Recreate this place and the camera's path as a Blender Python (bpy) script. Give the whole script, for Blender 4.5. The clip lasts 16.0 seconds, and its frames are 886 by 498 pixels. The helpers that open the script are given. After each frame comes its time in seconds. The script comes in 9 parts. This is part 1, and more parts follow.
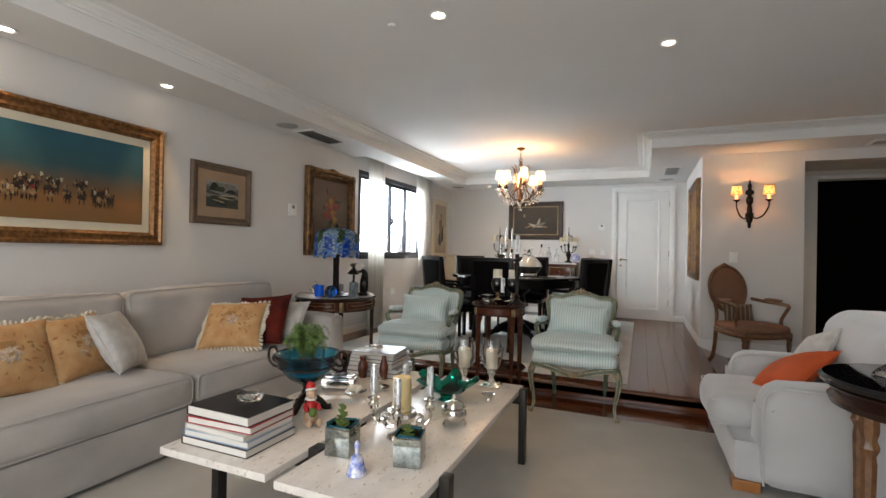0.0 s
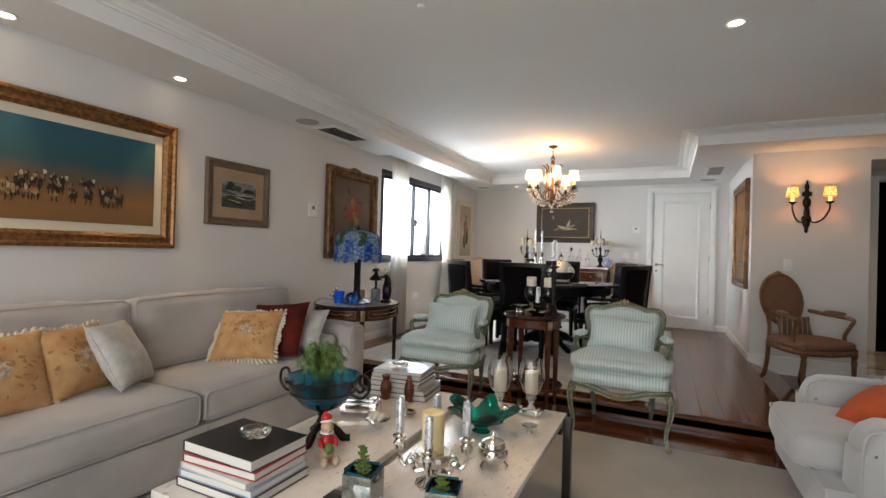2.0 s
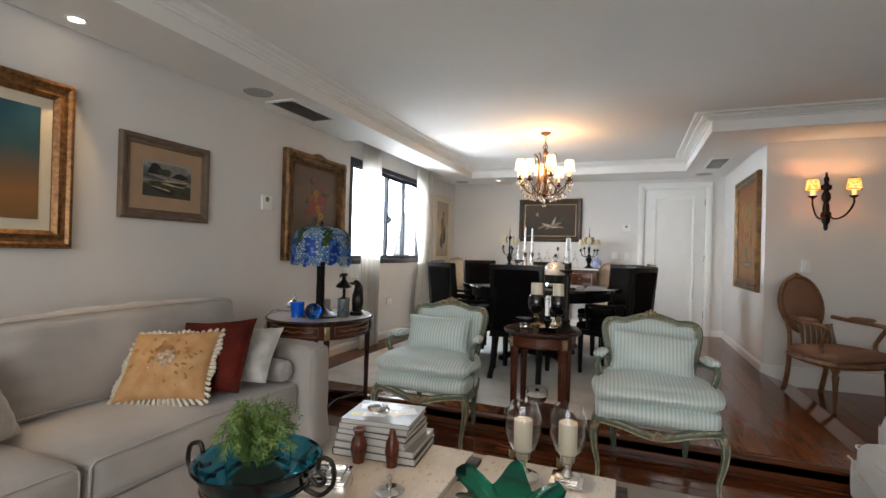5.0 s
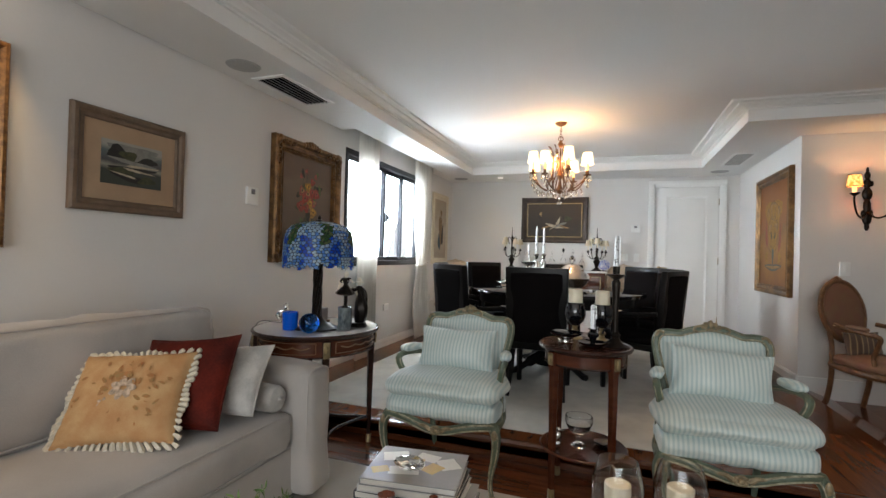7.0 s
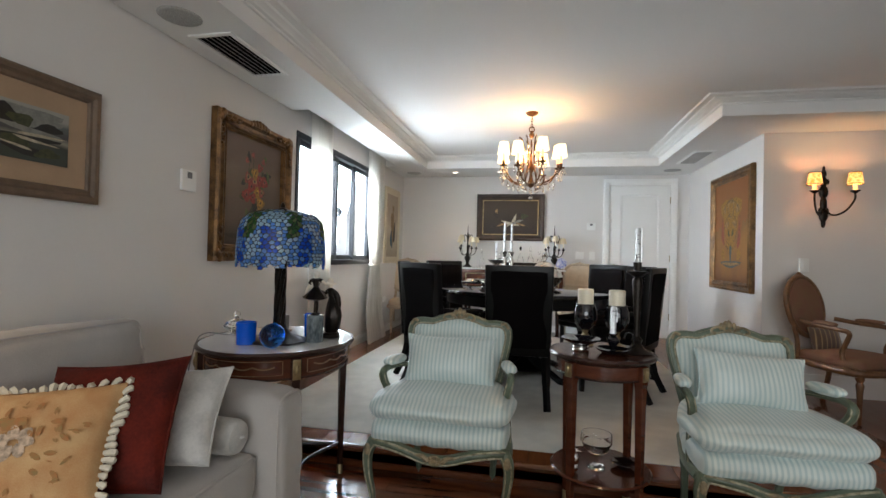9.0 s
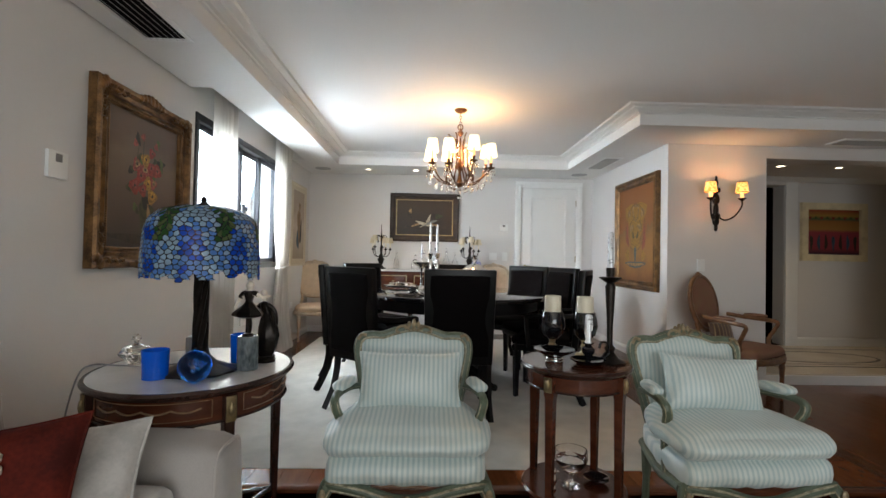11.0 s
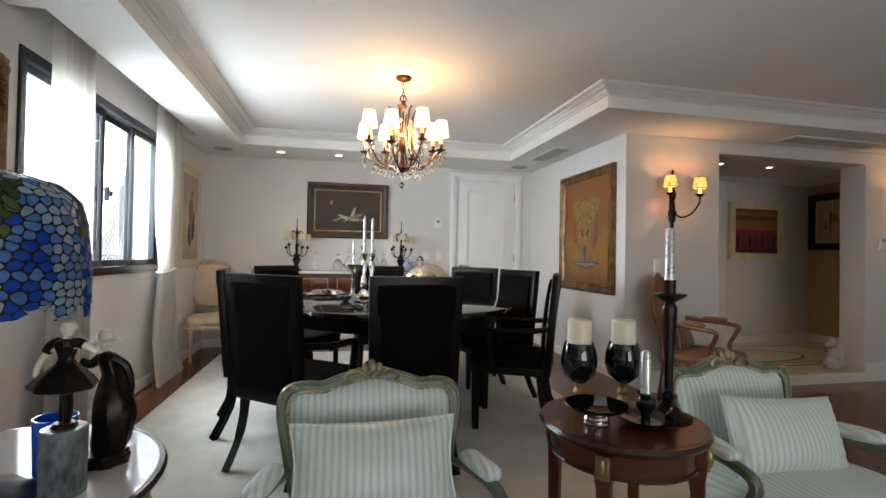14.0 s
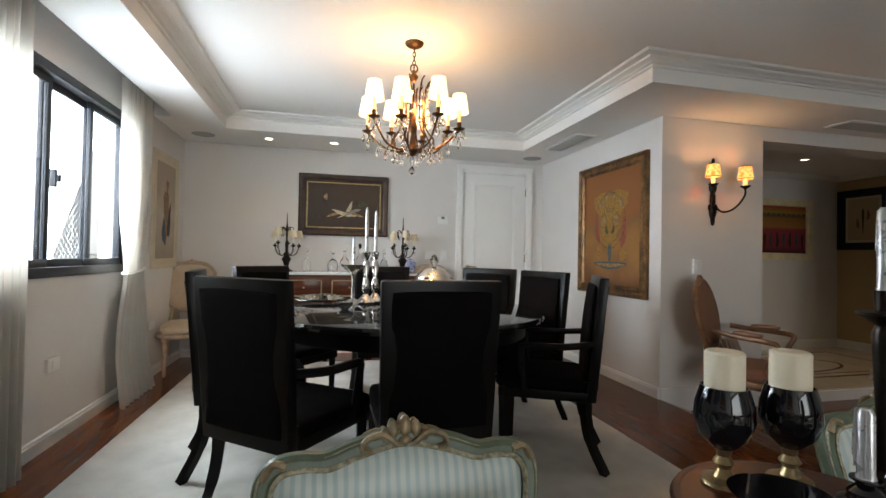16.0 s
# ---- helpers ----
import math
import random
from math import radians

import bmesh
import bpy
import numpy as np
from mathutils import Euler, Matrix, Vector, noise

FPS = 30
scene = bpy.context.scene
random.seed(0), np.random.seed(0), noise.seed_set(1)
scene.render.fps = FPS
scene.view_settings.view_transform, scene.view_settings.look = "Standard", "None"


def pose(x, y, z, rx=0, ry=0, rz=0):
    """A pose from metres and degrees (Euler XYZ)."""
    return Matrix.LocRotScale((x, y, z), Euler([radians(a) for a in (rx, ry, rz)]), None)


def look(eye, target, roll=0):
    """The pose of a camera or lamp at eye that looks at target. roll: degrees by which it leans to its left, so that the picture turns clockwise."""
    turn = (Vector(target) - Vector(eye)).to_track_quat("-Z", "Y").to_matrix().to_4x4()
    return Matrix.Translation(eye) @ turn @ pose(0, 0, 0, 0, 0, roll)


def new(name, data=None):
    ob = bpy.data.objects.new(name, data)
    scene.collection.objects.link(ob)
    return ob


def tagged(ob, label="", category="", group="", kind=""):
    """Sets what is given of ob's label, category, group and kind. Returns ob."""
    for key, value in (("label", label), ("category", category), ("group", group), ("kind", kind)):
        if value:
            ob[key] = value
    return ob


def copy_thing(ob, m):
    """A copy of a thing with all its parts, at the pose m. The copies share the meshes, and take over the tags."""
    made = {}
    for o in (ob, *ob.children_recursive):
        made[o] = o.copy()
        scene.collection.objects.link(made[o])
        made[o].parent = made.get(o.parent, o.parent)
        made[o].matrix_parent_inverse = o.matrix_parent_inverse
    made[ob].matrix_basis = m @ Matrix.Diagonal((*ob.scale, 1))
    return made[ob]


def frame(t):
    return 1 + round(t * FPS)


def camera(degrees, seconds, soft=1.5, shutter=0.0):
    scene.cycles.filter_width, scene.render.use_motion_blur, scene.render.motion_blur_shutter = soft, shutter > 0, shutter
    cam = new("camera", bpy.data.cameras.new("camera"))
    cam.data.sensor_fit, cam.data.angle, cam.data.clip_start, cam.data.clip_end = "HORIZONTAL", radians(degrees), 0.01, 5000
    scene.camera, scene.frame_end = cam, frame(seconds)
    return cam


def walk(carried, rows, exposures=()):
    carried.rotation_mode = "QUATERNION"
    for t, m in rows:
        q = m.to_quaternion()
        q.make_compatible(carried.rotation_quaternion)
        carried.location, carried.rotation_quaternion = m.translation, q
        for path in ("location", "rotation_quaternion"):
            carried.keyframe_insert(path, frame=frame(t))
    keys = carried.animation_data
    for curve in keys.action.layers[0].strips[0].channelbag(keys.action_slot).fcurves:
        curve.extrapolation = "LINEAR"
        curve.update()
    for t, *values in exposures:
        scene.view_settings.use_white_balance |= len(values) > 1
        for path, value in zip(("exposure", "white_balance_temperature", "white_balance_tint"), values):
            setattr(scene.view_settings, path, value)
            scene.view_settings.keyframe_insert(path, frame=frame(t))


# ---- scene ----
cam = camera(87.0, 16.0)
PATH = [
    (0, (0.166, -0.615, 1.162), (-0.618, 1.225, 1.172), 1.1),
    (0.5, (0.134, -0.545, 1.177), (-0.694, 1.275, 1.188), 1.3),
    (1, (0.094, -0.495, 1.186), (-0.76, 1.313, 1.197), 1.4),
    (1.5, (0.051, -0.448, 1.193), (-0.812, 1.355, 1.201), 1.5),
    (2, (-0.013, -0.367, 1.2), (-0.878, 1.436, 1.209), 1.6),
    (2.5, (-0.081, -0.262, 1.206), (-0.941, 1.544, 1.215), 1.6),
    (3, (-0.135, -0.157, 1.206), (-0.984, 1.654, 1.214), 1.5),
    (3.5, (-0.195, -0.068, 1.204), (-1.024, 1.752, 1.21), 1.6),
    (4, (-0.275, 0.026, 1.206), (-1.076, 1.858, 1.214), 1.6),
    (6.5, (-0.667, 0.528, 1.192), (-1.353, 2.407, 1.208), 1.5),
    (7, (-0.783, 0.599, 1.19), (-1.463, 2.48, 1.211), 1.6),
    (7.5, (-0.891, 0.665, 1.183), (-1.548, 2.554, 1.207), 1.5),
    (8, (-0.984, 0.758, 1.169), (-1.584, 2.666, 1.196), 1.5),
    (8.5, (-1.081, 0.847, 1.164), (-1.571, 2.786, 1.192), 1.5),
    (9, (-1.187, 0.891, 1.16), (-1.59, 2.85, 1.189), 1.4),
    (9.5, (-1.298, 0.918, 1.162), (-1.584, 2.897, 1.195), 1.5),
    (10, (-1.377, 0.947, 1.168), (-1.525, 2.942, 1.206), 1.4),
    (12.5, (-1.703, 1.492, 1.195), (-1.429, 3.473, 1.227), 1.1),
    (13, (-1.722, 1.6, 1.2), (-1.371, 3.568, 1.235), 1.1),
    (13.5, (-1.714, 1.756, 1.21), (-1.313, 3.715, 1.24), 0.9),
    (14, (-1.702, 1.893, 1.211), (-1.271, 3.845, 1.24), 1.0),
    (14.5, (-1.721, 2.028, 1.201), (-1.269, 3.976, 1.228), 1.0),
    (15, (-1.745, 2.177, 1.192), (-1.281, 4.122, 1.218), 1.1),
    (15.5, (-1.758, 2.296, 1.193), (-1.288, 4.239, 1.223), 1.2),
    (16, (-1.745, 2.444, 1.199), (-1.278, 4.388, 1.23), 1.1),
]
EXPOSURES = [(0, 0.35, 6950, 12), (4, 0.36, 6950, 12), (9, 0.33, 6700, 10), (12.5, 0.31, 6850, 10), (16, 0.10, 6950, 10)]
walk(cam, [(t, look(eye, target, roll)) for t, eye, target, roll in PATH], EXPOSURES)

# ---- world and large lights ----
ELEV, AZIM = radians(38), radians(-128)
world = bpy.data.worlds.new("sky")
scene.world = world
world.use_nodes = True
sky = world.node_tree.nodes.new("ShaderNodeTexSky")
sky.sky_type, sky.sun_disc, sky.sun_elevation, sky.sun_rotation = "NISHITA", False, ELEV, radians(217)
world.node_tree.links.new(sky.outputs[0], world.node_tree.nodes["Background"].inputs[0])
world.node_tree.nodes["Background"].inputs[1].default_value = 0.12


def lamp(kind, name, m, energy, color, **more):
    data = bpy.data.lights.new(name, kind)
    data.energy, data.color = energy, color
    for key, value in more.items():
        if key == "size":
            data.size = value
        elif key == "size_y":
            data.shape, data.size_y = "RECTANGLE", value
        elif key == "radius":
            data.shadow_soft_size = value
        elif key == "angle":
            data.angle = value
        elif key == "spot":
            data.spot_size, data.spot_blend = value, 0.7
    ob = new(name, data)
    ob.matrix_world = m
    return ob


SUN_FROM = Vector((-0.46, -0.60, 0.65))
lamp("SUN", "sun", look((-8, -9, 9), Vector((-8, -9, 9)) - SUN_FROM), 3.5, (1.0, 0.95, 0.87), angle=radians(0.5))
lamp("AREA", "window_light", look((-3.95, 5.6, 1.75), (-2.5, 5.5, 1.30)), 340, (0.72, 0.86, 1.0), size=2.9, size_y=1.7)
# added lamp inside the unseen south opening, moved west to brighten that side
lamp("AREA", "terrace_light", look((-0.75, -2.75, 1.4), (-1.6, 3.0, 1.7)), 80, (0.86, 0.93, 1.0), size=3.4, size_y=1.9)
WARM = (1.0, 0.70, 0.38)
lamp("POINT", "chandelier_bulbs", pose(-1.27, 5.25, 2.12), 20, (1.0, 0.54, 0.20), radius=0.06)
for sx in (1.13, 1.42, 3.9, 4.2):
    lamp("POINT", "sconce_bulb", pose(sx, 5.46, 1.93), 1.7, (1.0, 0.58, 0.26), radius=0.02)
# the spot at (-0.95, 0.2) is added light with no fitting; others have one
for px, py, pz, e in [(-3.09, -0.14, 2.33, 14), (-3.095, 0.80, 2.33, 18), (-3.09, 1.75, 2.33, 16), (-2.375, 7.41, 2.33, 3), (-1.735, 7.40, 2.33, 3),
                      (-0.915, 1.79, 2.48, 24), (0.30, 2.62, 2.48, 1.5), (-0.95, 0.2, 2.48, 7), (3.3, 6.5, 2.26, 8), (2.6, 6.5, 2.26, 6)]:
    lamp("SPOT", "downlight_bulb", pose(px, py, pz - 0.02), e, WARM, radius=0.025, spot=radians(58 if px < -3 else 70 if -1 < px < 0 else 95))


# ---- materials ----
def mat(name, color, rough=0.6, metal=0.0, scale=8.0, var=0.12, bump=0.0, fine=120.0, other=None, spec=0.5, coat=0.0, stretch=(1, 1, 1), island=0.0, sheen=0.0):
    m = bpy.data.materials.new(name)
    m.use_nodes = True
    nt = m.node_tree
    n, link = nt.nodes, nt.links.new
    b = n["Principled BSDF"]
    b.inputs["Roughness"].default_value, b.inputs["Metallic"].default_value = rough, metal
    b.inputs["Specular IOR Level"].default_value = spec
    b.inputs["Coat Weight"].default_value = coat
    b.inputs["Sheen Weight"].default_value = sheen
    tc, mp = n.new("ShaderNodeTexCoord"), n.new("ShaderNodeMapping")
    link(tc.outputs["Object"], mp.inputs[0])
    mp.inputs["Scale"].default_value = stretch
    a, f = n.new("ShaderNodeTexNoise"), n.new("ShaderNodeTexNoise")
    for t, s, d in ((a, scale, 5.0), (f, fine, 3.0)):
        t.inputs["Scale"].default_value, t.inputs["Detail"].default_value = s, d
        link(mp.outputs[0], t.inputs["Vector"])
    ramp = n.new("ShaderNodeValToRGB")
    other = other or tuple(c * (1 - 2.2 * var) for c in color)
    ramp.color_ramp.elements[0].position, ramp.color_ramp.elements[1].position = 0.32, 0.68
    ramp.color_ramp.elements[0].color, ramp.color_ramp.elements[1].color = (*other, 1), (*color, 1)
    mix = n.new("ShaderNodeMath")
    mix.operation = "MULTIPLY_ADD"
    link(f.outputs[0], mix.inputs[0])
    mix.inputs[1].default_value = 0.35
    sub = n.new("ShaderNodeMath")
    sub.operation = "MULTIPLY_ADD"
    link(a.outputs[0], sub.inputs[0])
    sub.inputs[1].default_value, sub.inputs[2].default_value = 1.0, -0.175
    link(sub.outputs[0], mix.inputs[2])
    link(mix.outputs[0], ramp.inputs[0])
    out = ramp.outputs[0]
    if island:
        info, hs = n.new("ShaderNodeObjectInfo"), n.new("ShaderNodeHueSaturation")
        ma = n.new("ShaderNodeMath")
        ma.operation = "MULTIPLY_ADD"
        link(info.outputs["Random"], ma.inputs[0])
        ma.inputs[1].default_value, ma.inputs[2].default_value = island, 1 - island / 2
        link(ma.outputs[0], hs.inputs["Value"])
        link(out, hs.inputs["Color"])
        out = hs.outputs[0]
    link(out, b.inputs["Base Color"])
    rr = n.new("ShaderNodeMath")
    rr.operation = "MULTIPLY_ADD"
    link(a.outputs[0], rr.inputs[0])
    rr.inputs[1].default_value, rr.inputs[2].default_value = 0.25 * rough, rough * 0.87
    link(rr.outputs[0], b.inputs["Roughness"])
    if bump:
        bp = n.new("ShaderNodeBump")
        bp.inputs["Strength"].default_value, bp.inputs["Distance"].default_value = 0.6, bump
        link(mix.outputs[0], bp.inputs["Height"])
        link(bp.outputs[0], b.inputs["Normal"])
    return m


def glow(name, color, strength):
    m = bpy.data.materials.new(name)
    m.use_nodes = True
    b = m.node_tree.nodes["Principled BSDF"]
    b.inputs["Base Color"].default_value = (*color, 1)
    b.inputs["Emission Color"].default_value, b.inputs["Emission Strength"].default_value = (*color, 1), strength
    return m


def lit_mottle(name, dark, bright, strength):
    """A lit shade of mottled translucent stone."""
    m = glow(name, dark, strength)
    nt = m.node_tree
    n, link = nt.nodes, nt.links.new
    tc, no, ramp = n.new("ShaderNodeTexCoord"), n.new("ShaderNodeTexNoise"), n.new("ShaderNodeValToRGB")
    no.inputs["Scale"].default_value, no.inputs["Detail"].default_value = 45, 3
    link(tc.outputs["Object"], no.inputs["Vector"])
    ramp.color_ramp.elements[0].position, ramp.color_ramp.elements[0].color = 0.36, (*dark, 1)
    ramp.color_ramp.elements[1].position, ramp.color_ramp.elements[1].color = 0.62, (*bright, 1)
    link(no.outputs[0], ramp.inputs[0])
    link(ramp.outputs[0], n["Principled BSDF"].inputs["Emission Color"])
    return m


def glass(name, color=(1, 1, 1), rough=0.02, ior=1.45, alpha=1.0):
    m = bpy.data.materials.new(name)
    m.use_nodes = True
    b = m.node_tree.nodes["Principled BSDF"]
    b.inputs["Base Color"].default_value = (*color, 1)
    b.inputs["Transmission Weight"].default_value, b.inputs["Roughness"].default_value, b.inputs["IOR"].default_value = 1.0, rough, ior
    b.inputs["Alpha"].default_value = alpha
    return m


def striped(name, one, two, per_metre, axis=0, share=0.5, rough=0.6, bump=0.0):
    """Cloth with woven stripes across one axis of the object."""
    m = mat(name, one, rough, scale=10, var=0.05, bump=0.0008, fine=400, sheen=0.3)
    nt = m.node_tree
    n, link = nt.nodes, nt.links.new
    b = n["Principled BSDF"]
    tc, sep, mul, fr, cmp, mix = (n.new("ShaderNode" + k) for k in ("TexCoord", "SeparateXYZ", "Math", "Math", "MapRange", "MixRGB"))
    no = n.new("ShaderNodeTexNoise")
    no.inputs["Scale"].default_value = 6
    link(tc.outputs["Object"], sep.inputs[0])
    wob = n.new("ShaderNodeMath")
    wob.operation = "MULTIPLY_ADD"
    link(tc.outputs["Object"], no.inputs["Vector"])
    link(no.outputs[0], wob.inputs[0])
    wob.inputs[1].default_value = 0.012
    link(sep.outputs[axis], wob.inputs[2])
    mul.operation, fr.operation = "MULTIPLY", "PINGPONG"
    link(wob.outputs[0], mul.inputs[0])
    mul.inputs[1].default_value = per_metre * 2
    link(mul.outputs[0], fr.inputs[0])
    fr.inputs[1].default_value = 1.0
    cmp.inputs["From Min"].default_value, cmp.inputs["From Max"].default_value = share - 0.15, share + 0.15
    link(fr.outputs[0], cmp.inputs["Value"])
    old = b.inputs["Base Color"].links[0].from_socket
    link(cmp.outputs[0], mix.inputs[0])
    link(old, mix.inputs[1])
    mix.inputs[2].default_value = (*two, 1)
    link(mix.outputs[0], b.inputs["Base Color"])
    return m


M_WALL = mat("wall_paint", (0.70, 0.68, 0.66), 0.75, scale=1.2, var=0.02, bump=0.0006, fine=90)
M_CEIL = mat("ceiling_paint", (0.80, 0.79, 0.77), 0.8, scale=0.8, var=0.015, bump=0.0004, fine=60)
M_TRIM = mat("trim_paint", (0.82, 0.82, 0.80), 0.45, scale=3, var=0.02, bump=0.0002)
M_WOOD_FLOOR = mat("dark_wood_floor", (0.20, 0.062, 0.021), 0.15, scale=3.0, var=0.2, bump=0.0002, fine=60, stretch=(8, 0.7, 1), island=0.4, spec=0.3)
M_WOOD_FLOOR_X = mat("dark_wood_step", (0.15, 0.045, 0.018), 0.11, scale=3.0, var=0.2, bump=0.0002, fine=60, stretch=(0.7, 8, 8), island=0.4, spec=0.5)
M_RUG = mat("beige_rug", (0.46, 0.42, 0.36), 0.95, scale=3.5, var=0.07, bump=0.004, fine=260, sheen=0.2)
M_RUG2 = mat("pale_rug", (0.60, 0.57, 0.51), 0.95, scale=5.5, var=0.10, bump=0.004, fine=220, sheen=0.2)
M_MARBLE = mat("cream_marble", (0.72, 0.66, 0.56), 0.12, scale=2.5, var=0.08, bump=0.0)
M_MARBLE_DARK = mat("brown_marble", (0.10, 0.055, 0.035), 0.12, scale=12, var=0.2)
def travertine():
    """Pale filled stone with short dark pits along its bed."""
    m = mat("travertine", (0.80, 0.74, 0.68), 0.16, scale=12, var=0.07, bump=0.0005, fine=70, stretch=(1, 0.5, 1))
    nt = m.node_tree
    n, link = nt.nodes, nt.links.new
    b = n["Principled BSDF"]
    tc, mp, no, ramp, mix = (n.new("ShaderNode" + k) for k in ("TexCoord", "Mapping", "TexNoise", "ValToRGB", "MixRGB"))
    mp.inputs["Scale"].default_value = (1.0, 0.45, 1.0)
    no.inputs["Scale"].default_value, no.inputs["Detail"].default_value = 75, 2
    link(tc.outputs["Object"], mp.inputs[0])
    link(mp.outputs[0], no.inputs["Vector"])
    ramp.color_ramp.elements[0].position, ramp.color_ramp.elements[1].position = 0.64, 0.70
    link(no.outputs[0], ramp.inputs[0])
    link(ramp.outputs[0], mix.inputs[0])
    link(b.inputs["Base Color"].links[0].from_socket, mix.inputs[1])
    mix.inputs[2].default_value = (0.52, 0.44, 0.37, 1)
    link(mix.outputs[0], b.inputs["Base Color"])
    return m


M_TRAV = travertine()
M_STEEL = mat("dark_steel", (0.045, 0.040, 0.036), 0.42, 0.7, scale=20, var=0.1)
M_SOFA = mat("greige_velvet", (0.48, 0.44, 0.405), 0.85, scale=2.6, var=0.12, bump=0.0014, fine=300, sheen=0.35)
M_SOFA_PIPE = mat("greige_velvet_piping", (0.47, 0.43, 0.395), 0.8, scale=9, var=0.06, sheen=0.3)
M_SOFA2 = mat("pale_velvet", (0.50, 0.49, 0.485), 0.85, scale=2.6, var=0.07, bump=0.0012, fine=300, sheen=0.6)
M_BLACK = mat("black_lacquer", (0.004, 0.0036, 0.0036), 0.32, scale=10, var=0.1, spec=0.2)
M_BLACK_TOP = mat("black_glass_top", (0.008, 0.008, 0.009), 0.05, scale=10, var=0.1, spec=0.6)
# chair velvet, reused as painted darkness in the room beyond and the vents
M_BLACK_CLOTH_AND_SHADE = mat("black_velvet_and_shade", (0.0052, 0.0040, 0.0042), 0.9, scale=6, var=0.2, bump=0.001, fine=400, spec=0.08)
M_FRAME_BLACK = mat("black_aluminium", (0.02, 0.022, 0.028), 0.35, 0.4, scale=10, var=0.1)
M_GREEN_WOOD = mat("antique_green_paint", (0.12, 0.155, 0.11), 0.42, scale=22, var=0.1, bump=0.0006, fine=160, other=(0.085, 0.105, 0.065))
M_CREAM_EDGE = mat("worn_cream_edge", (0.46, 0.42, 0.30), 0.45, scale=60, var=0.25, bump=0.0006, other=(0.17, 0.15, 0.09))
M_GREEN_GILT = mat("worn_gilt_carving", (0.35, 0.27, 0.16), 0.42, 0.3, scale=40, var=0.25, bump=0.001)
M_CHAIR_STRIPE = striped("striped_satin", (0.68, 0.74, 0.70), (0.45, 0.56, 0.55), 52, 0, 0.55, 0.42)
M_PILLOW_STRIPE = striped("striped_satin_pillow", (0.68, 0.74, 0.70), (0.45, 0.56, 0.55), 52, 0, 0.55, 0.42)
M_BROWN_WOOD = mat("gilt_walnut", (0.20, 0.095, 0.038), 0.38, scale=25, var=0.2, bump=0.0006, other=(0.10, 0.042, 0.018))
M_TAPESTRY = mat("tapestry_brown", (0.20, 0.112, 0.062), 0.9, scale=12, var=0.14, bump=0.001, other=(0.20, 0.085, 0.055), fine=300)
M_STRIPE_DARK = striped("dark_striped_cushion", (0.10, 0.055, 0.035), (0.35, 0.24, 0.12), 22, 0, 0.8, 0.8)
M_MAHOG = mat("mahogany_veneer", (0.10, 0.027, 0.012), 0.2, scale=5, var=0.22, bump=0.0001, stretch=(1, 1, 6))
M_MAHOG_DARK = mat("dark_mahogany", (0.040, 0.016, 0.011), 0.25, scale=8, var=0.2)
M_BRASS = mat("aged_brass", (0.42, 0.32, 0.17), 0.38, 0.9, scale=30, var=0.2, bump=0.0004)
M_INLAY = mat("pale_inlay", (0.30, 0.17, 0.08), 0.4, scale=30, var=0.2)
M_SILVER = mat("polished_silver", (0.80, 0.77, 0.72), 0.13, 1.0, scale=18, var=0.12, bump=0.0004)
M_SILVER_WAX = mat("silver_wax", (0.62, 0.63, 0.64), 0.28, 0.55, scale=40, var=0.1)
M_BRONZE = mat("dark_bronze", (0.026, 0.020, 0.016), 0.36, 0.75, scale=30, var=0.25, bump=0.0008)
M_CHBRONZE = mat("chandelier_bronze", (0.16, 0.075, 0.032), 0.36, 0.8, scale=30, var=0.25, bump=0.0006)
M_IVORY = mat("ivory", (0.78, 0.70, 0.58), 0.4, scale=30, var=0.06)
M_WAX = mat("ivory_wax", (0.80, 0.72, 0.56), 0.45, scale=10, var=0.03)
M_WAX_Y = mat("yellow_wax", (0.83, 0.66, 0.34), 0.45, scale=10, var=0.04)
M_GLASS = glass("clear_glass")
M_CRYSTAL = glass("crystal", (1, 0.97, 0.92), 0.0, 1.5)
M_BLUEGLASS = glass("cobalt_glass", (0.01, 0.20, 0.85), 0.03)
M_TEALGLASS = glass("teal_glass", (0.02, 0.40, 0.60), 0.04)
M_GREENGLASS = glass("emerald_glass", (0.0, 0.24, 0.16), 0.03)
M_DARKGLASS = mat("black_glass", (0.006, 0.006, 0.008), 0.04, scale=10, var=0.1, spec=0.7)
M_MIRROR = mat("aged_mirror", (0.40, 0.42, 0.40), 0.07, 0.95, scale=30, var=0.2, other=(0.16, 0.19, 0.18))
M_GILT = mat("gilt_carved_frame", (0.30, 0.145, 0.048), 0.38, 0.55, scale=38, var=0.28, bump=0.002, other=(0.12, 0.052, 0.02))
M_GILT_DULL = mat("dull_gold_frame", (0.24, 0.125, 0.045), 0.42, 0.55, scale=14, var=0.28, bump=0.003, other=(0.06, 0.03, 0.012))
M_TAUPE = mat("taupe_frame", (0.16, 0.105, 0.068), 0.5, scale=16, var=0.15, bump=0.0004)
M_DARKFRAME = mat("dark_wood_frame", (0.05, 0.027, 0.018), 0.4, scale=14, var=0.25)
M_MAT = mat("cream_mount", (0.66, 0.59, 0.45), 0.9, scale=10, var=0.03)
M_YELLOWFRAME = mat("yellowed_cream_frame", (0.80, 0.70, 0.46), 0.6, scale=9, var=0.10)
M_TANMAT = mat("tan_mount", (0.40, 0.27, 0.17), 0.9, scale=10, var=0.05)
M_CURTAIN = mat("ivory_curtain", (0.80, 0.77, 0.72), 0.9, scale=6, var=0.03, bump=0.0005, fine=300)
M_SHADE = glow("glowing_cream_shade", (1.0, 0.80, 0.50), 1.5)
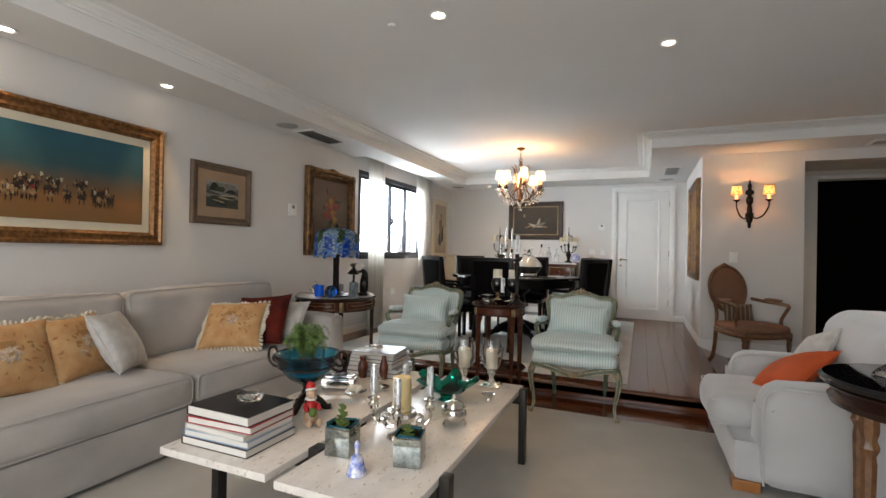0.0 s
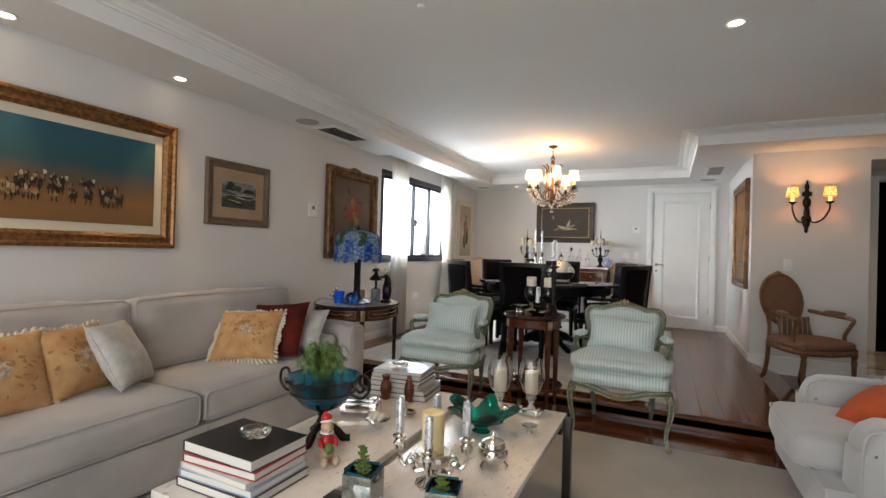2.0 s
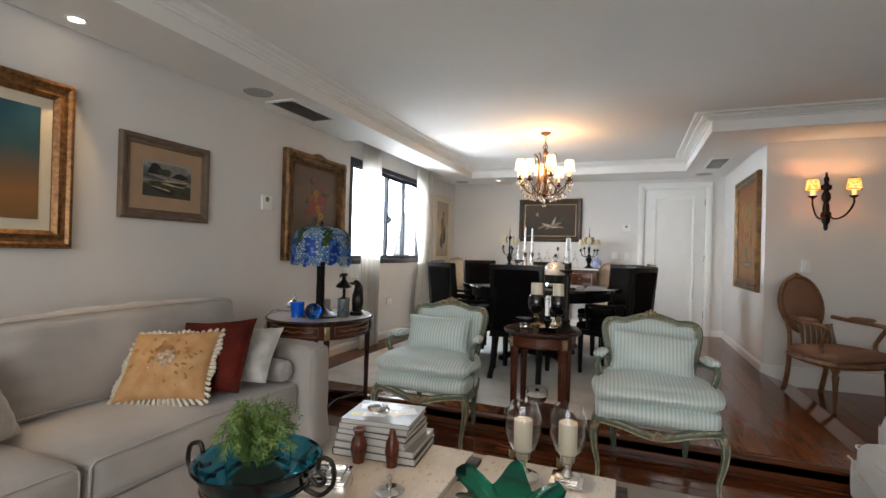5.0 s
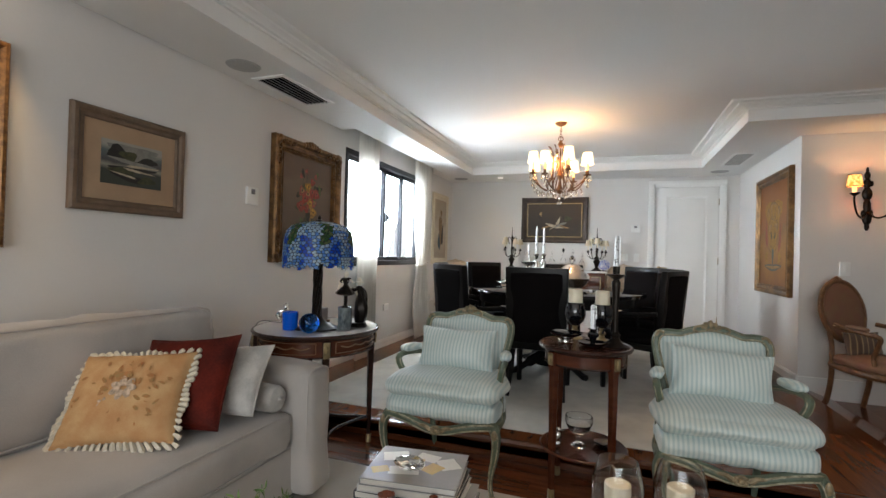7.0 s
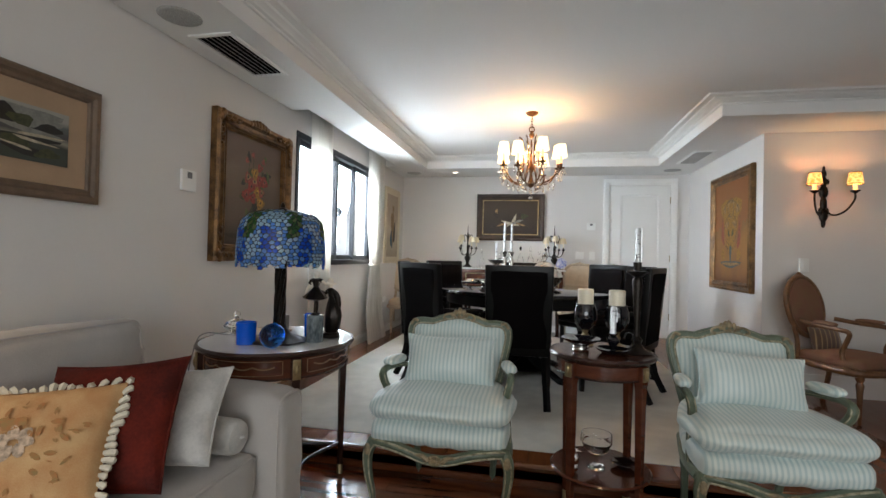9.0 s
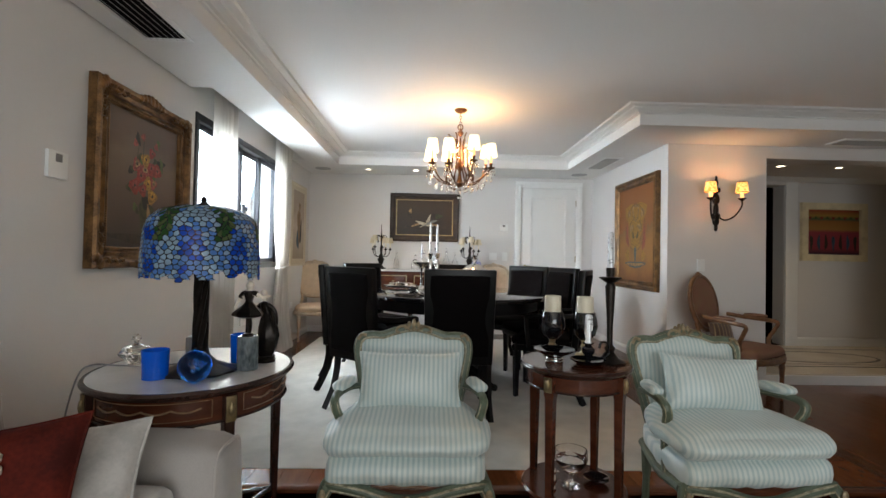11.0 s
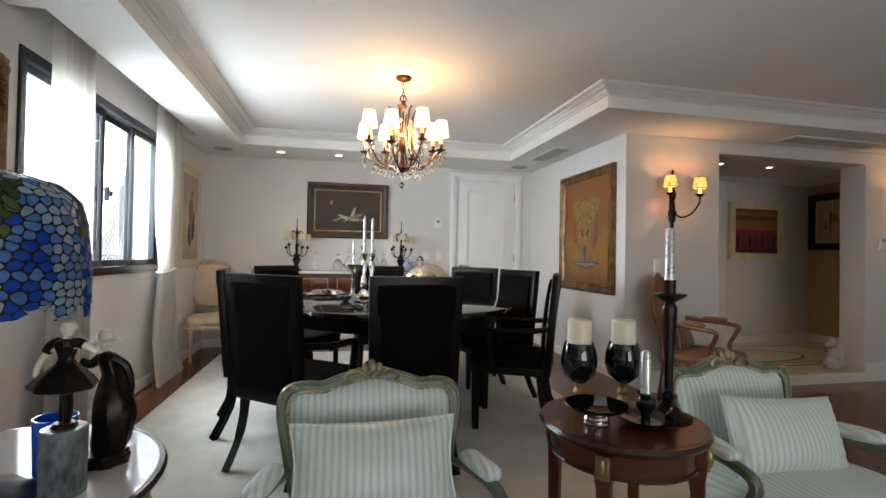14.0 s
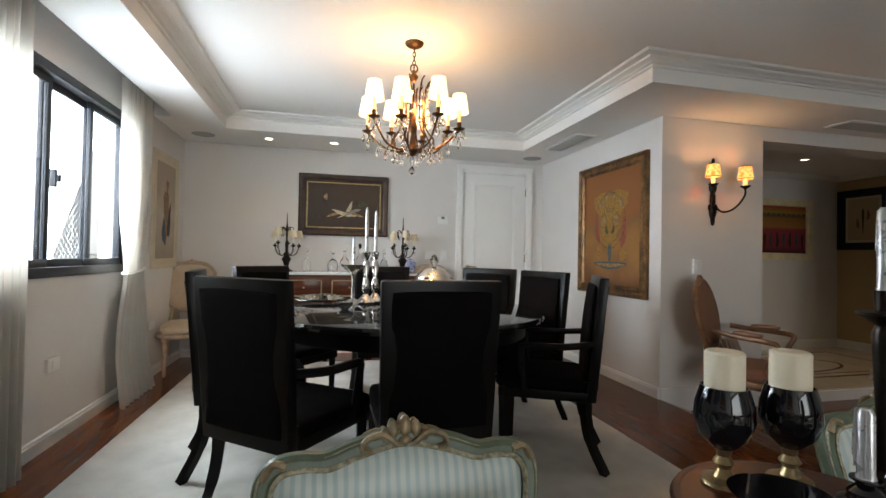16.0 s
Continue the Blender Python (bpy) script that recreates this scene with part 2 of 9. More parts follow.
M_SHADE_AMBER = lit_mottle("glowing_amber_shade", (0.75, 0.24, 0.02), (1.0, 0.66, 0.22), 1.25)
M_BULB = glow("lit_downlight", (1.0, 0.86, 0.66), 9)
M_SHADE_OFF = mat("cream_shade", (0.72, 0.62, 0.44), 0.8, scale=10, var=0.04)
M_WHITE = mat("white_plastic", (0.80, 0.80, 0.78), 0.4, scale=5, var=0.02)
M_VENT = mat("vent_slat_paint", (0.45, 0.45, 0.44), 0.5, scale=5, var=0.04)
M_GREY = mat("grey_plastic", (0.18, 0.18, 0.19), 0.5, scale=5, var=0.04)
M_FLORAL = mat("floral_tapestry_cushion", (0.58, 0.36, 0.17), 0.9, scale=14, var=0.16, bump=0.001, other=(0.47, 0.23, 0.09), fine=320)
M_FLORAL_LIGHT = mat("faded_blossom", (0.62, 0.46, 0.33), 0.9, scale=60, var=0.25)
M_FLORAL_RUST = mat("woven_rust_leaves", (0.42, 0.17, 0.06), 0.9, scale=50, var=0.25, other=(0.30, 0.19, 0.07))
M_FRINGE = mat("cream_fringe", (0.74, 0.66, 0.52), 0.9, scale=30, var=0.1, bump=0.002)
M_RUST = mat("rust_velvet", (0.13, 0.013, 0.006), 0.8, scale=7, var=0.3, bump=0.001, sheen=0.0, spec=0.2)
M_ORANGE = mat("orange_cloth", (0.62, 0.10, 0.02), 0.8, scale=7, var=0.1, bump=0.001)
M_DAMASK = mat("grey_damask", (0.56, 0.53, 0.49), 0.6, scale=16, var=0.13, bump=0.0015, sheen=0.4)
M_FERN = mat("fern_green", (0.05, 0.12, 0.02), 0.6, scale=30, var=0.2, other=(0.13, 0.19, 0.04))
M_RED = mat("red_glaze", (0.50, 0.02, 0.02), 0.3, scale=20, var=0.1)
M_TAN = mat("tan_glaze", (0.52, 0.36, 0.24), 0.35, scale=20, var=0.1)
M_VASE = mat("brown_agate", (0.18, 0.042, 0.018), 0.22, scale=28, var=0.35)
M_BLUEWHITE = mat("blue_white_porcelain", (0.84, 0.85, 0.88), 0.15, scale=42, var=0.1, other=(0.03, 0.10, 0.55))
M_PAGES = mat("book_pages", (0.74, 0.71, 0.65), 0.8, scale=4, var=0.06, stretch=(1, 1, 60))
M_STONE = mat("grey_marble", (0.045, 0.058, 0.065), 0.16, scale=26, var=0.4, other=(0.20, 0.23, 0.24), stretch=(1, 1, 0.45))
M_WHITE_MARBLE = mat("white_marble_top", (0.74, 0.73, 0.71), 0.08, scale=5, var=0.06)
M_CREAMWOOD = mat("bleached_wood", (0.52, 0.41, 0.30), 0.55, scale=22, var=0.15, bump=0.0005)
M_CREAMCLOTH = mat("beige_cloth", (0.60, 0.47, 0.34), 0.85, scale=14, var=0.06)
M_PLASTER = mat("sunlit_facade", (0.72, 0.66, 0.58), 0.9, scale=2, var=0.06)
M_NET = mat("white_net", (0.75, 0.75, 0.75), 0.8)
M_CERAMIC = mat("white_ceramic", (0.62, 0.58, 0.54), 0.35, scale=12, var=0.12)


# ---- mesh helpers ----
def bm_new():
    return bmesh.new()


def smooth_by_angle(me, deg=35):
    me.polygons.foreach_set("use_smooth", [True] * len(me.polygons))
    me.set_sharp_from_angle(angle=radians(deg))


def part(name, bm, material, parent=None, label="", loc=(0, 0, 0), rz=0.0, flat=False, kind=""):
    """One mesh object; bm is used up."""
    bmesh.ops.recalc_face_normals(bm, faces=bm.faces)
    me = bpy.data.meshes.new(name)
    bm.to_mesh(me)
    bm.free()
    if not flat:
        smooth_by_angle(me)
    me.materials.append(material)
    ob = new(name, me)
    ob.matrix_basis = pose(*loc, 0, 0, rz)
    if parent:
        ob.parent = parent
    return tagged(ob, label, kind=kind)


def thing(name, label, category, loc=(0, 0, 0), rz=0.0, group=""):
    ob = new(name)
    ob.empty_display_size = 0.1
    ob.matrix_basis = pose(*loc, 0, 0, rz)
    return tagged(ob, label, category, group)


def box(bm, x0, x1, y0, y1, z0, z1, bevel=0.0, seg=2):
    made = bmesh.ops.create_cube(bm, size=1.0)["verts"]
    for v in made:
        v.co = Vector((x0 + (v.co.x + 0.5) * (x1 - x0), y0 + (v.co.y + 0.5) * (y1 - y0), z0 + (v.co.z + 0.5) * (z1 - z0)))
    if bevel:
        edges = list({e for v in made for e in v.link_edges})
        bmesh.ops.bevel(bm, geom=edges, offset=bevel, segments=seg, affect="EDGES", profile=0.6)
    return bm


def lathe(bm, profile, seg=24, at=(0, 0, 0), scale=(1, 1), wob=None):
    """profile: (radius, z) from bottom to top."""
    rings = []
    for r, z in profile:
        if r < 1e-5:
            rings.append([bm.verts.new((at[0], at[1], at[2] + z))])
        else:
            ring = []
            for k in range(seg):
                a = 2 * math.pi * k / seg
                q = r * (wob(a, z) if wob else 1)
                ring.append(bm.verts.new((at[0] + q * scale[0] * math.cos(a), at[1] + q * scale[1] * math.sin(a), at[2] + z)))
            rings.append(ring)
    for a, b in zip(rings, rings[1:]):
        for k in range(seg):
            j = (k + 1) % seg
            quad = [a[k % len(a)], a[j % len(a)], b[j % len(b)], b[k % len(b)]]
            quad = list(dict.fromkeys(quad))
            if len(quad) > 2:
                bm.faces.new(quad)
    (r0, z0), (r1, z1) = profile[0], profile[-1]
    hollow = min(r0, r1) > 0.001 and (math.hypot(r0 - r1, z0 - z1) < 0.03 and r0 > 0.015 or abs(r0 - r1) < 0.005 and r0 > 0.06)
    if hollow:
        for k in range(seg):
            bm.faces.new((rings[-1][k], rings[-1][(k + 1) % seg], rings[0][(k + 1) % seg], rings[0][k]))
    else:
        for ring in (rings[0], rings[-1]):
            if len(ring) > 2:
                bm.faces.new(ring)
    return bm


def tube(bm, pts, r, seg=8, flat=1.0, close=False):
    """A round bar through the points; r: one radius or one a point. flat squeezes it along its binormal."""
    pts = [Vector(p) for p in pts]
    n = len(pts)
    rs = list(r) if isinstance(r, (list, tuple)) else [r] * n
    rings = []
    side = None
    for i, p in enumerate(pts):
        d = (pts[(i + 1) % n if close else min(i + 1, n - 1)] - pts[i - 1 if close else max(i - 1, 0)]).normalized()
        if side is None:
            side = d.cross(Vector((0, 0, 1)))
            if side.length < 0.1:
                side = d.cross(Vector((0, 1, 0)))
        side = (side - d * side.dot(d)).normalized()
        up = side.cross(d)
        rings.append([bm.verts.new(p + (side * math.cos(2 * math.pi * k / seg) + up * math.sin(2 * math.pi * k / seg) * flat) * rs[i]) for k in range(seg)])
    pairs = list(zip(rings, rings[1:])) + ([(rings[-1], rings[0])] if close else [])
    for a, b in pairs:
        for k in range(seg):
            bm.faces.new((a[k], a[(k + 1) % seg], b[(k + 1) % seg], b[k]))
    if not close:
        bm.faces.new(rings[0])
        bm.faces.new(rings[-1])
    return bm


def curve(pts, n=6):
    """More points along a smooth line through the given ones."""
    p = [Vector(q) for q in pts]
    p = [2 * p[0] - p[1], *p, 2 * p[-1] - p[-2]]
    out = []
    for i in range(1, len(p) - 2):
        for k in range(n):
            t = k / n
            a, b, c, d = p[i - 1 : i + 3]
            out.append(0.5 * (2 * b + (c - a) * t + (2 * a - 5 * b + 4 * c - d) * t * t + (3 * b - a - 3 * c + d) * t**3))
    return out + [p[-2]]


def sweep(bm, path, profile, put, close=True):
    """A moulding: path in 2D, profile of (distance to the left of the path, height); put turns (u, v, height) into a place. Corners are mitred."""
    n = len(path)
    P = [Vector(p) for p in path]
    rings = []
    for i in range(n):
        a = (P[i] - P[i - 1]).normalized() if close or i else (P[1] - P[0]).normalized()
        b = (P[(i + 1) % n] - P[i]).normalized() if close or i < n - 1 else a
        na, nb = Vector((-a.y, a.x)), Vector((-b.y, b.x))
        m = na + nb
        m = m / max(m.dot(na), 0.2)
        rings.append([bm.verts.new(put(P[i].x + m.x * o, P[i].y + m.y * o, h)) for o, h in profile])
    k = len(profile)
    for i in range(n if close else n - 1):
        a, b = rings[i], rings[(i + 1) % n]
        for j in range(k):
            bm.faces.new((a[j], a[(j + 1) % k], b[(j + 1) % k], b[j]))
    if not close:
        bm.faces.new(rings[0])
        bm.faces.new(rings[-1])
    return bm


def pillow(bm, w, d, h, m, n=22, seam=0.08, sag=0.0):
    """A stuffed cushion w by d, h thick, lying in the x-y plane of the pose m: pointed corners, hollow sides, creases running in from the seam."""
    def at(i, j, s):
        u, v = 2 * i / n - 1, 2 * j / n - 1
        u, v = math.sin(u * math.pi / 2) * 0.5 + u * 0.5, math.sin(v * math.pi / 2) * 0.5 + v * 0.5
        e = max(0.0, (1 - u * u) * (1 - v * v)) ** 0.42
        x = w / 2 * u * (1 - seam * (1 - v * v) * abs(u))
        y = d / 2 * v * (1 - seam * (1 - u * u) * abs(v))
        rim = max(abs(u), abs(v))
        crease = 0.0045 * math.sin((v if abs(u) > abs(v) else u) * 21 + w * 50 + s) * max(0, rim - 0.45) * min(1, e * 3)
        z = s * (h / 2 * e + crease) + 0.012 * noise.noise(Vector((x * 8, y * 8, s * 3 + w * 7))) * e
        return m @ Vector((x, y, z))
    grid = {}
    for s in (1, -1):
        for i in range(n + 1):
            for j in range(n + 1):
                rim = i in (0, n) or j in (0, n)
                key = (i, j, 0 if rim else s)
                if key not in grid:
                    grid[key] = bm.verts.new(at(i, j, 0 if rim else s))
    for s in (1, -1):
        for i in range(n):
            for j in range(n):
                q = [grid[(a, b, 0 if a in (0, n) or b in (0, n) else s)] for a, b in ((i, j), (i + 1, j), (i + 1, j + 1), (i, j + 1))]
                bm.faces.new(q if s > 0 else q[::-1])
    return bm


def soft_box(bm, x0, x1, y0, y1, z0, z1, r=0.05, crown=0.02, n=10, rough=0.004):
    """An upholstered block: rounded edges and a crowned, slightly uneven face on each side."""
    c = Vector(((x0 + x1) / 2, (y0 + y1) / 2, (z0 + z1) / 2))
    half = Vector(((x1 - x0) / 2, (y1 - y0) / 2, (z1 - z0) / 2))
    n += 1
    lattice = {}

    def vert(i, j, k):
        if (i, j, k) not in lattice:
            lattice[(i, j, k)] = bm.verts.new([math.sin(math.pi / 2 * (2 * q / n - 1)) * 0.35 + 0.65 * (2 * q / n - 1) for q in (i, j, k)])
        return lattice[(i, j, k)]

    for i in range(n):
        for j in range(n):
            for e in (0, n):
                for put in (lambda a, b: (e, a, b), lambda a, b: (a, e, b), lambda a, b: (a, b, e)):
                    bm.faces.new([vert(*put(a, b)) for a, b in ((i, j), (i + 1, j), (i + 1, j + 1), (i, j + 1))])
    vs = list(lattice.values())
    for v in vs:
        p = Vector((v.co.x * half.x, v.co.y * half.y, v.co.z * half.z))
        inner = Vector([max(-h + r, min(h - r, q)) for q, h in zip(p, half)])
        d = p - inner
        if d.length > 1e-6:
            p = inner + d.normalized() * r * min(1.0, max(abs(d.x), abs(d.y), abs(d.z)) / r)
        u = v.co
        for k in range(3):
            o = [q for q in range(3) if q != k]
            w = max(0, (1 - u[o[0]] ** 2)) * max(0, (1 - u[o[1]] ** 2))
            if abs(u[k]) > 0.999:
                p[k] += math.copysign(crown * w, u[k])
        v.co = c + p + rough * Vector((noise.noise(p * 7 + c), noise.noise(p * 7 + c + Vector((9, 0, 0))), noise.noise(p * 7 + c + Vector((0, 9, 0)))))
    return bm


# ---- rooms ----
XL, XR, YF, YS, Z0, ZU = -3.25, 0.81, 7.8, 5.65, 0.0, 0.10
HC, HS = 2.5, 2.35
XE, YB = 5.2, -2.9


def structure(name, x0, x1, y0, y1, z0, z1, m, label=""):
    return part(name, box(bm_new(), x0, x1, y0, y1, z0, z1), m, None, label, flat=True, kind="structure")


structure("wall_west_south", XL - 0.2, XL, YB - 0.2, 4.55, -0.1, 2.7, M_WALL, "warm white painted living room wall")
structure("wall_west_below_window", XL - 0.2, XL, 4.55, 6.46, -0.1, 1.04, M_WALL, "white painted wall under the window")
structure("wall_west_above_window", XL - 0.2, XL, 4.55, 6.46, 2.21, 2.7, M_WALL, "white painted wall over the window")
structure("wall_west_north", XL - 0.2, XL, 6.46, YF + 0.2, -0.1, 2.7, M_WALL, "white painted dining room wall")
structure("wall_north", XL, XR + 0.12, YF, YF + 0.2, -0.1, 2.7, M_WALL, "white painted far dining room wall")
structure("wall_dining_east", XR, XR + 0.12, YS + 0.12, YF, -0.1, 2.7, M_WALL, "warm white painted dining room side wall")
structure("wall_sconce", XR, 1.80, YS, YS + 0.12, -0.1, 2.7, M_WALL, "warm white painted wall with a sconce")
structure("wall_sconce_thick", 1.55, 1.80, YS + 0.12, YS + 0.25, -0.1, 2.7, M_WALL, "painted edge of the hall opening")
structure("wall_over_opening", 1.80, 3.58, YS, YS + 0.25, 2.23, 2.7, M_WALL, "painted lintel over the hall opening")
structure("wall_hall_east", 3.58, XE, YS, YS + 0.25, -0.1, 2.7, M_WALL, "warm white painted wall beside the hall")
structure("wall_east", XE, XE + 0.2, YB - 0.2, YS + 0.25, -0.1, 2.7, M_WALL, "white painted living room side wall")
# unseen south wall, its opening shifted west to keep the east side darker
structure("wall_south_base", XL, XE, YB - 0.2, YB, -0.1, 0.25, M_WALL, "low white painted wall")
structure("wall_south_top", XL, XE, YB - 0.2, YB, 2.3, 2.7, M_WALL, "white painted wall over the glazing")
structure("wall_south_west", XL, -2.6, YB - 0.2, YB, 0.25, 2.3, M_WALL, "white painted wall")
structure("wall_south_east", 1.9, XE, YB - 0.2, YB, 0.25, 2.3, M_WALL, "white painted wall")
# hall
structure("wall_hall_north_west", 1.2, 2.36, 7.25, 7.45, -0.1, 2.7, M_WALL, "white painted hall wall")
structure("wall_hall_north", 3.22, 5.0, 7.25, 7.45, -0.1, 2.7, M_WALL, "white painted hall wall")
structure("wall_hall_above_door", 2.36, 3.22, 7.25, 7.45, 2.24, 2.7, M_WALL, "white painted wall over the dark doorway")
structure("wall_hall_side", 4.8, 5.0, YS + 0.25, 7.25, -0.1, 2.7, mat("ochre_hall_wall", (0.52, 0.38, 0.20), 0.7, scale=1.5, var=0.04), "ochre hall wall")
structure("wall_hall_west", 1.2, 1.4, YS + 0.25, 7.25, -0.1, 2.7, M_WALL, "white painted hall wall")
# darkness beyond the doorway is painted: black faces stand in for shade
structure("dark_room_back", 2.0, 3.6, 8.3, 8.5, -0.1, 2.7, M_BLACK_CLOTH_AND_SHADE, "wall of the room beyond, blackened to look unlit")
structure("dark_room_side_west", 2.0, 2.1, 7.45, 8.3, -0.1, 2.7, M_BLACK_CLOTH_AND_SHADE, "wall of the room beyond, blackened to look unlit")
structure("dark_room_side_east", 3.5, 3.6, 7.45, 8.3, -0.1, 2.7, M_BLACK_CLOTH_AND_SHADE, "wall of the room beyond, blackened to look unlit")
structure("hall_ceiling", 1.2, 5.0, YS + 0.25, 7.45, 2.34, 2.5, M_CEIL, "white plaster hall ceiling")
structure("dark_room_ceiling", 2.0, 3.6, 7.45, 8.5, 2.34, 2.5, M_BLACK_CLOTH_AND_SHADE, "ceiling of the room beyond, blackened to look unlit")
bm = bm_new()
hall_in = [(1.4, 5.9), (4.8, 5.9), (4.8, 7.25), (1.4, 7.25)]
sweep(bm, hall_in, [(0, 2.34), (0, 2.285), (0.02, 2.285), (0.05, 2.30), (0.09, 2.325), (0.10, 2.34)], lambda u, v, h: (u, v, h))
part("cornice_hall", bm, M_TRIM, None, "white plaster hall cornice", kind="structure")

# floors
structure("floor_living_base", XL, XE, YB, 3.33, -0.1, -0.012, M_WOOD_FLOOR_X, "dark wood floor bed")
structure("floor_dining_base", XL, XR, 3.33, YF, -0.1, ZU - 0.012, M_WOOD_FLOOR, "dark wood floor bed")
structure("floor_east_base", 1.08, XE, 3.33, YS, -0.1, -0.012, M_WOOD_FLOOR, "dark wood floor bed")
bm = bm_new()
ends = []
for y in (3.33, YS):
    ends.append([bm.verts.new(p) for p in ((XR, y, -0.1), (1.08, y, -0.1), (1.08, y, 0.0), (XR, y, ZU))])
for k in range(4):
    bm.faces.new((ends[0][k], ends[0][(k + 1) % 4], ends[1][(k + 1) % 4], ends[1][k]))
bm.faces.new(ends[0])
bm.faces.new(ends[1])
part("floor_ramp", bm, M_WOOD_FLOOR, None, "polished dark wood sloping floor strip", flat=True, kind="structure")
bm = bm_new()
sweep(bm, [(XL, 3.33), (XR + 0.02, 3.33)], [(0.035, ZU + 0.002), (0.0, ZU + 0.002), (-0.012, ZU - 0.006), (-0.014, ZU - 0.02), (0.0, ZU - 0.028), (0.0, 0.03), (-0.008, 0.026), (-0.008, 0.0), (0.035, 0.0)], lambda u, v, h: (u, v, h), False)
part("step_riser", bm, M_WOOD_FLOOR_X, None, "dark polished wood step with rounded nosing", kind="structure")
hall_floor = structure("floor_hall", 1.4, 4.8, YS, 7.25, -0.1, ZU, M_MARBLE, "cream marble hall floor with dark inlay")
# black floor, the same painted darkness
structure("dark_room_floor", 2.0, 3.6, 7.25, 8.5, -0.1, ZU, M_BLACK_CLOTH_AND_SHADE, "floor of the room beyond, blackened to look unlit")
structure("hall_step_riser", 1.80, 3.58, YS - 0.018, YS, 0.0, ZU - 0.012, M_TRIM, "white painted riser of the hall step")

# ceilings
structure("ceiling", XL - 0.2, XE + 0.2, YB - 0.2, YF + 0.2, HC, HC + 0.2, M_CEIL, "white plaster ceiling")
SX0, SY0, SX1, SY1 = -2.715, 7.12, 0.25, 5.045
GAP = 0.012
structure("soffit_west_south", XL + GAP, SX0, YB, 4.45, HS, HC, M_CEIL, "white plaster dropped soffit along the wall")
structure("soffit_west_window", -3.09, SX0, 4.45, 6.88, HS, HC, M_CEIL, "white plaster dropped soffit with a curtain slot")
structure("soffit_west_north", XL + GAP, SX0, 6.88, YF - GAP, HS, HC, M_CEIL, "white plaster dropped soffit in the corner")
structure("soffit_north", SX0, SX1, SY0, YF - GAP, HS, HC, M_CEIL, "white plaster dropped soffit over the sideboard")
structure("soffit_dining_east", SX1, XR - GAP, SY1, YF - GAP, HS, HC, M_CEIL, "white plaster dropped soffit")
structure("soffit_hall", XR - GAP, XE, SY1, YS - GAP, HS, HC, M_CEIL, "white plaster dropped soffit before the hall")
edge = [(SX0, YB), (SX0, SY0), (SX1, SY0), (SX1, SY1), (XE, SY1)]
bm = bm_new()
prof = [(0, HC - 0.001), (0, 2.445), (-0.018, 2.445), (-0.022, 2.455), (-0.045, 2.458), (-0.055, 2.468), (-0.085, 2.474), (-0.092, 2.483), (-0.14, 2.486), (-0.15, 2.499)]
sweep(bm, edge, prof, lambda u, v, h: (u, v, h), False)
part("cornice", bm, M_TRIM, None, "white stepped plaster cornice", kind="structure")


def baseboard(name, path, z, h=0.09, sign=1):
    bm = bm_new()
    sweep(bm, path, [(0, z), (sign * 0.016, z), (sign * 0.016, z + h - 0.022), (sign * 0.010, z + h - 0.018), (sign * 0.010, z + h - 0.006), (0, z + h)], lambda u, v, q: (u, v, q), False)
    return part(name, bm, M_TRIM, None, "white painted moulded baseboard", kind="structure")


baseboard("baseboard_west_dining", [(XL, 3.34), (XL, YF)], ZU, sign=-1)
baseboard("baseboard_west_living", [(XL, YB), (XL, 3.33)], Z0, sign=-1)
baseboard("baseboard_north_west", [(XL + 0.02, YF), (-0.33, YF)], ZU, sign=-1)
baseboard("baseboard_dining", [(0.66, YF), (XR, YF), (XR, YS)], ZU, sign=-1)
structure("baseboard_sconce", XR + 0.002, 1.80, YS - 0.016, YS, 0.0, 0.185, M_TRIM, "tall white painted baseboard")
structure("baseboard_hall_east", 3.58, XE, YS - 0.016, YS, 0.0, 0.185, M_TRIM, "tall white painted baseboard")
baseboard("baseboard_hall", [(3.4, 7.25), (4.8, 7.25), (4.8, 5.9)], ZU, 0.11, sign=-1)


# ---- doors and windows ----
def moulded(bm, x0, x1, z0, z1, w, d, y):
    """A raised moulding round a rectangle that faces -y."""
    sweep(bm, [(x0, z0), (x1, z0), (x1, z1), (x0, z1)], [(0, 0), (0, d), (w * 0.4, d), (w * 0.6, d * 0.5), (w, d * 0.4), (w, 0)], lambda u, v, h: (u, y - h, v))


door = thing("door_1", "white painted panelled wooden door, closed, in the far wall", "door", (0.18, YF, ZU))
dx0, dx1 = -0.40, 0.385
bm = bm_new()
box(bm, dx0, dx1, -0.012, 0.0, 0.005, 2.10, 0.002)
moulded(bm, dx0 + 0.13, dx1 - 0.13, 0.16, 1.98, 0.035, 0.010, -0.012)
part("leaf", bm, M_TRIM, door)
bm = bm_new()
for a, b in ((-0.49, -0.405), (0.39, 0.475)):
    box(bm, a, b, -0.030, 0.0, 0.0, 2.195, 0.004)
    box(bm, a + 0.012, b - 0.012, -0.040, -0.029, 0.0, 2.138, 0.004)
box(bm, -0.405, 0.39, -0.030, 0.0, 2.105, 2.195, 0.004)
box(bm, -0.49, 0.475, -0.040, -0.029, 2.14, 2.195, 0.004)
part("door_frame", bm, M_TRIM, door)
bm = bm_new()
lathe(bm, [(0, 0), (0.022, 0.001), (0.022, 0.008), (0.008, 0.012), (0.008, 0.04)], 16, (0, 0, 0))
bmesh.ops.rotate(bm, verts=bm.verts, matrix=Matrix.Rotation(radians(90), 3, "X"))
bmesh.ops.translate(bm, verts=bm.verts, vec=(dx0 + 0.06, -0.013, 0.98))
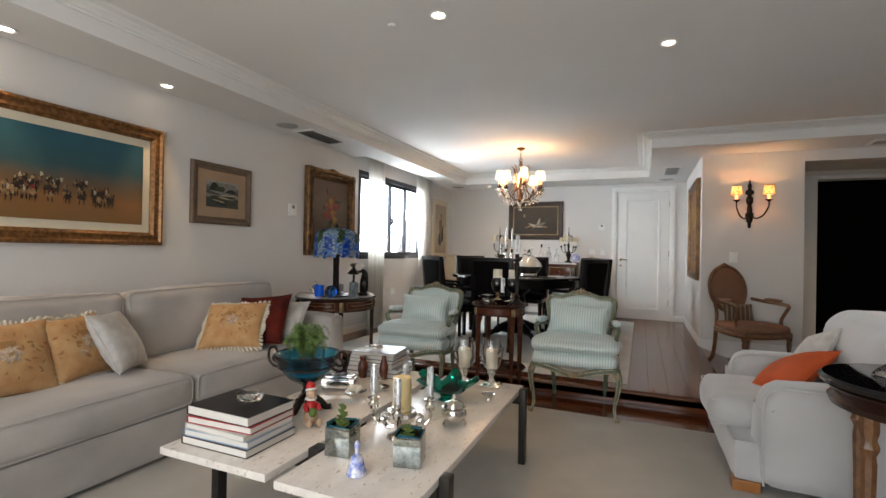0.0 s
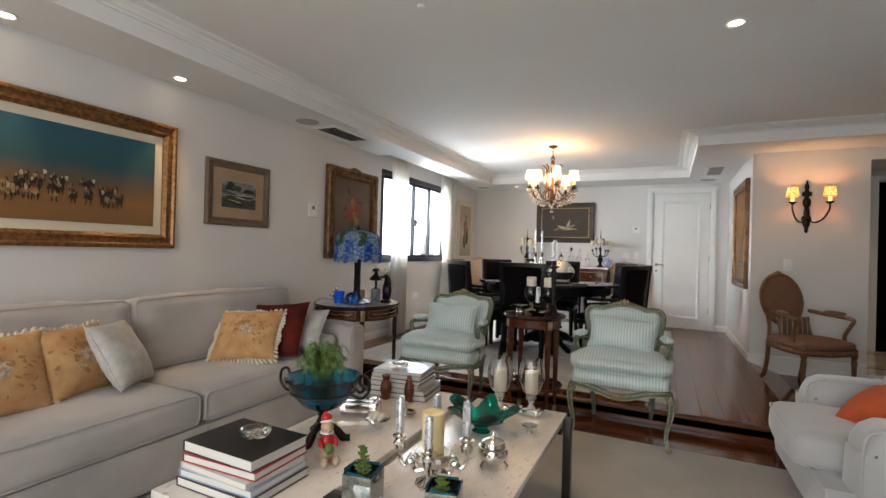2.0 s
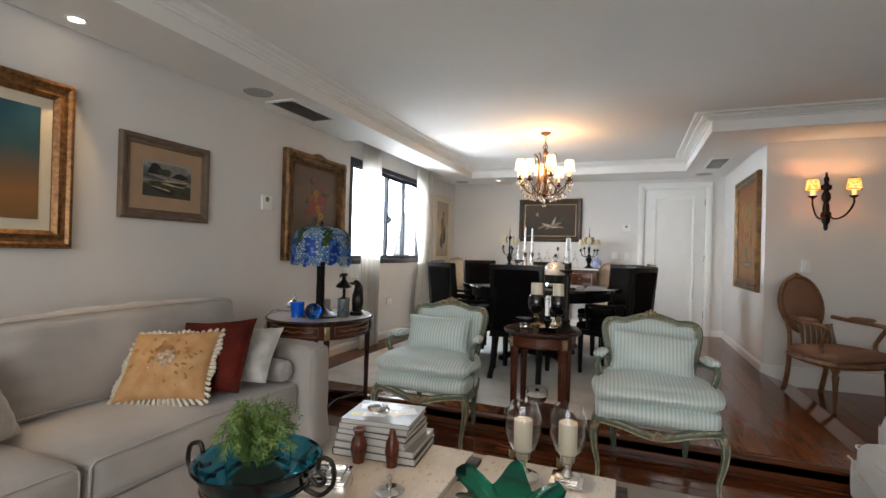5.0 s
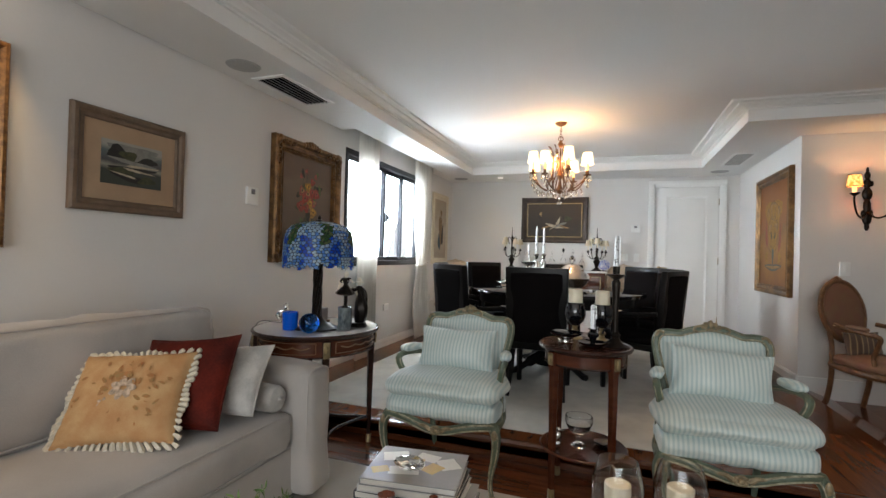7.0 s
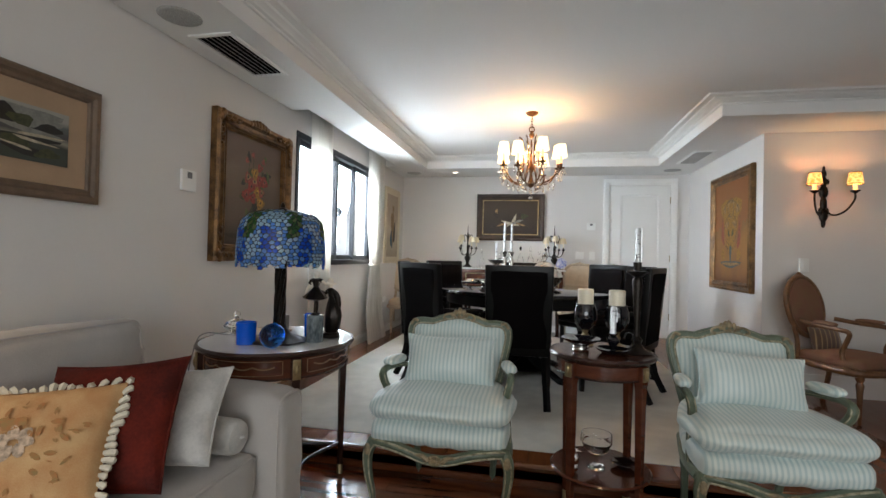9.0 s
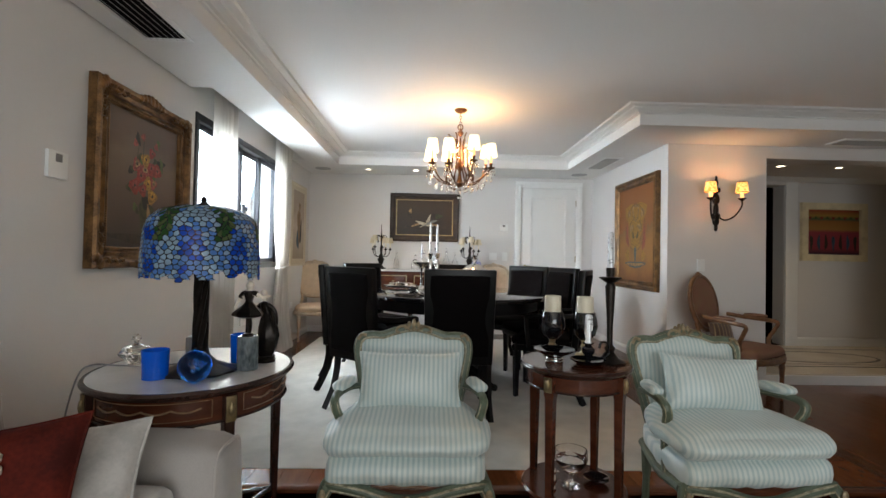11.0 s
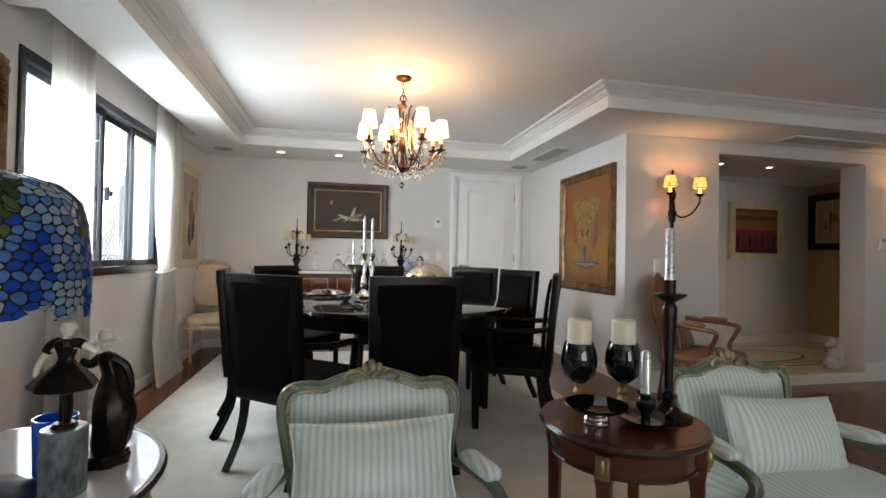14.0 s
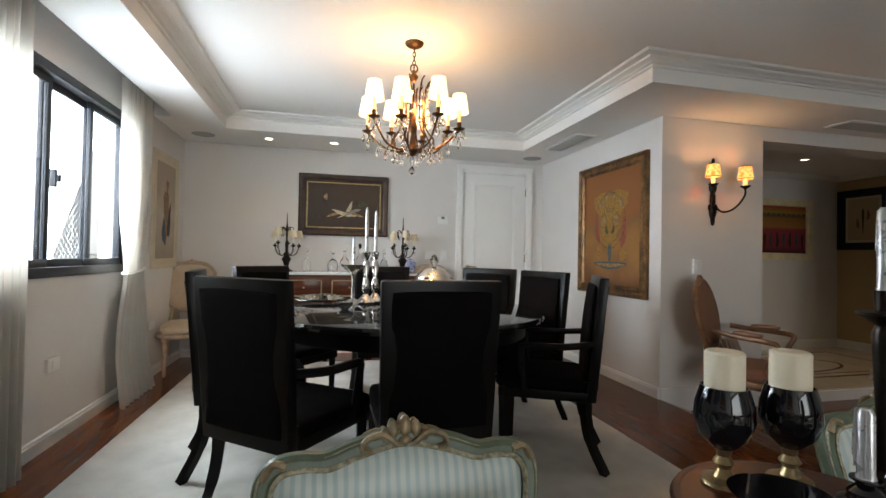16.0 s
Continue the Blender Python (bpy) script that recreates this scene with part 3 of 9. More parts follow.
tube(bm, curve([(dx0 + 0.06, -0.05, 0.98), (dx0 + 0.10, -0.053, 0.983), (dx0 + 0.165, -0.05, 0.975)]), 0.008)
part("door_handle", bm, M_BRASS, door, "polished brass lever handle")
bm = bm_new()
lathe(bm, [(0, 0), (0.016, 0.001), (0.016, 0.008), (0.012, 0.012), (0, 0.013)], 16)
bmesh.ops.rotate(bm, verts=bm.verts, matrix=Matrix.Rotation(radians(90), 3, "X"))
bmesh.ops.translate(bm, verts=bm.verts, vec=(dx0 + 0.06, -0.013, 0.88))
part("keyhole", bm, M_BRASS, door)
for hz in (0.25, 1.05, 1.85):
    part("hinge", lathe(bm_new(), [(0.007, hz), (0.007, hz + 0.09)], 8, (dx1 + 0.003, -0.018, 0)), M_BRASS, door)

hdoor = thing("door_2", "white painted frame of an open doorway to a dark room", "door frame", (2.79, 7.25, ZU))
bm = bm_new()
box(bm, -0.60, -0.435, -0.03, 0.0, 0, 2.30, 0.004)
box(bm, 0.435, 0.60, -0.03, 0.0, 0, 2.30, 0.004)
box(bm, -0.435, 0.435, -0.03, 0.0, 2.145, 2.30, 0.004)
part("door_frame", bm, M_TRIM, hdoor)
win = thing("window_1", "black aluminium sliding window, bright outside, in the side wall", "window", (XL, 5.505, 1.04))
WY0, WY1, WH = -0.955, 0.955, 1.17
bm = bm_new()
for a, b, c, d in ((WY0, WY1, 0, 0.055), (WY0, WY1, WH - 0.055, WH), (WY0, WY0 + 0.05, 0.055, WH - 0.055), (WY1 - 0.05, WY1, 0.055, WH - 0.055)):
    box(bm, -0.09, 0.012, a, b, c, d, 0.003)
part("window_frame", bm, M_FRAME_BLACK, win)
sash = [(-0.905, -0.03, -0.035), (-0.07, 0.45, -0.065), (0.40, 0.905, -0.035)]
for a, b, x in sash:
    bm = bm_new()
    for p, q, c, d in ((a, b, 0.055, 0.10), (a, b, WH - 0.10, WH - 0.055), (a, a + 0.04, 0.10, WH - 0.10), (b - 0.04, b, 0.10, WH - 0.10)):
        box(bm, x - 0.012, x + 0.012, p, q, c, d, 0.002)
    part("sash", bm, M_FRAME_BLACK, win)
    pane = part("pane", box(bm_new(), x - 0.003, x + 0.003, a + 0.04, b - 0.04, 0.10, WH - 0.10), M_GLASS, win, flat=True)
    pane.visible_shadow = False
bm = bm_new()
box(bm, -0.01, 0.02, -0.062, -0.04, 0.50, 0.60, 0.004)
lathe(bm, [(0.012, 0.53), (0.012, 0.57)], 10, (0.03, -0.05, 0))
part("latch", bm, M_FRAME_BLACK, win)

# netting outside the window
bm = bm_new()
nx = XL - 0.26
w, h, s = 1.95, 1.2, 0.055
for k in range(-24, 38):
    for sg in (1, -1):
        y0, z0 = 4.53 + k * s, 1.03
        y1, z1 = y0 + sg * h, z0 + h
        if sg < 0:
            y0, y1 = y0 + 0.0, y0 - h
        lo, hi = 4.53, 6.48
        a, b = Vector((nx, y0, z0)), Vector((nx, y1, z1))
        dy = b.y - a.y
        ts = sorted([(lo - a.y) / dy, (hi - a.y) / dy])
        t0, t1 = max(0, ts[0]), min(1, ts[1])
        if t1 - t0 > 0.02:
            tube(bm, [a.lerp(b, t0), a.lerp(b, t1)], 0.0016, 4)
tagged(part("window_net", bm, M_NET, None, "white diamond mesh safety net outside the window"), "", "safety net", kind="stuff")

# a pale building and greenery seen through the window
bld = thing("building", "pale sunlit apartment building across the yard", "building", (-9.0, 11.0, -6.0))
part("wall", box(bm_new(), -1.5, 1.5, -5, 6, 0, 9, 0.02), M_PLASTER, bld)
for z in range(1, 4):
    for y in (-4, -2, 0, 2, 4):
        part("pane", box(bm_new(), 1.47, 1.52, y, y + 1.0, z * 2.0, z * 2.0 + 1.1, 0.01), M_DARKGLASS, bld)
part("ground", box(bm_new(), -400, 400, -400, 400, -6.3, -6.0), mat("yard_paving", (0.4, 0.38, 0.34), 0.9, scale=1), None, "pale yard paving", flat=True, kind="structure")

# unseen south glazing behind the camera, set west to steer the daylight
sw = thing("window_2", "wide unseen south window opening in a black aluminium frame", "window", (-0.35, YB - 0.1, 0.25))
bm = bm_new()
for a, b, c, d in ((-2.25, 2.25, 0, 0.06), (-2.25, 2.25, 1.99, 2.05), (-2.25, -2.19, 0.06, 1.99), (2.19, 2.25, 0.06, 1.99), (-0.78, -0.72, 0.06, 1.99), (0.72, 0.78, 0.06, 1.99)):
    box(bm, a, b, -0.04, 0.04, c, d, 0.004)
part("window_frame", bm, M_FRAME_BLACK, sw)


# ---- ceiling fittings ----
def downlight(x, y, z):
    d = thing("downlight", "round recessed ceiling downlight, lit, with a white rim", "downlight", (x, y, z), group="recessed downlights")
    part("rim", lathe(bm_new(), [(0.036, -0.001), (0.050, -0.001), (0.052, -0.006), (0.046, -0.009), (0.036, -0.004)], 24), M_TRIM, d)
    part("bulb", lathe(bm_new(), [(0, -0.0035), (0.035, -0.003), (0.035, -0.001), (0, -0.001)], 20), M_BULB, d, "warm white glowing lamp")
    return d


first = downlight(-3.095, 0.80, HS)
for x, y, z in [(-3.09, 1.75, HS), (-3.09, -0.14, HS), (-2.375, 7.41, HS), (-1.735, 7.40, HS), (-0.915, 1.79, HC), (0.30, 2.62, HC), (3.3, 6.5, 2.34), (2.6, 6.5, 2.34)]:
    copy_thing(first, pose(x, y, z))


def vent(name, x, y, w, l, rz):
    v = thing(name, "white air conditioning ceiling vent, grey slats over black duct shade", "ceiling vent", (x, y, HS), rz)
    bm = bm_new()
    sweep(bm, [(-w / 2, -l / 2), (w / 2, -l / 2), (w / 2, l / 2), (-w / 2, l / 2)], [(0, 0.0), (0, -0.008), (0.022, -0.012), (0.028, -0.006), (0.028, 0.0)], lambda u, v_, h: (u, v_, h))
    part("frame", bm, M_TRIM, v)
    # thin black sheet paints the shade of the duct behind the slats
    part("backing", box(bm_new(), -w / 2 + 0.02, w / 2 - 0.02, -l / 2 + 0.02, l / 2 - 0.02, -0.002, -0.0005), M_BLACK_CLOTH_AND_SHADE, v, flat=True)
    k = 6
    for i in range(k):
        x0 = -w / 2 + 0.03 + (w - 0.06) * (i + 0.5) / k
        bm = bm_new()
        box(bm, -0.008, 0.008, -l / 2 + 0.028, l / 2 - 0.028, -0.001, 0.001)
        bmesh.ops.rotate(bm, verts=bm.verts, matrix=Matrix.Rotation(radians(40), 3, "Y"))
        bmesh.ops.translate(bm, verts=bm.verts, vec=(x0, 0, -0.009))
        part("slat", bm, M_VENT, v)


vent("ceiling_vent", -2.985, 3.42, 0.27, 0.60, 0)
vent("ceiling_vent", 0.535, 6.65, 0.22, 0.68, 0)
vent("ceiling_vent", 2.80, 5.40, 0.22, 1.05, 90)


def speaker(x, y):
    s = thing("ceiling_speaker", "flush round white ceiling speaker grille", "ceiling speaker", (x, y, HS), group="ceiling speakers")
    part("grille", lathe(bm_new(), [(0, -0.006), (0.085, -0.006), (0.10, -0.004), (0.105, 0.0)], 32), M_GREYISH, s)


M_GREYISH = mat("speaker_mesh", (0.50, 0.50, 0.49), 0.7, scale=200, var=0.2)
for x, y in ((-3.01, 2.935), (-2.985, 7.43), (0.50, 7.45)):
    speaker(x, y)

# ---- rugs ----
def rug(name, label, x0, x1, y0, y1, z, m):
    bm = bm_new()
    box(bm, x0, x1, y0, y1, z, z + 0.014, 0.005)
    r = thing(name, label, "rug", ((x0 + x1) / 2, (y0 + y1) / 2, z))
    ob = part("surface", bm, m, r, loc=(-(x0 + x1) / 2, -(y0 + y1) / 2, -z))
    return r


rug("rug", "large plain cream rug on the lower wood floor", -3.05, 2.6, -2.4, 2.92, -0.012, M_RUG)
rug("rug", "pale mottled rug under the round dining table", -2.95, 0.07, 3.52, 7.35, ZU - 0.010, M_RUG2)


# ---- upholstery ----
def tf(m, verts):
    for v in verts:
        v.co = m @ v.co


def add_pillow(name, label, w, d, h, m, material, group="", extra=None):
    """A loose cushion standing or lying at the pose m."""
    t = thing(name, label, "cushion", m.translation, group=group)
    loc = Matrix.Translation(-m.translation)
    part("cover", pillow(bm_new(), w, d, h, loc @ m), material, t)
    bm = bm_new()
    rim = []
    for k in range(64):
        a = 2 * math.pi * k / 64
        c, s = math.cos(a), math.sin(a)
        q = 1 / max(abs(c), abs(s))
        u, v = c * q, s * q
        rim.append((loc @ m) @ Vector((w / 2 * u * (1 - 0.08 * (1 - v * v) * abs(u)), d / 2 * v * (1 - 0.08 * (1 - u * u) * abs(v)), 0)))
    if extra == "fringe":
        c = sum(rim, Vector()) / len(rim)
        for i, p in enumerate(rim):
            o = (p - c).normalized()
            q = rim[(i + 1) % 64]
            k = 0.022 + 0.007 * math.sin(i * 5.1)
            along = (q - p) * 0.35
            tube(bm, [p - o * 0.004, p + o * k * 0.45 + along * 0.4, p + o * k + along + Vector((0, 0, -0.006)), p + o * k * 1.15 + along * 1.6 + Vector((0, 0, -0.010))], [0.007, 0.0095, 0.011, 0.004], 5)
        part("fringe", bm, M_FRINGE, t, "cream tasselled fringe")
    else:
        tube(bm, rim, 0.004, 6, close=True)
        part("piping", bm, material, t)
    return t


def blossoms(t, m, w, d, h):
    """Woven flower petals and leaves standing slightly off a cushion's face."""
    rnd = random.Random(4)
    kinds = {"petal": (bm_new(), M_FLORAL_LIGHT), "leaf": (bm_new(), M_FLORAL_RUST)}
    loc = Matrix.Translation(-m.translation) @ m

    def lobe(bm, cx, cy, q, turn, thin):
        pts = []
        for k in range(9):
            a = 2 * math.pi * k / 9
            x, y = q * math.cos(a) * (1 + 0.15 * math.cos(2 * a + cx * 50)), q * thin * math.sin(a)
            x, y = cx + x * math.cos(turn) - y * math.sin(turn), cy + x * math.sin(turn) + y * math.cos(turn)
            u, v = x / (w / 2), y / (d / 2)
            pts.append(bm.verts.new(loc @ Vector((x, y, h / 2 * max(0, (1 - u * u) * (1 - v * v)) ** 0.42 + 0.0045))))
        bm.faces.new(pts)

    for k in range(7):
        a = 2 * math.pi * k / 7
        lobe(kinds["petal"][0], 0.030 * math.cos(a) + 0.012, 0.027 * math.sin(a) + 0.008, 0.019, a, 0.7)
    for k in range(5):
        lobe(kinds["petal"][0], -0.045 + 0.012 * math.cos(k * 1.3), -0.045 + 0.011 * math.sin(k * 1.3), 0.010, k * 1.3, 0.6)
    for k in range(46):
        a = rnd.uniform(0, 2 * math.pi)
        far = rnd.uniform(0.052, 0.085) if k < 16 else rnd.uniform(0.10, 0.175)
        lobe(kinds["leaf"][0], far * math.cos(a), far * math.sin(a) * 0.9, rnd.uniform(0.009, 0.02) * (1 if k < 16 else 0.7), rnd.uniform(0, 3.1), rnd.uniform(0.3, 0.6))
    lobe(kinds["leaf"][0], 0.0, 0.058, 0.026, 0.5, 0.6)
    part("blossom", kinds["petal"][0], M_FLORAL_LIGHT, t, "faded pale woven blossom")
    part("leaf_pattern", kinds["leaf"][0], M_FLORAL_RUST, t, "rust and olive woven leaves", kind="stuff")


def stand(x, y, z, tilt, turn, spin=0):
    """Pose of a cushion that stands on its edge facing +x turned by turn, leaning back by tilt."""
    return pose(x, y, z) @ Matrix.Rotation(radians(turn), 4, "Z") @ Matrix.Rotation(radians(90 - tilt), 4, "Y") @ Matrix.Rotation(radians(90 + spin), 4, "Z")


sofa = thing("sofa", "long greige velvet sofa with piped seat cushions against the wall", "sofa", (-2.75, 1.3, 0))
S = (2.75, -1.3, 0)


def spart(name, bm, material, parent=sofa, label=""):
    return part(name, bm, material, parent, label, loc=S)


def soft_rim(x, y0, y1, z0, z1, r, bulge, lean=None, radius=0.0055):
    """Piping round the front face of a cushion, slightly wavy."""
    pts = []
    corner = [(y0, z0, 180), (y1, z0, 270), (y1, z1, 0), (y0, z1, 90)]
    for yc, zc, a0 in corner:
        yc, zc = yc + (r if yc == y0 else -r), zc + (r if zc == z0 else -r)
        for k in range(6):
            a = radians(a0 + 18 * k)
            pts.append(Vector((x, yc + r * math.cos(a), zc + r * math.sin(a))))
    out = []
    for a, b in zip(pts, pts[1:] + pts[:1]):
        n = max(1, int((b - a).length / 0.06))
        for k in range(n):
            p = a.lerp(b, k / n)
            u, v = 2 * (p.y - y0) / (y1 - y0) - 1, 2 * (p.z - z0) / (z1 - z0) - 1
            p.x += bulge * max(0, 1 - u * u) * 0.4 + 0.003 * noise.noise(p * 9)
            p.z += 0.006 * max(0, 1 - u * u) * (1 if v > 0 else 0)
            out.append(lean @ p if lean else p)
    return tube(bm_new(), out, radius, 6, close=True)


spart("base", soft_box(bm_new(), -3.17, -2.185, -0.12, 2.60, 0.02, 0.255, 0.02, 0.0, 8, 0.006), M_SOFA)
for y0, y1 in ((0.10, 1.305), (1.313, 2.45)):
    spart("seat_cushion", soft_box(bm_new(), -3.0, -2.175, y0, y1, 0.252, 0.43, 0.045, 0.018, 14, 0.011), M_SOFA)
    spart("piping", soft_rim(-2.187, y0 + 0.014, y1 - 0.014, 0.266, 0.417, 0.03, 0.02, None, 0.0045), M_SOFA_PIPE)
lean_back = Matrix.Translation((-2.855, 0, 0.425)) @ Matrix.Rotation(radians(-10), 4, "Y")
for y0, y1 in ((0.10, 1.305), (1.318, 2.575)):
    bm = soft_box(bm_new(), -0.14, 0.115, y0, y1, 0.0, 0.435, 0.05, 0.028, 16, 0.016)
    for v in bm.verts:
        side = min(v.co.y - y0, y1 - v.co.y)
        v.co.x += 0.006 * math.sin(v.co.z * 70) * max(0, 0.22 - side) / 0.22 * (v.co.x > 0)
    tf(lean_back, bm.verts)
    spart("back_cushion", bm, M_SOFA)
    spart("piping", soft_rim(0.103, y0 + 0.016, y1 - 0.016, 0.015, 0.423, 0.035, 0.020, lean_back, 0.0052), M_SOFA_PIPE)
spart("backrest", soft_box(bm_new(), -3.2, -2.99, -0.12, 2.60, 0.05, 0.80, 0.05, 0.01, 8, 0.004), M_SOFA)
for y0, y1 in ((-0.16, 0.08), (2.455, 2.655)):
    bm = soft_box(bm_new(), -3.18, -2.105, y0, y1, 0.02, 0.625, 0.05, 0.012, 12, 0.009)
    for v in bm.verts:
        v.co.x += 0.03 * max(0, 0.25 - v.co.z) / 0.25 * (v.co.x > -2.3)
    spart("armrest", bm, M_SOFA)
    bm = bm_new()
    tube(bm, curve([(-2.118, y0 + 0.015, 0.26), (-2.119, y0 + 0.015, 0.40), (-2.119, y0 + 0.017, 0.57), (-2.118, y0 + 0.045, 0.611), (-2.114, (y0 + y1) / 2, 0.618), (-2.118, y1 - 0.045, 0.611), (-2.119, y1 - 0.017, 0.57), (-2.119, y1 - 0.015, 0.40), (-2.118, y1 - 0.015, 0.26)]), 0.0048, 6)
    spart("piping", bm, M_SOFA_PIPE)
bm = bm_new()
box(bm, -2.184, -2.178, 1.326, 1.334, 0.03, 0.235, 0.002)
spart("skirt_pleat", bm, M_SOFA_PIPE)


def faced(centre, u, v):
    """Pose of a cushion with this middle, u along its lower edge and v up its face."""
    u, v = Vector(u).normalized(), Vector(v)
    v = (v - u * v.dot(u)).normalized()
    return Matrix.Translation(centre) @ Matrix((u, v, u.cross(v))).transposed().to_4x4()


m = faced((-2.528, 1.895, 0.600), (0.40, 0.19, 0.022), (-0.115, 0.198, 0.29))
p_ = add_pillow("scatter_cushion", "square ochre floral tapestry cushion with cream tassel fringe on the sofa", 0.43, 0.37, 0.15, m, M_FLORAL, "sofa cushions", "fringe")
blossoms(p_, m, 0.43, 0.37, 0.15)
add_pillow("scatter_cushion", "rust red velvet cushion leaning in the sofa corner", 0.42, 0.40, 0.15, faced((-2.455, 2.075, 0.622), (0.394, 0.095, 0.042), (-0.089, 0.19, 0.321)), M_RUST, "sofa cushions")
add_pillow("scatter_cushion", "silvery grey damask cushion in the sofa corner", 0.37, 0.34, 0.13, faced((-2.395, 2.235, 0.605), (0.35, 0.10, 0.02), (-0.103, 0.20, 0.243)), M_DAMASK, "sofa cushions")
add_pillow("scatter_cushion", "pale grey damask cushion leaning on the sofa back", 0.38, 0.37, 0.15, faced((-2.625, 1.150, 0.606), (-0.22, 0.31, -0.02), (-0.20, -0.02, 0.303)), M_DAMASK, "sofa cushions")
m = faced((-2.665, 0.955, 0.600), (-0.10, 0.34, 0.0), (-0.15, 0.0, 0.31))
p_ = add_pillow("scatter_cushion", "ochre floral cushion with cream fringe on the sofa seat", 0.38, 0.36, 0.15, m, M_FLORAL, "sofa cushions", "fringe")
blossoms(p_, m, 0.38, 0.36, 0.15)
m = faced((-2.62, 0.605, 0.600), (0.02, 0.38, 0.0), (-0.15, 0.0, 0.33))
p_ = add_pillow("scatter_cushion", "ochre floral cushion with cream fringe beside its twin", 0.42, 0.38, 0.15, m, M_FLORAL, "sofa cushions", "fringe")
blossoms(p_, m, 0.42, 0.38, 0.15)
bol = thing("bolster", "small round pale damask bolster against the sofa arm", "cushion", (-2.33, 2.375, 0.500))
bm = bm_new()
lathe(bm, [(0, -0.13), (0.03, -0.128), (0.054, -0.118), (0.062, -0.10), (0.064, 0), (0.062, 0.10), (0.054, 0.118), (0.03, 0.128), (0, 0.13)], 28, (0, 0, 0))
bmesh.ops.rotate(bm, verts=bm.verts, matrix=Matrix.Rotation(radians(90), 3, "Y"))
part("cover", bm, M_DAMASK, bol)
part("button", lathe(bm_new(), [(0, 0), (0.014, 0.002), (0.010, 0.008), (0, 0.01)], 12, (0, 0, 0)), M_DAMASK, bol, loc=(0.128, 0, 0))


# grey armchair with rounded arms, facing the coffee table
ac = thing("armchair", "pale grey velvet armchair with rolled arms on the rug", "armchair", (1.15, 2.6, 0))
A = (-1.15, -2.6, 0)
part("base", soft_box(bm_new(), 0.60, 1.60, 2.10, 3.12, 0.05, 0.25, 0.03, 0.0, 8, 0.004), M_SOFA2, ac, loc=A)
bm = soft_box(bm_new(), 0.535, 1.35, 2.31, 2.90, 0.235, 0.405, 0.055, 0.028, 14, 0.010)
part("seat_cushion", bm, M_SOFA2, ac, loc=A)
bm = bm_new()
for z in (0.262, 0.378):
    tube(bm, curve([(0.80, 2.318, z), (0.58, 2.318, z), (0.538, 2.36, z), (0.532, 2.60, z), (0.538, 2.86, z), (0.58, 2.90, z)], 5), 0.005, 6)
part("piping", bm, M_SOFA2, ac, loc=A)
for y0, y1 in ((2.06, 2.30), (2.91, 3.14)):
    bm = soft_box(bm_new(), 0.715, 1.60, y0, y1, 0.05, 0.535, 0.06, 0.018, 14, 0.007)
    for v in bm.verts:
        v.co.z -= 0.10 * max(0, (0.80 - v.co.x) / 0.09) ** 2 * (v.co.z > 0.45)
    arm_ = part("armrest", bm, M_SOFA2, ac, loc=A)
    bm = bm_new()
    tube(bm, curve([(0.722, y0 + 0.012, 0.06), (0.716, y0 + 0.012, 0.42), (0.76, y0 + 0.012, 0.525), (0.95, y0 + 0.014, 0.538), (1.50, y0 + 0.014, 0.538)]), 0.005, 6)
    part("piping", bm, M_SOFA2, ac, loc=A)
part("skirt_piping", tube(bm_new(), [(0.70, 2.098, 0.25), (0.60, 2.10, 0.25), (0.598, 2.60, 0.25), (0.60, 3.12, 0.25)], 0.005, 6), M_SOFA2, ac, loc=A)
bm = soft_box(bm_new(), 1.22, 1.60, 2.12, 3.10, 0.22, 0.84, 0.12, 0.03, 12, 0.006)
part("backrest", bm, M_SOFA2, ac, loc=A)
for x in (0.66, 1.50):
    for y in (2.15, 3.06):
        part("foot", box(bm_new(), x - 0.06, x + 0.06, y - 0.04, y + 0.04, 0.0, 0.055, 0.006), mat("honey_wood", (0.42, 0.17, 0.05), 0.35, scale=12) if x < 1 and y < 3 else M_MAHOG, ac, loc=A)
add_pillow("scatter_cushion", "bright orange cushion lying in the grey armchair", 0.36, 0.36, 0.14, pose(0.96, 2.60, 0.52) @ Matrix.Rotation(radians(-34), 4, "Y") @ Matrix.Rotation(radians(38), 4, "Z"), M_ORANGE)
add_pillow("scatter_cushion", "white cushion behind the orange one in the armchair", 0.34, 0.34, 0.12, pose(1.10, 2.80, 0.58) @ Matrix.Rotation(radians(-60), 4, "Y") @ Matrix.Rotation(radians(20), 4, "Z"), M_DAMASK)


# ---- painted armchairs ----
def wave_cushion(bm, x0, x1, y0, y1, z0, z1, r, crown, taper, seed):
    """A down cushion: crowned top, puckered front edge, narrower towards the back."""
    soft_box(bm, x0, x1, y0, y1, z0, z1, r, crown, 18, 0.007)
    for v in bm.verts:
        v.co.x *= 1 - taper * max(0, (v.co.y + 0.05) / 0.26)
        front = max(0, 1 - (v.co.y - y0) / 0.12)
        v.co.z += 0.004 * math.sin(v.co.x * 85 + seed + 2 * math.sin(v.co.x * 23)) * front
        v.co.y -= 0.012 * front * max(0, 1 - abs(2 * (v.co.z - (z0 + z1) / 2) / (z1 - z0)))
    return bm


def framed(bm_wood, bm_bead, pts, r, off, bead=0.0045, seg=10):
    """A carved bar with a gilt line along its face; off shifts the line off the bar's middle."""
    tube(bm_wood, pts, r, seg)
    for o in off:
        tube(bm_bead, [Vector(p) + Vector(o) for p in pts], bead, 6)


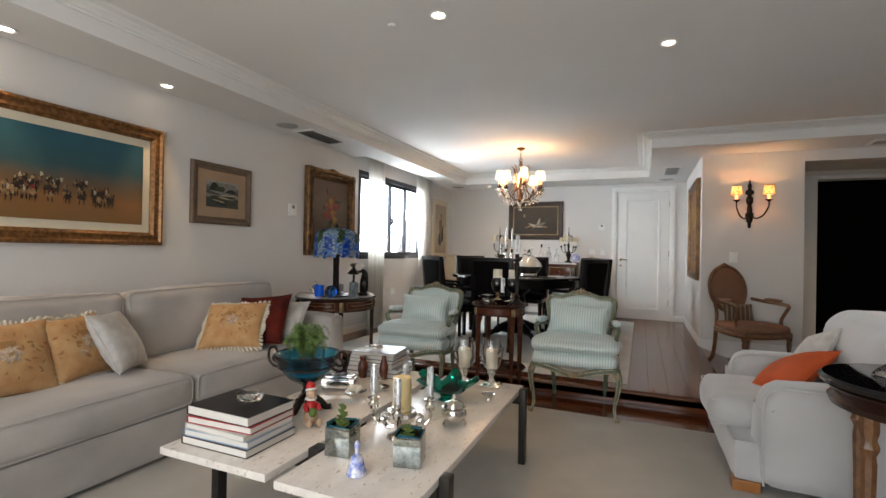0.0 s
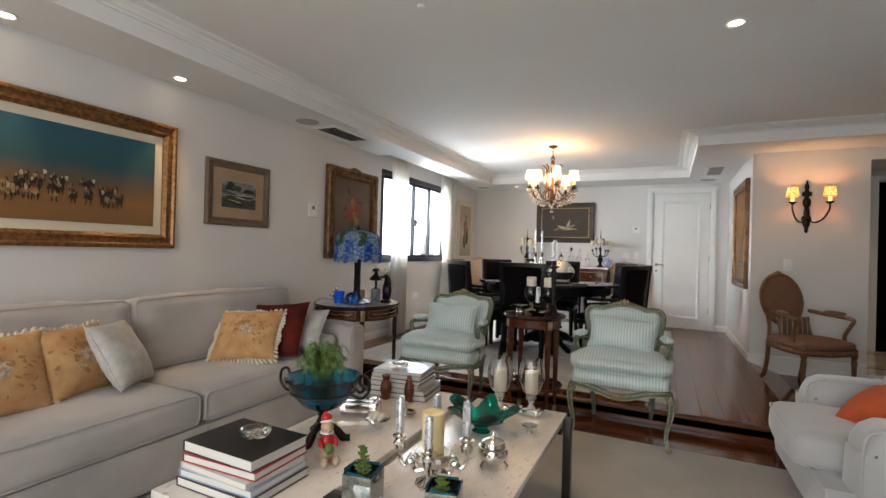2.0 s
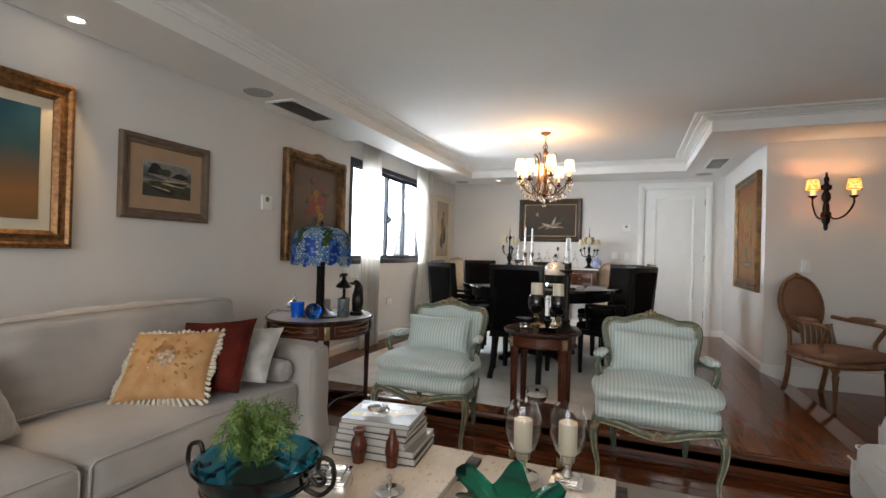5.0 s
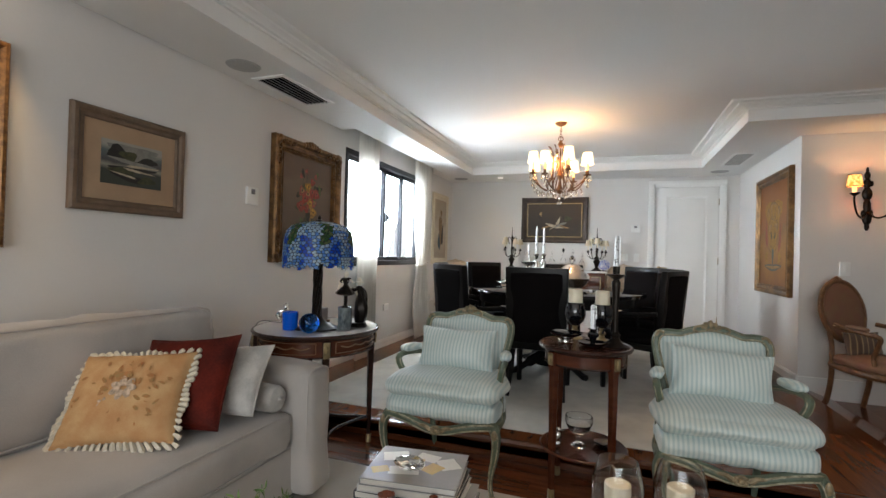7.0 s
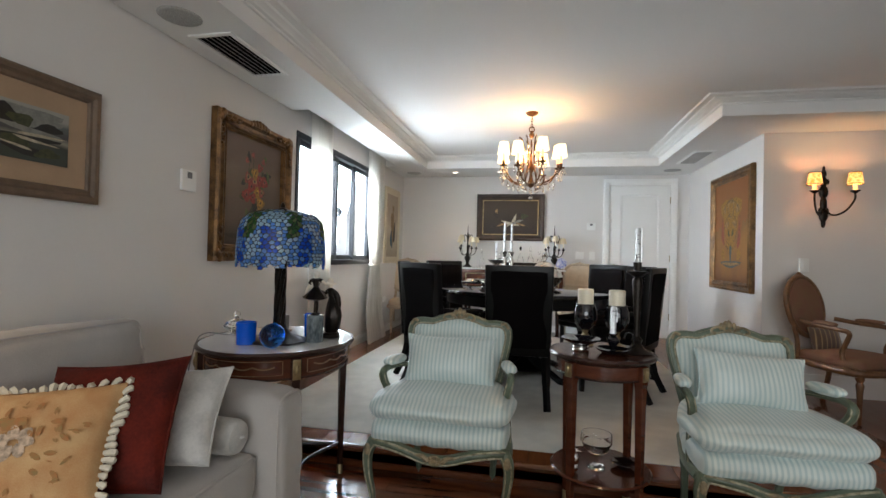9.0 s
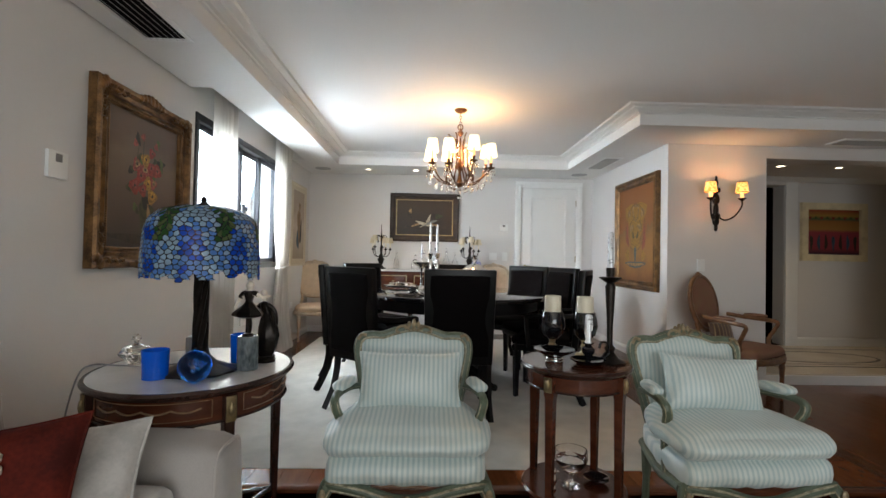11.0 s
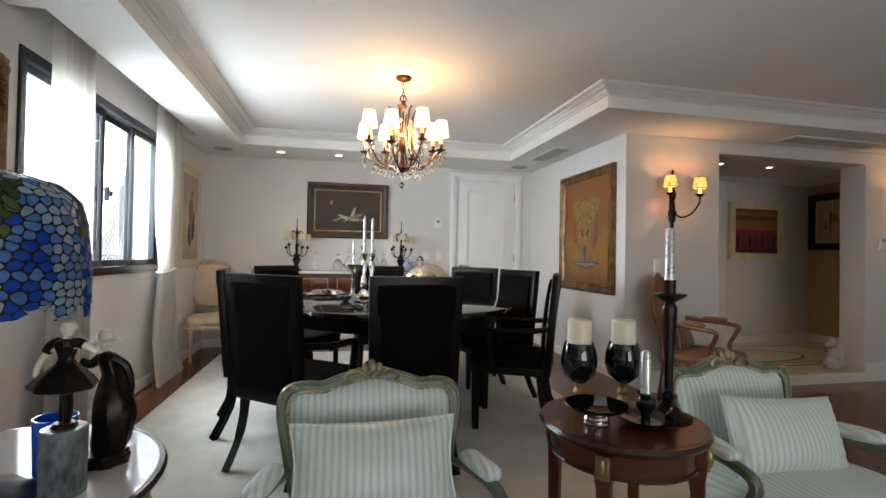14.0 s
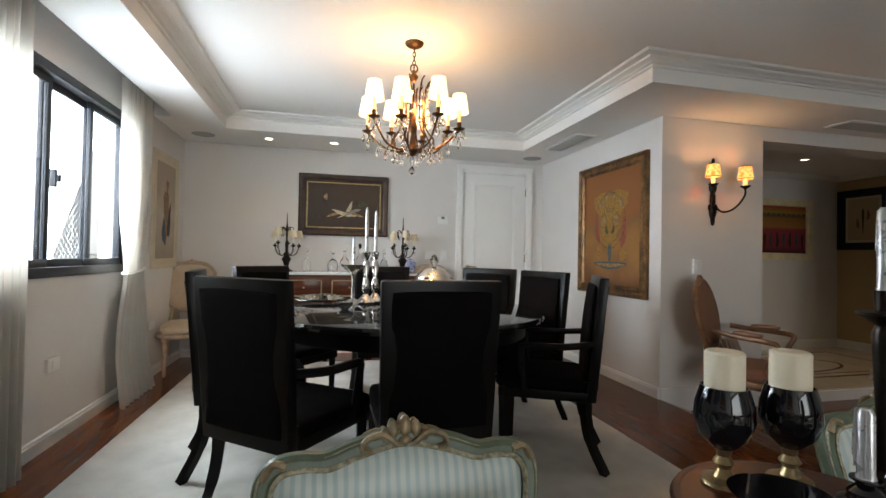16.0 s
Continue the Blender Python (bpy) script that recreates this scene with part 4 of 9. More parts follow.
def bergere(x, y, rz, label):
    """Louis XV armchair, origin at the floor under the seat's middle, facing -y."""
    c = thing("carved_armchair", label, "armchair", (x, y, 0.002), rz, group="striped armchairs")
    wood, bead = bm_new(), bm_new()
    rail = curve([(-0.300, -0.235, 0.335), (-0.265, -0.262, 0.347), (-0.16, -0.275, 0.332), (-0.06, -0.282, 0.305), (0, -0.284, 0.300), (0.06, -0.282, 0.305), (0.16, -0.275, 0.332), (0.265, -0.262, 0.347), (0.300, -0.235, 0.335)], 6)
    framed(wood, bead, rail, 0.021, [(0, -0.019, 0.011), (0, -0.016, -0.015)])
    part("front_rail", wood, M_GREEN_WOOD, c, "green painted carved rail")
    part("rail_bead", bead, M_CREAM_EDGE, c, "worn cream carved edge line")
    bm = bm_new()
    for s in (-1, 1):
        tube(bm, curve([(s * 0.298, -0.24, 0.335), (s * 0.285, -0.05, 0.325), (s * 0.225, 0.20, 0.335)], 5), 0.020, 8)
    tube(bm, [(-0.225, 0.20, 0.335), (0.225, 0.20, 0.335)], 0.020, 8)
    part("seat_frame", bm, M_GREEN_WOOD, c)
    bm = bm_new()
    for k in range(10):
        a = 2 * math.pi * k / 10
        for v in bmesh.ops.create_uvsphere(bm, u_segments=8, v_segments=6, radius=1)["verts"]:
            v.co = Vector((0.021 * math.cos(a) + v.co.x * 0.010, -0.304 + v.co.y * 0.006, 0.303 + 0.017 * math.sin(a) + v.co.z * 0.008))
    for v in bmesh.ops.create_uvsphere(bm, u_segments=10, v_segments=8, radius=1)["verts"]:
        v.co = Vector((v.co.x * 0.013, -0.308 + v.co.y * 0.009, 0.303 + v.co.z * 0.012))
    for s in (-1, 1):
        tube(bm, curve([(s * 0.028, -0.303, 0.300), (s * 0.055, -0.303, 0.318), (s * 0.085, -0.298, 0.320), (s * 0.105, -0.296, 0.330)], 4), [0.011, 0.012, 0.012, 0.010, 0.010, 0.009, 0.008, 0.007, 0.006, 0.005, 0.004, 0.003, 0.003], 6)
    part("rail_carving", bm, M_GREEN_GILT, c, "carved brown rosette")
    for s in (-1, 1):
        wood, bead = bm_new(), bm_new()
        leg = curve([(s * 0.282, -0.245, 0.345), (s * 0.304, -0.268, 0.295), (s * 0.300, -0.270, 0.21), (s * 0.282, -0.262, 0.12), (s * 0.280, -0.266, 0.06), (s * 0.294, -0.285, 0.018)], 6)
        rs = [0.028 - 0.016 * min(1, k / 20) for k in range(len(leg))]
        tube(wood, leg, rs, 10)
        for sx in (-1, 1):
            tube(bead, [p + Vector((sx * q * 0.55, -q * 0.86, 0)) for p, q in zip(leg, rs)], 0.0036, 5)
        lg = part("leg", wood, M_GREEN_WOOD, c)
        part("leg_bead", bead, M_CREAM_EDGE, lg)
        bm = bm_new()
        for v in bmesh.ops.create_uvsphere(bm, u_segments=10, v_segments=8, radius=1)["verts"]:
            v.co = Vector((s * 0.300 + v.co.x * 0.014, -0.292 + v.co.y * 0.007, 0.318 + v.co.z * 0.026))
        part("knee_carving", bm, M_GREEN_GILT, c)
        part("leg_toe", lathe(bm_new(), [(0, 0), (0.015, 0.002), (0.019, 0.012), (0.013, 0.024), (0, 0.027)], 12, (s * 0.296, -0.288, 0)), M_GREEN_GILT, c)
        bm = bm_new()
        tube(bm, curve([(s * 0.215, 0.19, 0.33), (s * 0.205, 0.20, 0.18), (s * 0.195, 0.235, 0.002)], 5), [0.022] * 5 + [0.017] * 6, 8)
        part("leg", bm, M_GREEN_WOOD, c)
    # back: plane leaning back
    lean = Matrix.Translation((0, 0.165, 0.30)) @ Matrix.Rotation(radians(-11), 4, "X")
    out = curve([(-0.190, 0, 0.05), (-0.205, 0, 0.16), (-0.243, 0, 0.34), (-0.262, 0, 0.45), (-0.247, 0, 0.50), (-0.20, 0, 0.512), (-0.15, 0, 0.510), (-0.09, 0, 0.530), (0, 0, 0.548), (0.09, 0, 0.530), (0.15, 0, 0.510), (0.20, 0, 0.512), (0.247, 0, 0.50), (0.262, 0, 0.45), (0.243, 0, 0.34), (0.205, 0, 0.16), (0.190, 0, 0.05)], 5)
    wood, bead = bm_new(), bm_new()
    tube(wood, [lean @ p for p in out], 0.021, 10)
    tube(wood, [lean @ Vector(p) for p in ((-0.195, 0, 0.12), (0.195, 0, 0.12))], 0.018, 8)
    mid = Vector((0, 0, 0.32))
    for q, dy, r in ((1.035, -0.014, 0.0045), (0.945, -0.018, 0.0055), (1.035, 0.014, 0.0045), (0.945, 0.018, 0.0050)):
        tube(bead, [lean @ (mid + (p - mid) * q + Vector((0, dy, 0))) for p in out], r, 6)
    part("back_frame", wood, M_GREEN_WOOD, c, "worn green painted carved frame")
    part("back_bead", bead, M_CREAM_EDGE, c, "worn cream carved edge line")
    bm = bm_new()
    for k, (px, pz, rx, rz_) in enumerate([(0, 0.572, 0.012, 0.022), (-0.022, 0.566, 0.010, 0.018), (0.022, 0.566, 0.010, 0.018), (-0.040, 0.556, 0.009, 0.014), (0.040, 0.556, 0.009, 0.014), (0, 0.545, 0.016, 0.012)]):
        for sy in (-1, 1):
            for v in bmesh.ops.create_uvsphere(bm, u_segments=10, v_segments=7, radius=1)["verts"]:
                v.co = lean @ Vector((v.co.x * rx + px, v.co.y * 0.010 + sy * 0.016, v.co.z * rz_ + pz - 0.004))
    for s in (-1, 1):
        for sy in (-0.026, 0.024):
            tube(bm, [lean @ p for p in curve([(s * 0.015, sy, 0.535), (s * 0.045, sy, 0.555), (s * 0.075, sy, 0.548), (s * 0.082, sy, 0.530), (s * 0.065, sy, 0.526)], 4)], 0.006, 6)
        tube(bm, [lean @ p for p in curve([(s * 0.222, -0.02, 0.51), (s * 0.245, -0.02, 0.515), (s * 0.262, -0.02, 0.49)], 4)], 0.008, 6)
    part("crest_carving", bm, M_GREEN_GILT, c, "carved gilt shell crest")
    bm = bm_new()
    n = 22
    for sgn in (-1, 1):
        rows = []
        for j in range(n + 1):
            z = 0.13 + (0.50 - 0.13) * j / n
            hw = 0.195 + (0.250 - 0.195) * min(1, max(0, (z - 0.13) / 0.30)) - 0.008
            row = []
            for i in range(n + 1):
                u = 2 * i / n - 1
                top = 0.500 + 0.030 * max(0, math.cos(min(1, abs(u) * 1.5) * math.pi / 2)) - (0.03 if abs(u) > 0.93 else 0)
                zz = 0.13 + (top - 0.13) * j / n
                w = 2 * j / n - 1
                e = max(0, (1 - abs(u) ** 4) * (1 - abs(w) ** 4)) ** 0.5
                row.append(bm.verts.new(lean @ Vector((u * hw, sgn * (0.008 + (0.032 if sgn < 0 else 0.010) * e), zz))))
            rows.append(row)
        for j in range(n):
            for i in range(n):
                bm.faces.new((rows[j][i], rows[j][i + 1], rows[j + 1][i + 1], rows[j + 1][i]))
    part("backrest", bm, M_CHAIR_STRIPE, c, "pale blue and cream striped satin back")
    bm = wave_cushion(bm_new(), -0.292, 0.292, -0.272, 0.19, 0.335, 0.445, 0.035, 0.010, 0.22, 1.0)
    part("seat", bm, M_CHAIR_STRIPE, c)
    bm = wave_cushion(bm_new(), -0.298, 0.298, -0.282, 0.16, 0.442, 0.540, 0.046, 0.026, 0.24, 4.0)
    part("seat_cushion", bm, M_CHAIR_STRIPE, c, "plump striped satin seat cushion")
    for s in (-1, 1):
        wood, bead = bm_new(), bm_new()
        arm = curve([(s * 0.238, 0.215, 0.575), (s * 0.268, 0.08, 0.604), (s * 0.292, -0.05, 0.616), (s * 0.296, -0.112, 0.606), (s * 0.288, -0.120, 0.572), (s * 0.276, -0.09, 0.51), (s * 0.284, -0.10, 0.42), (s * 0.290, -0.12, 0.345)], 6)
        rs = [0.012 + 0.006 * min(1, k / 18) for k in range(len(arm))]
        tube(wood, arm, rs, 8)
        for sx in (-1, 1):
            tube(bead, [p + Vector((sx * q * 0.7, -q * 0.72, 0.0)) for p, q in zip(arm, rs)], 0.003, 5)
        am = part("arm", wood, M_GREEN_WOOD, c)
        part("arm_bead", bead, M_CREAM_EDGE, am)
        bm = soft_box(bm_new(), -0.027, 0.027, -0.085, 0.085, -0.004, 0.032, 0.017, 0.006, 6, 0.001)
        tf(Matrix.Translation((s * 0.280, 0.02, 0.625)) @ Matrix.Rotation(radians(s * 11), 4, "Z") @ Matrix.Rotation(radians(-3), 4, "X"), bm.verts)
        part("arm_pad", bm, M_CHAIR_STRIPE, c)
    return c


chair1 = bergere(-1.595, 3.105, 0, "green painted carved armchair in blue striped satin by the step")
chair2 = copy_thing(chair1, pose(-0.280, 3.105, 0.002, 0, 0, 2))
tagged(chair2, "carved green armchair in pale striped satin beside the open floor")
add_pillow("lumbar_cushion", "pale striped satin lumbar cushion in the carved armchair", 0.44, 0.24, 0.16, pose(-1.60, 3.135, 0.650) @ Matrix.Rotation(radians(1), 4, "Z") @ Matrix.Rotation(radians(72), 4, "X"), M_PILLOW_STRIPE, "lumbar cushions")
add_pillow("lumbar_cushion", "striped satin lumbar cushion, slightly tilted, in the armchair", 0.44, 0.24, 0.16, pose(-0.285, 3.135, 0.650) @ Matrix.Rotation(radians(2), 4, "Z") @ Matrix.Rotation(radians(70), 4, "X") @ Matrix.Rotation(radians(-4), 4, "Z"), M_PILLOW_STRIPE, "lumbar cushions")


# oval-backed brown armchair
def oval_chair(name, label, x, y, z, rz, wood, cloth, arms=True, square=False, cat="armchair"):
    c = thing(name, label, cat, (x, y, z), rz)
    for s in (-1, 1):
        part("leg", lathe(bm_new(), [(0.010, 0), (0.014, 0.01), (0.013, 0.03), (0.020, 0.22), (0.026, 0.27), (0.018, 0.29), (0.028, 0.31), (0.028, 0.38)], 12, (s * 0.25, -0.24, 0)), wood, c)
        bm = bm_new()
        tube(bm, curve([(s * 0.20, 0.22, 0.38), (s * 0.20, 0.235, 0.2), (s * 0.20, 0.28, 0.0)]), 0.020, 8)
        part("leg", bm, wood, c)
    bm = bm_new()
    tube(bm, curve([(-0.20, 0.23, 0.355), (-0.27, 0, 0.35), (-0.265, -0.235, 0.35), (0, -0.29, 0.345), (0.265, -0.235, 0.35), (0.27, 0, 0.35), (0.20, 0.23, 0.355), (0, 0.235, 0.355)], 5), 0.026, 8, close=True)
    part("seat_frame", bm, wood, c)
    bm = soft_box(bm_new(), -0.265, 0.265, -0.265, 0.22, 0.355, 0.44, 0.035, 0.02, 10, 0.003)
    for v in bm.verts:
        v.co.x *= 1 - 0.2 * max(0, (v.co.y + 0.02) / 0.24)
    part("seat", bm, cloth, c)
    lean = Matrix.Translation((0, 0.23, 0.40)) @ Matrix.Rotation(radians(-12), 4, "X")
    bm = bm_new()
    oval = []
    for k in range(36):
        a = 2 * math.pi * k / 36
        ca, sa = math.cos(a), math.sin(a)
        if square:
            ca, sa = math.copysign(abs(ca) ** 0.65, ca), math.copysign(abs(sa) ** 0.65, sa)
        oval.append(Vector((0.215 * ca, 0, 0.36 + 0.235 * sa)))
    tube(bm, [lean @ p for p in oval], 0.022, 8, close=True)
    for s in (-1, 1):
        tube(bm, [lean @ p for p in curve([(s * 0.20, 0, -0.03), (s * 0.17, 0, 0.10), (s * 0.175, 0, 0.20)])], 0.018, 8)
    part("back_frame", bm, wood, c)
    bm = bm_new()
    for px, pz, r in [(0, 0.615, 0.022), (-0.03, 0.61, 0.015), (0.03, 0.61, 0.015), (-0.055, 0.60, 0.011), (0.055, 0.60, 0.011)]:
        for v in bmesh.ops.create_uvsphere(bm, u_segments=8, v_segments=6, radius=r)["verts"]:
            v.co = lean @ Vector((v.co.x + px, v.co.y, v.co.z + pz))
    part("crest_carving", bm, wood, c)
    bm = bm_new()
    for sgn, dep in ((-1, 0.03), (1, 0.012)):
        mid = bm.verts.new(lean @ Vector((0, sgn * (0.006 + dep), 0.36)))
        prev = None
        rings = []
        for q in (0.3, 0.6, 0.85, 0.97):
            rings.append([bm.verts.new(lean @ Vector((p.x * q, sgn * (0.006 + dep * (1 - q ** 4)), 0.36 + (p.z - 0.36) * q))) for p in oval])
        for k in range(36):
            bm.faces.new((mid, rings[0][k], rings[0][(k + 1) % 36]))
        for a, b in zip(rings, rings[1:]):
            for k in range(36):
                bm.faces.new((a[k], a[(k + 1) % 36], b[(k + 1) % 36], b[k]))
    part("backrest", bm, cloth, c)
    if arms:
        for s in (-1, 1):
            bm = bm_new()
            tube(bm, curve([(s * 0.205, 0.20, 0.66), (s * 0.25, 0.08, 0.645), (s * 0.285, -0.10, 0.635), (s * 0.29, -0.19, 0.62), (s * 0.275, -0.17, 0.56), (s * 0.262, -0.13, 0.47), (s * 0.262, -0.16, 0.37)], 5), 0.017, 8)
            part("arm", bm, wood, c)
            bm = soft_box(bm_new(), -0.022, 0.022, -0.09, 0.09, 0, 0.026, 0.012, 0.004, 5, 0.001)
            tf(Matrix.Translation((s * 0.270, -0.02, 0.652)) @ Matrix.Rotation(radians(s * 12), 4, "Z"), bm.verts)
            part("arm_pad", bm, cloth, c)
        for o in c.children:
            for v in o.data.vertices:
                v.co.z *= 1.07
    return c


oval_chair("oval_armchair", "walnut oval backed armchair with brown tapestry seat by the wall corner", 1.21, 5.18, 0.0, 31, M_BROWN_WOOD, M_TAPESTRY)
add_pillow("lumbar_cushion", "dark brown striped cushion on the oval backed armchair", 0.36, 0.20, 0.10, pose(1.21, 5.18, 0) @ Matrix.Rotation(radians(31), 4, "Z") @ pose(0, 0.14, 0.55, 75), M_STRIPE_DARK)
oval_chair("side_chair", "bleached wood side chair with beige padded back in the corner", -2.98, 7.28, ZU, 20, M_CREAMWOOD, M_CREAMCLOTH, False, True, "chair")
oval_chair("side_chair", "bleached wood side chair beside the sideboard near the door", -0.62, 7.36, ZU, 0, M_CREAMWOOD, M_CREAMCLOTH, False, True, "chair")


# ---- dining set ----
CX, CY = -1.30, 5.25
tb = thing("dining_table", "round black lacquered dining table with a glossy top on a pedestal", "dining table", (CX, CY, ZU + 0.005))
part("tabletop", lathe(bm_new(), [(0, 0.740), (0.80, 0.740), (0.825, 0.745), (0.83, 0.76), (0.825, 0.775), (0.81, 0.779), (0, 0.779)], 72), M_BLACK_TOP, tb)
part("apron", lathe(bm_new(), [(0.70, 0.65), (0.72, 0.65), (0.72, 0.739), (0.70, 0.739)], 64), M_BLACK, tb)
part("pedestal", lathe(bm_new(), [(0.20, 0.06), (0.16, 0.10), (0.09, 0.16), (0.085, 0.3), (0.12, 0.42), (0.10, 0.52), (0.20, 0.62), (0.3, 0.739)], 32), M_BLACK, tb)
for k in range(4):
    a = radians(45 + 90 * k)
    bm = bm_new()
    tube(bm, curve([(0.10 * math.cos(a), 0.10 * math.sin(a), 0.16), (0.25 * math.cos(a), 0.25 * math.sin(a), 0.10), (0.42 * math.cos(a), 0.42 * math.sin(a), 0.03), (0.47 * math.cos(a), 0.47 * math.sin(a), 0.025)]), [0.05] * 8 + [0.03] * 10 + [0.025], 8)
    part("foot", bm, M_BLACK, tb)


def dining_chair(arms):
    """Origin on the floor under the back's middle, facing +y."""
    c = thing("dining_chair", "tall black dining chair, dark velvet padded, on the pale rug", "dining chair", (0, 0, 0), group="dining chairs")
    for s in (-1, 1):
        bm = bm_new()
        tube(bm, curve([(s * 0.20, 0.03, 0.46), (s * 0.205, 0.03, 0.30), (s * 0.21, 0.0, 0.15), (s * 0.22, -0.07, 0.0)]), [0.034] * 6 + [0.031] * 6 + [0.026] * 7, 4)
        part("leg", bm, M_BLACK, c)
        part("leg", lathe(bm_new(), [(0.022, 0), (0.032, 0.42)], 4, (s * 0.212, 0.447, 0)), M_BLACK, c)
    part("seat_frame", box(bm_new(), -0.235, 0.235, 0.02, 0.48, 0.36, 0.41, 0.008), M_BLACK, c)
    part("seat", soft_box(bm_new(), -0.235, 0.235, 0.03, 0.49, 0.405, 0.475, 0.025, 0.015, 8, 0.001), M_BLACK_CLOTH_AND_SHADE, c)
    bm = bm_new()
    box(bm, -0.245, 0.245, -0.022, 0.028, 0.36, 1.0, 0.012)
    for v in bm.verts:
        q = (v.co.z - 0.40) / 0.6
        v.co.y -= 0.055 * q * q
        v.co.x *= 0.97 + 0.05 * q
    part("back_frame", bm, M_BLACK, c)
    for y0, y1 in ((0.024, 0.044), (-0.036, -0.018)):
        bm = soft_box(bm_new(), -0.205, 0.205, y0, y1, 0.42, 0.955, 0.008, 0.004, 8, 0.0008)
        for v in bm.verts:
            q = (v.co.z - 0.40) / 0.6
            v.co.y -= 0.055 * q * q
        part("backrest", bm, M_BLACK_CLOTH_AND_SHADE, c)
    if arms:
        for s in (-1, 1):
            bm = bm_new()
            tube(bm, curve([(s * 0.245, 0.0, 0.66), (s * 0.275, 0.15, 0.645), (s * 0.275, 0.33, 0.64), (s * 0.262, 0.36, 0.60), (s * 0.248, 0.34, 0.40)]), 0.019, 6)
            part("arm", bm, M_BLACK, c)
    return c


armed, plain = dining_chair(True), dining_chair(False)
seats = [(-90, 0.99, False, 0), (-129.4, 1.16, True, 0), (-172, 1.08, True, 0), (139, 1.18, False, 0), (92, 1.03, False, 0), (47, 1.20, False, 0), (16, 1.05, False, 0), (-26, 1.07, True, 0)]
used = {True: False, False: False}
for o in (*armed.children, *plain.children):
    for v in o.data.vertices:
        v.co.x *= 0.96
for ang, r, arm, off in seats:
    a = radians(ang)
    m = pose(CX + r * math.cos(a) - (0.02 if ang == -90 else 0), CY + r * math.sin(a), ZU + 0.005, 0, 0, ang + 90 + off)
    src = armed if arm else plain
    if used[arm]:
        copy_thing(src, m)
    else:
        src.matrix_basis = m
        used[arm] = True
for o in bpy.data.objects:
    if o.name.startswith("dining_chair") and not o.parent:
        near = o.matrix_basis.translation.y < CY
        tagged(o, "tall black lacquered dining chair with arms and velvet pads" if any(k.name.startswith("arm") for k in o.children) else "tall armless black dining chair with dark velvet back pad")


# ---- chandelier ----
def crystal_drop(bm, x, y, z, h, r):
    lathe(bm, [(0, -h), (r * 0.7, -h * 0.78), (r, -h * 0.6), (r * 0.55, -h * 0.3), (r * 0.2, -h * 0.05), (0, 0)], 6, (x, y, z))


HX, HY = -1.275, 5.25
ch = thing("chandelier", "bronze eight-arm chandelier with lit cream shades and crystal drops", "chandelier", (HX, HY, HC))
part("canopy", lathe(bm_new(), [(0, -0.034), (0.02, -0.033), (0.045, -0.022), (0.056, -0.010), (0.058, -0.001), (0, -0.001)], 28), M_CHBRONZE, ch)
for k in range(5):
    bm = bm_new()
    z = -0.045 - k * 0.026
    tube(bm, [((0.009 * math.cos(a) if k % 2 else 0), (0 if k % 2 else 0.009 * math.cos(a)), z + 0.016 * math.sin(a)) for a in [2 * math.pi * q / 10 for q in range(10)]], 0.003, 5, close=True)
    part("chain_link", bm, M_CHBRONZE, ch)
bm = bm_new()
lathe(bm, [(0, -0.245), (0.010, -0.24), (0.024, -0.22), (0.028, -0.205), (0.014, -0.19), (0.010, -0.17), (0, -0.165)], 16)
tube(bm, [(0.022 * math.cos(a), 0, -0.158 + 0.026 * math.sin(a)) for a in [2 * math.pi * q / 14 for q in range(14)]], 0.005, 6, close=True)
part("hook", bm, M_CHBRONZE, ch)
part("stem", lathe(bm_new(), [(0.006, -0.25), (0.010, -0.30), (0.006, -0.33), (0.012, -0.45), (0.030, -0.52), (0.012, -0.56), (0.020, -0.62), (0.036, -0.66), (0.018, -0.69), (0, -0.70)][::-1], 14), M_CHBRONZE, ch)
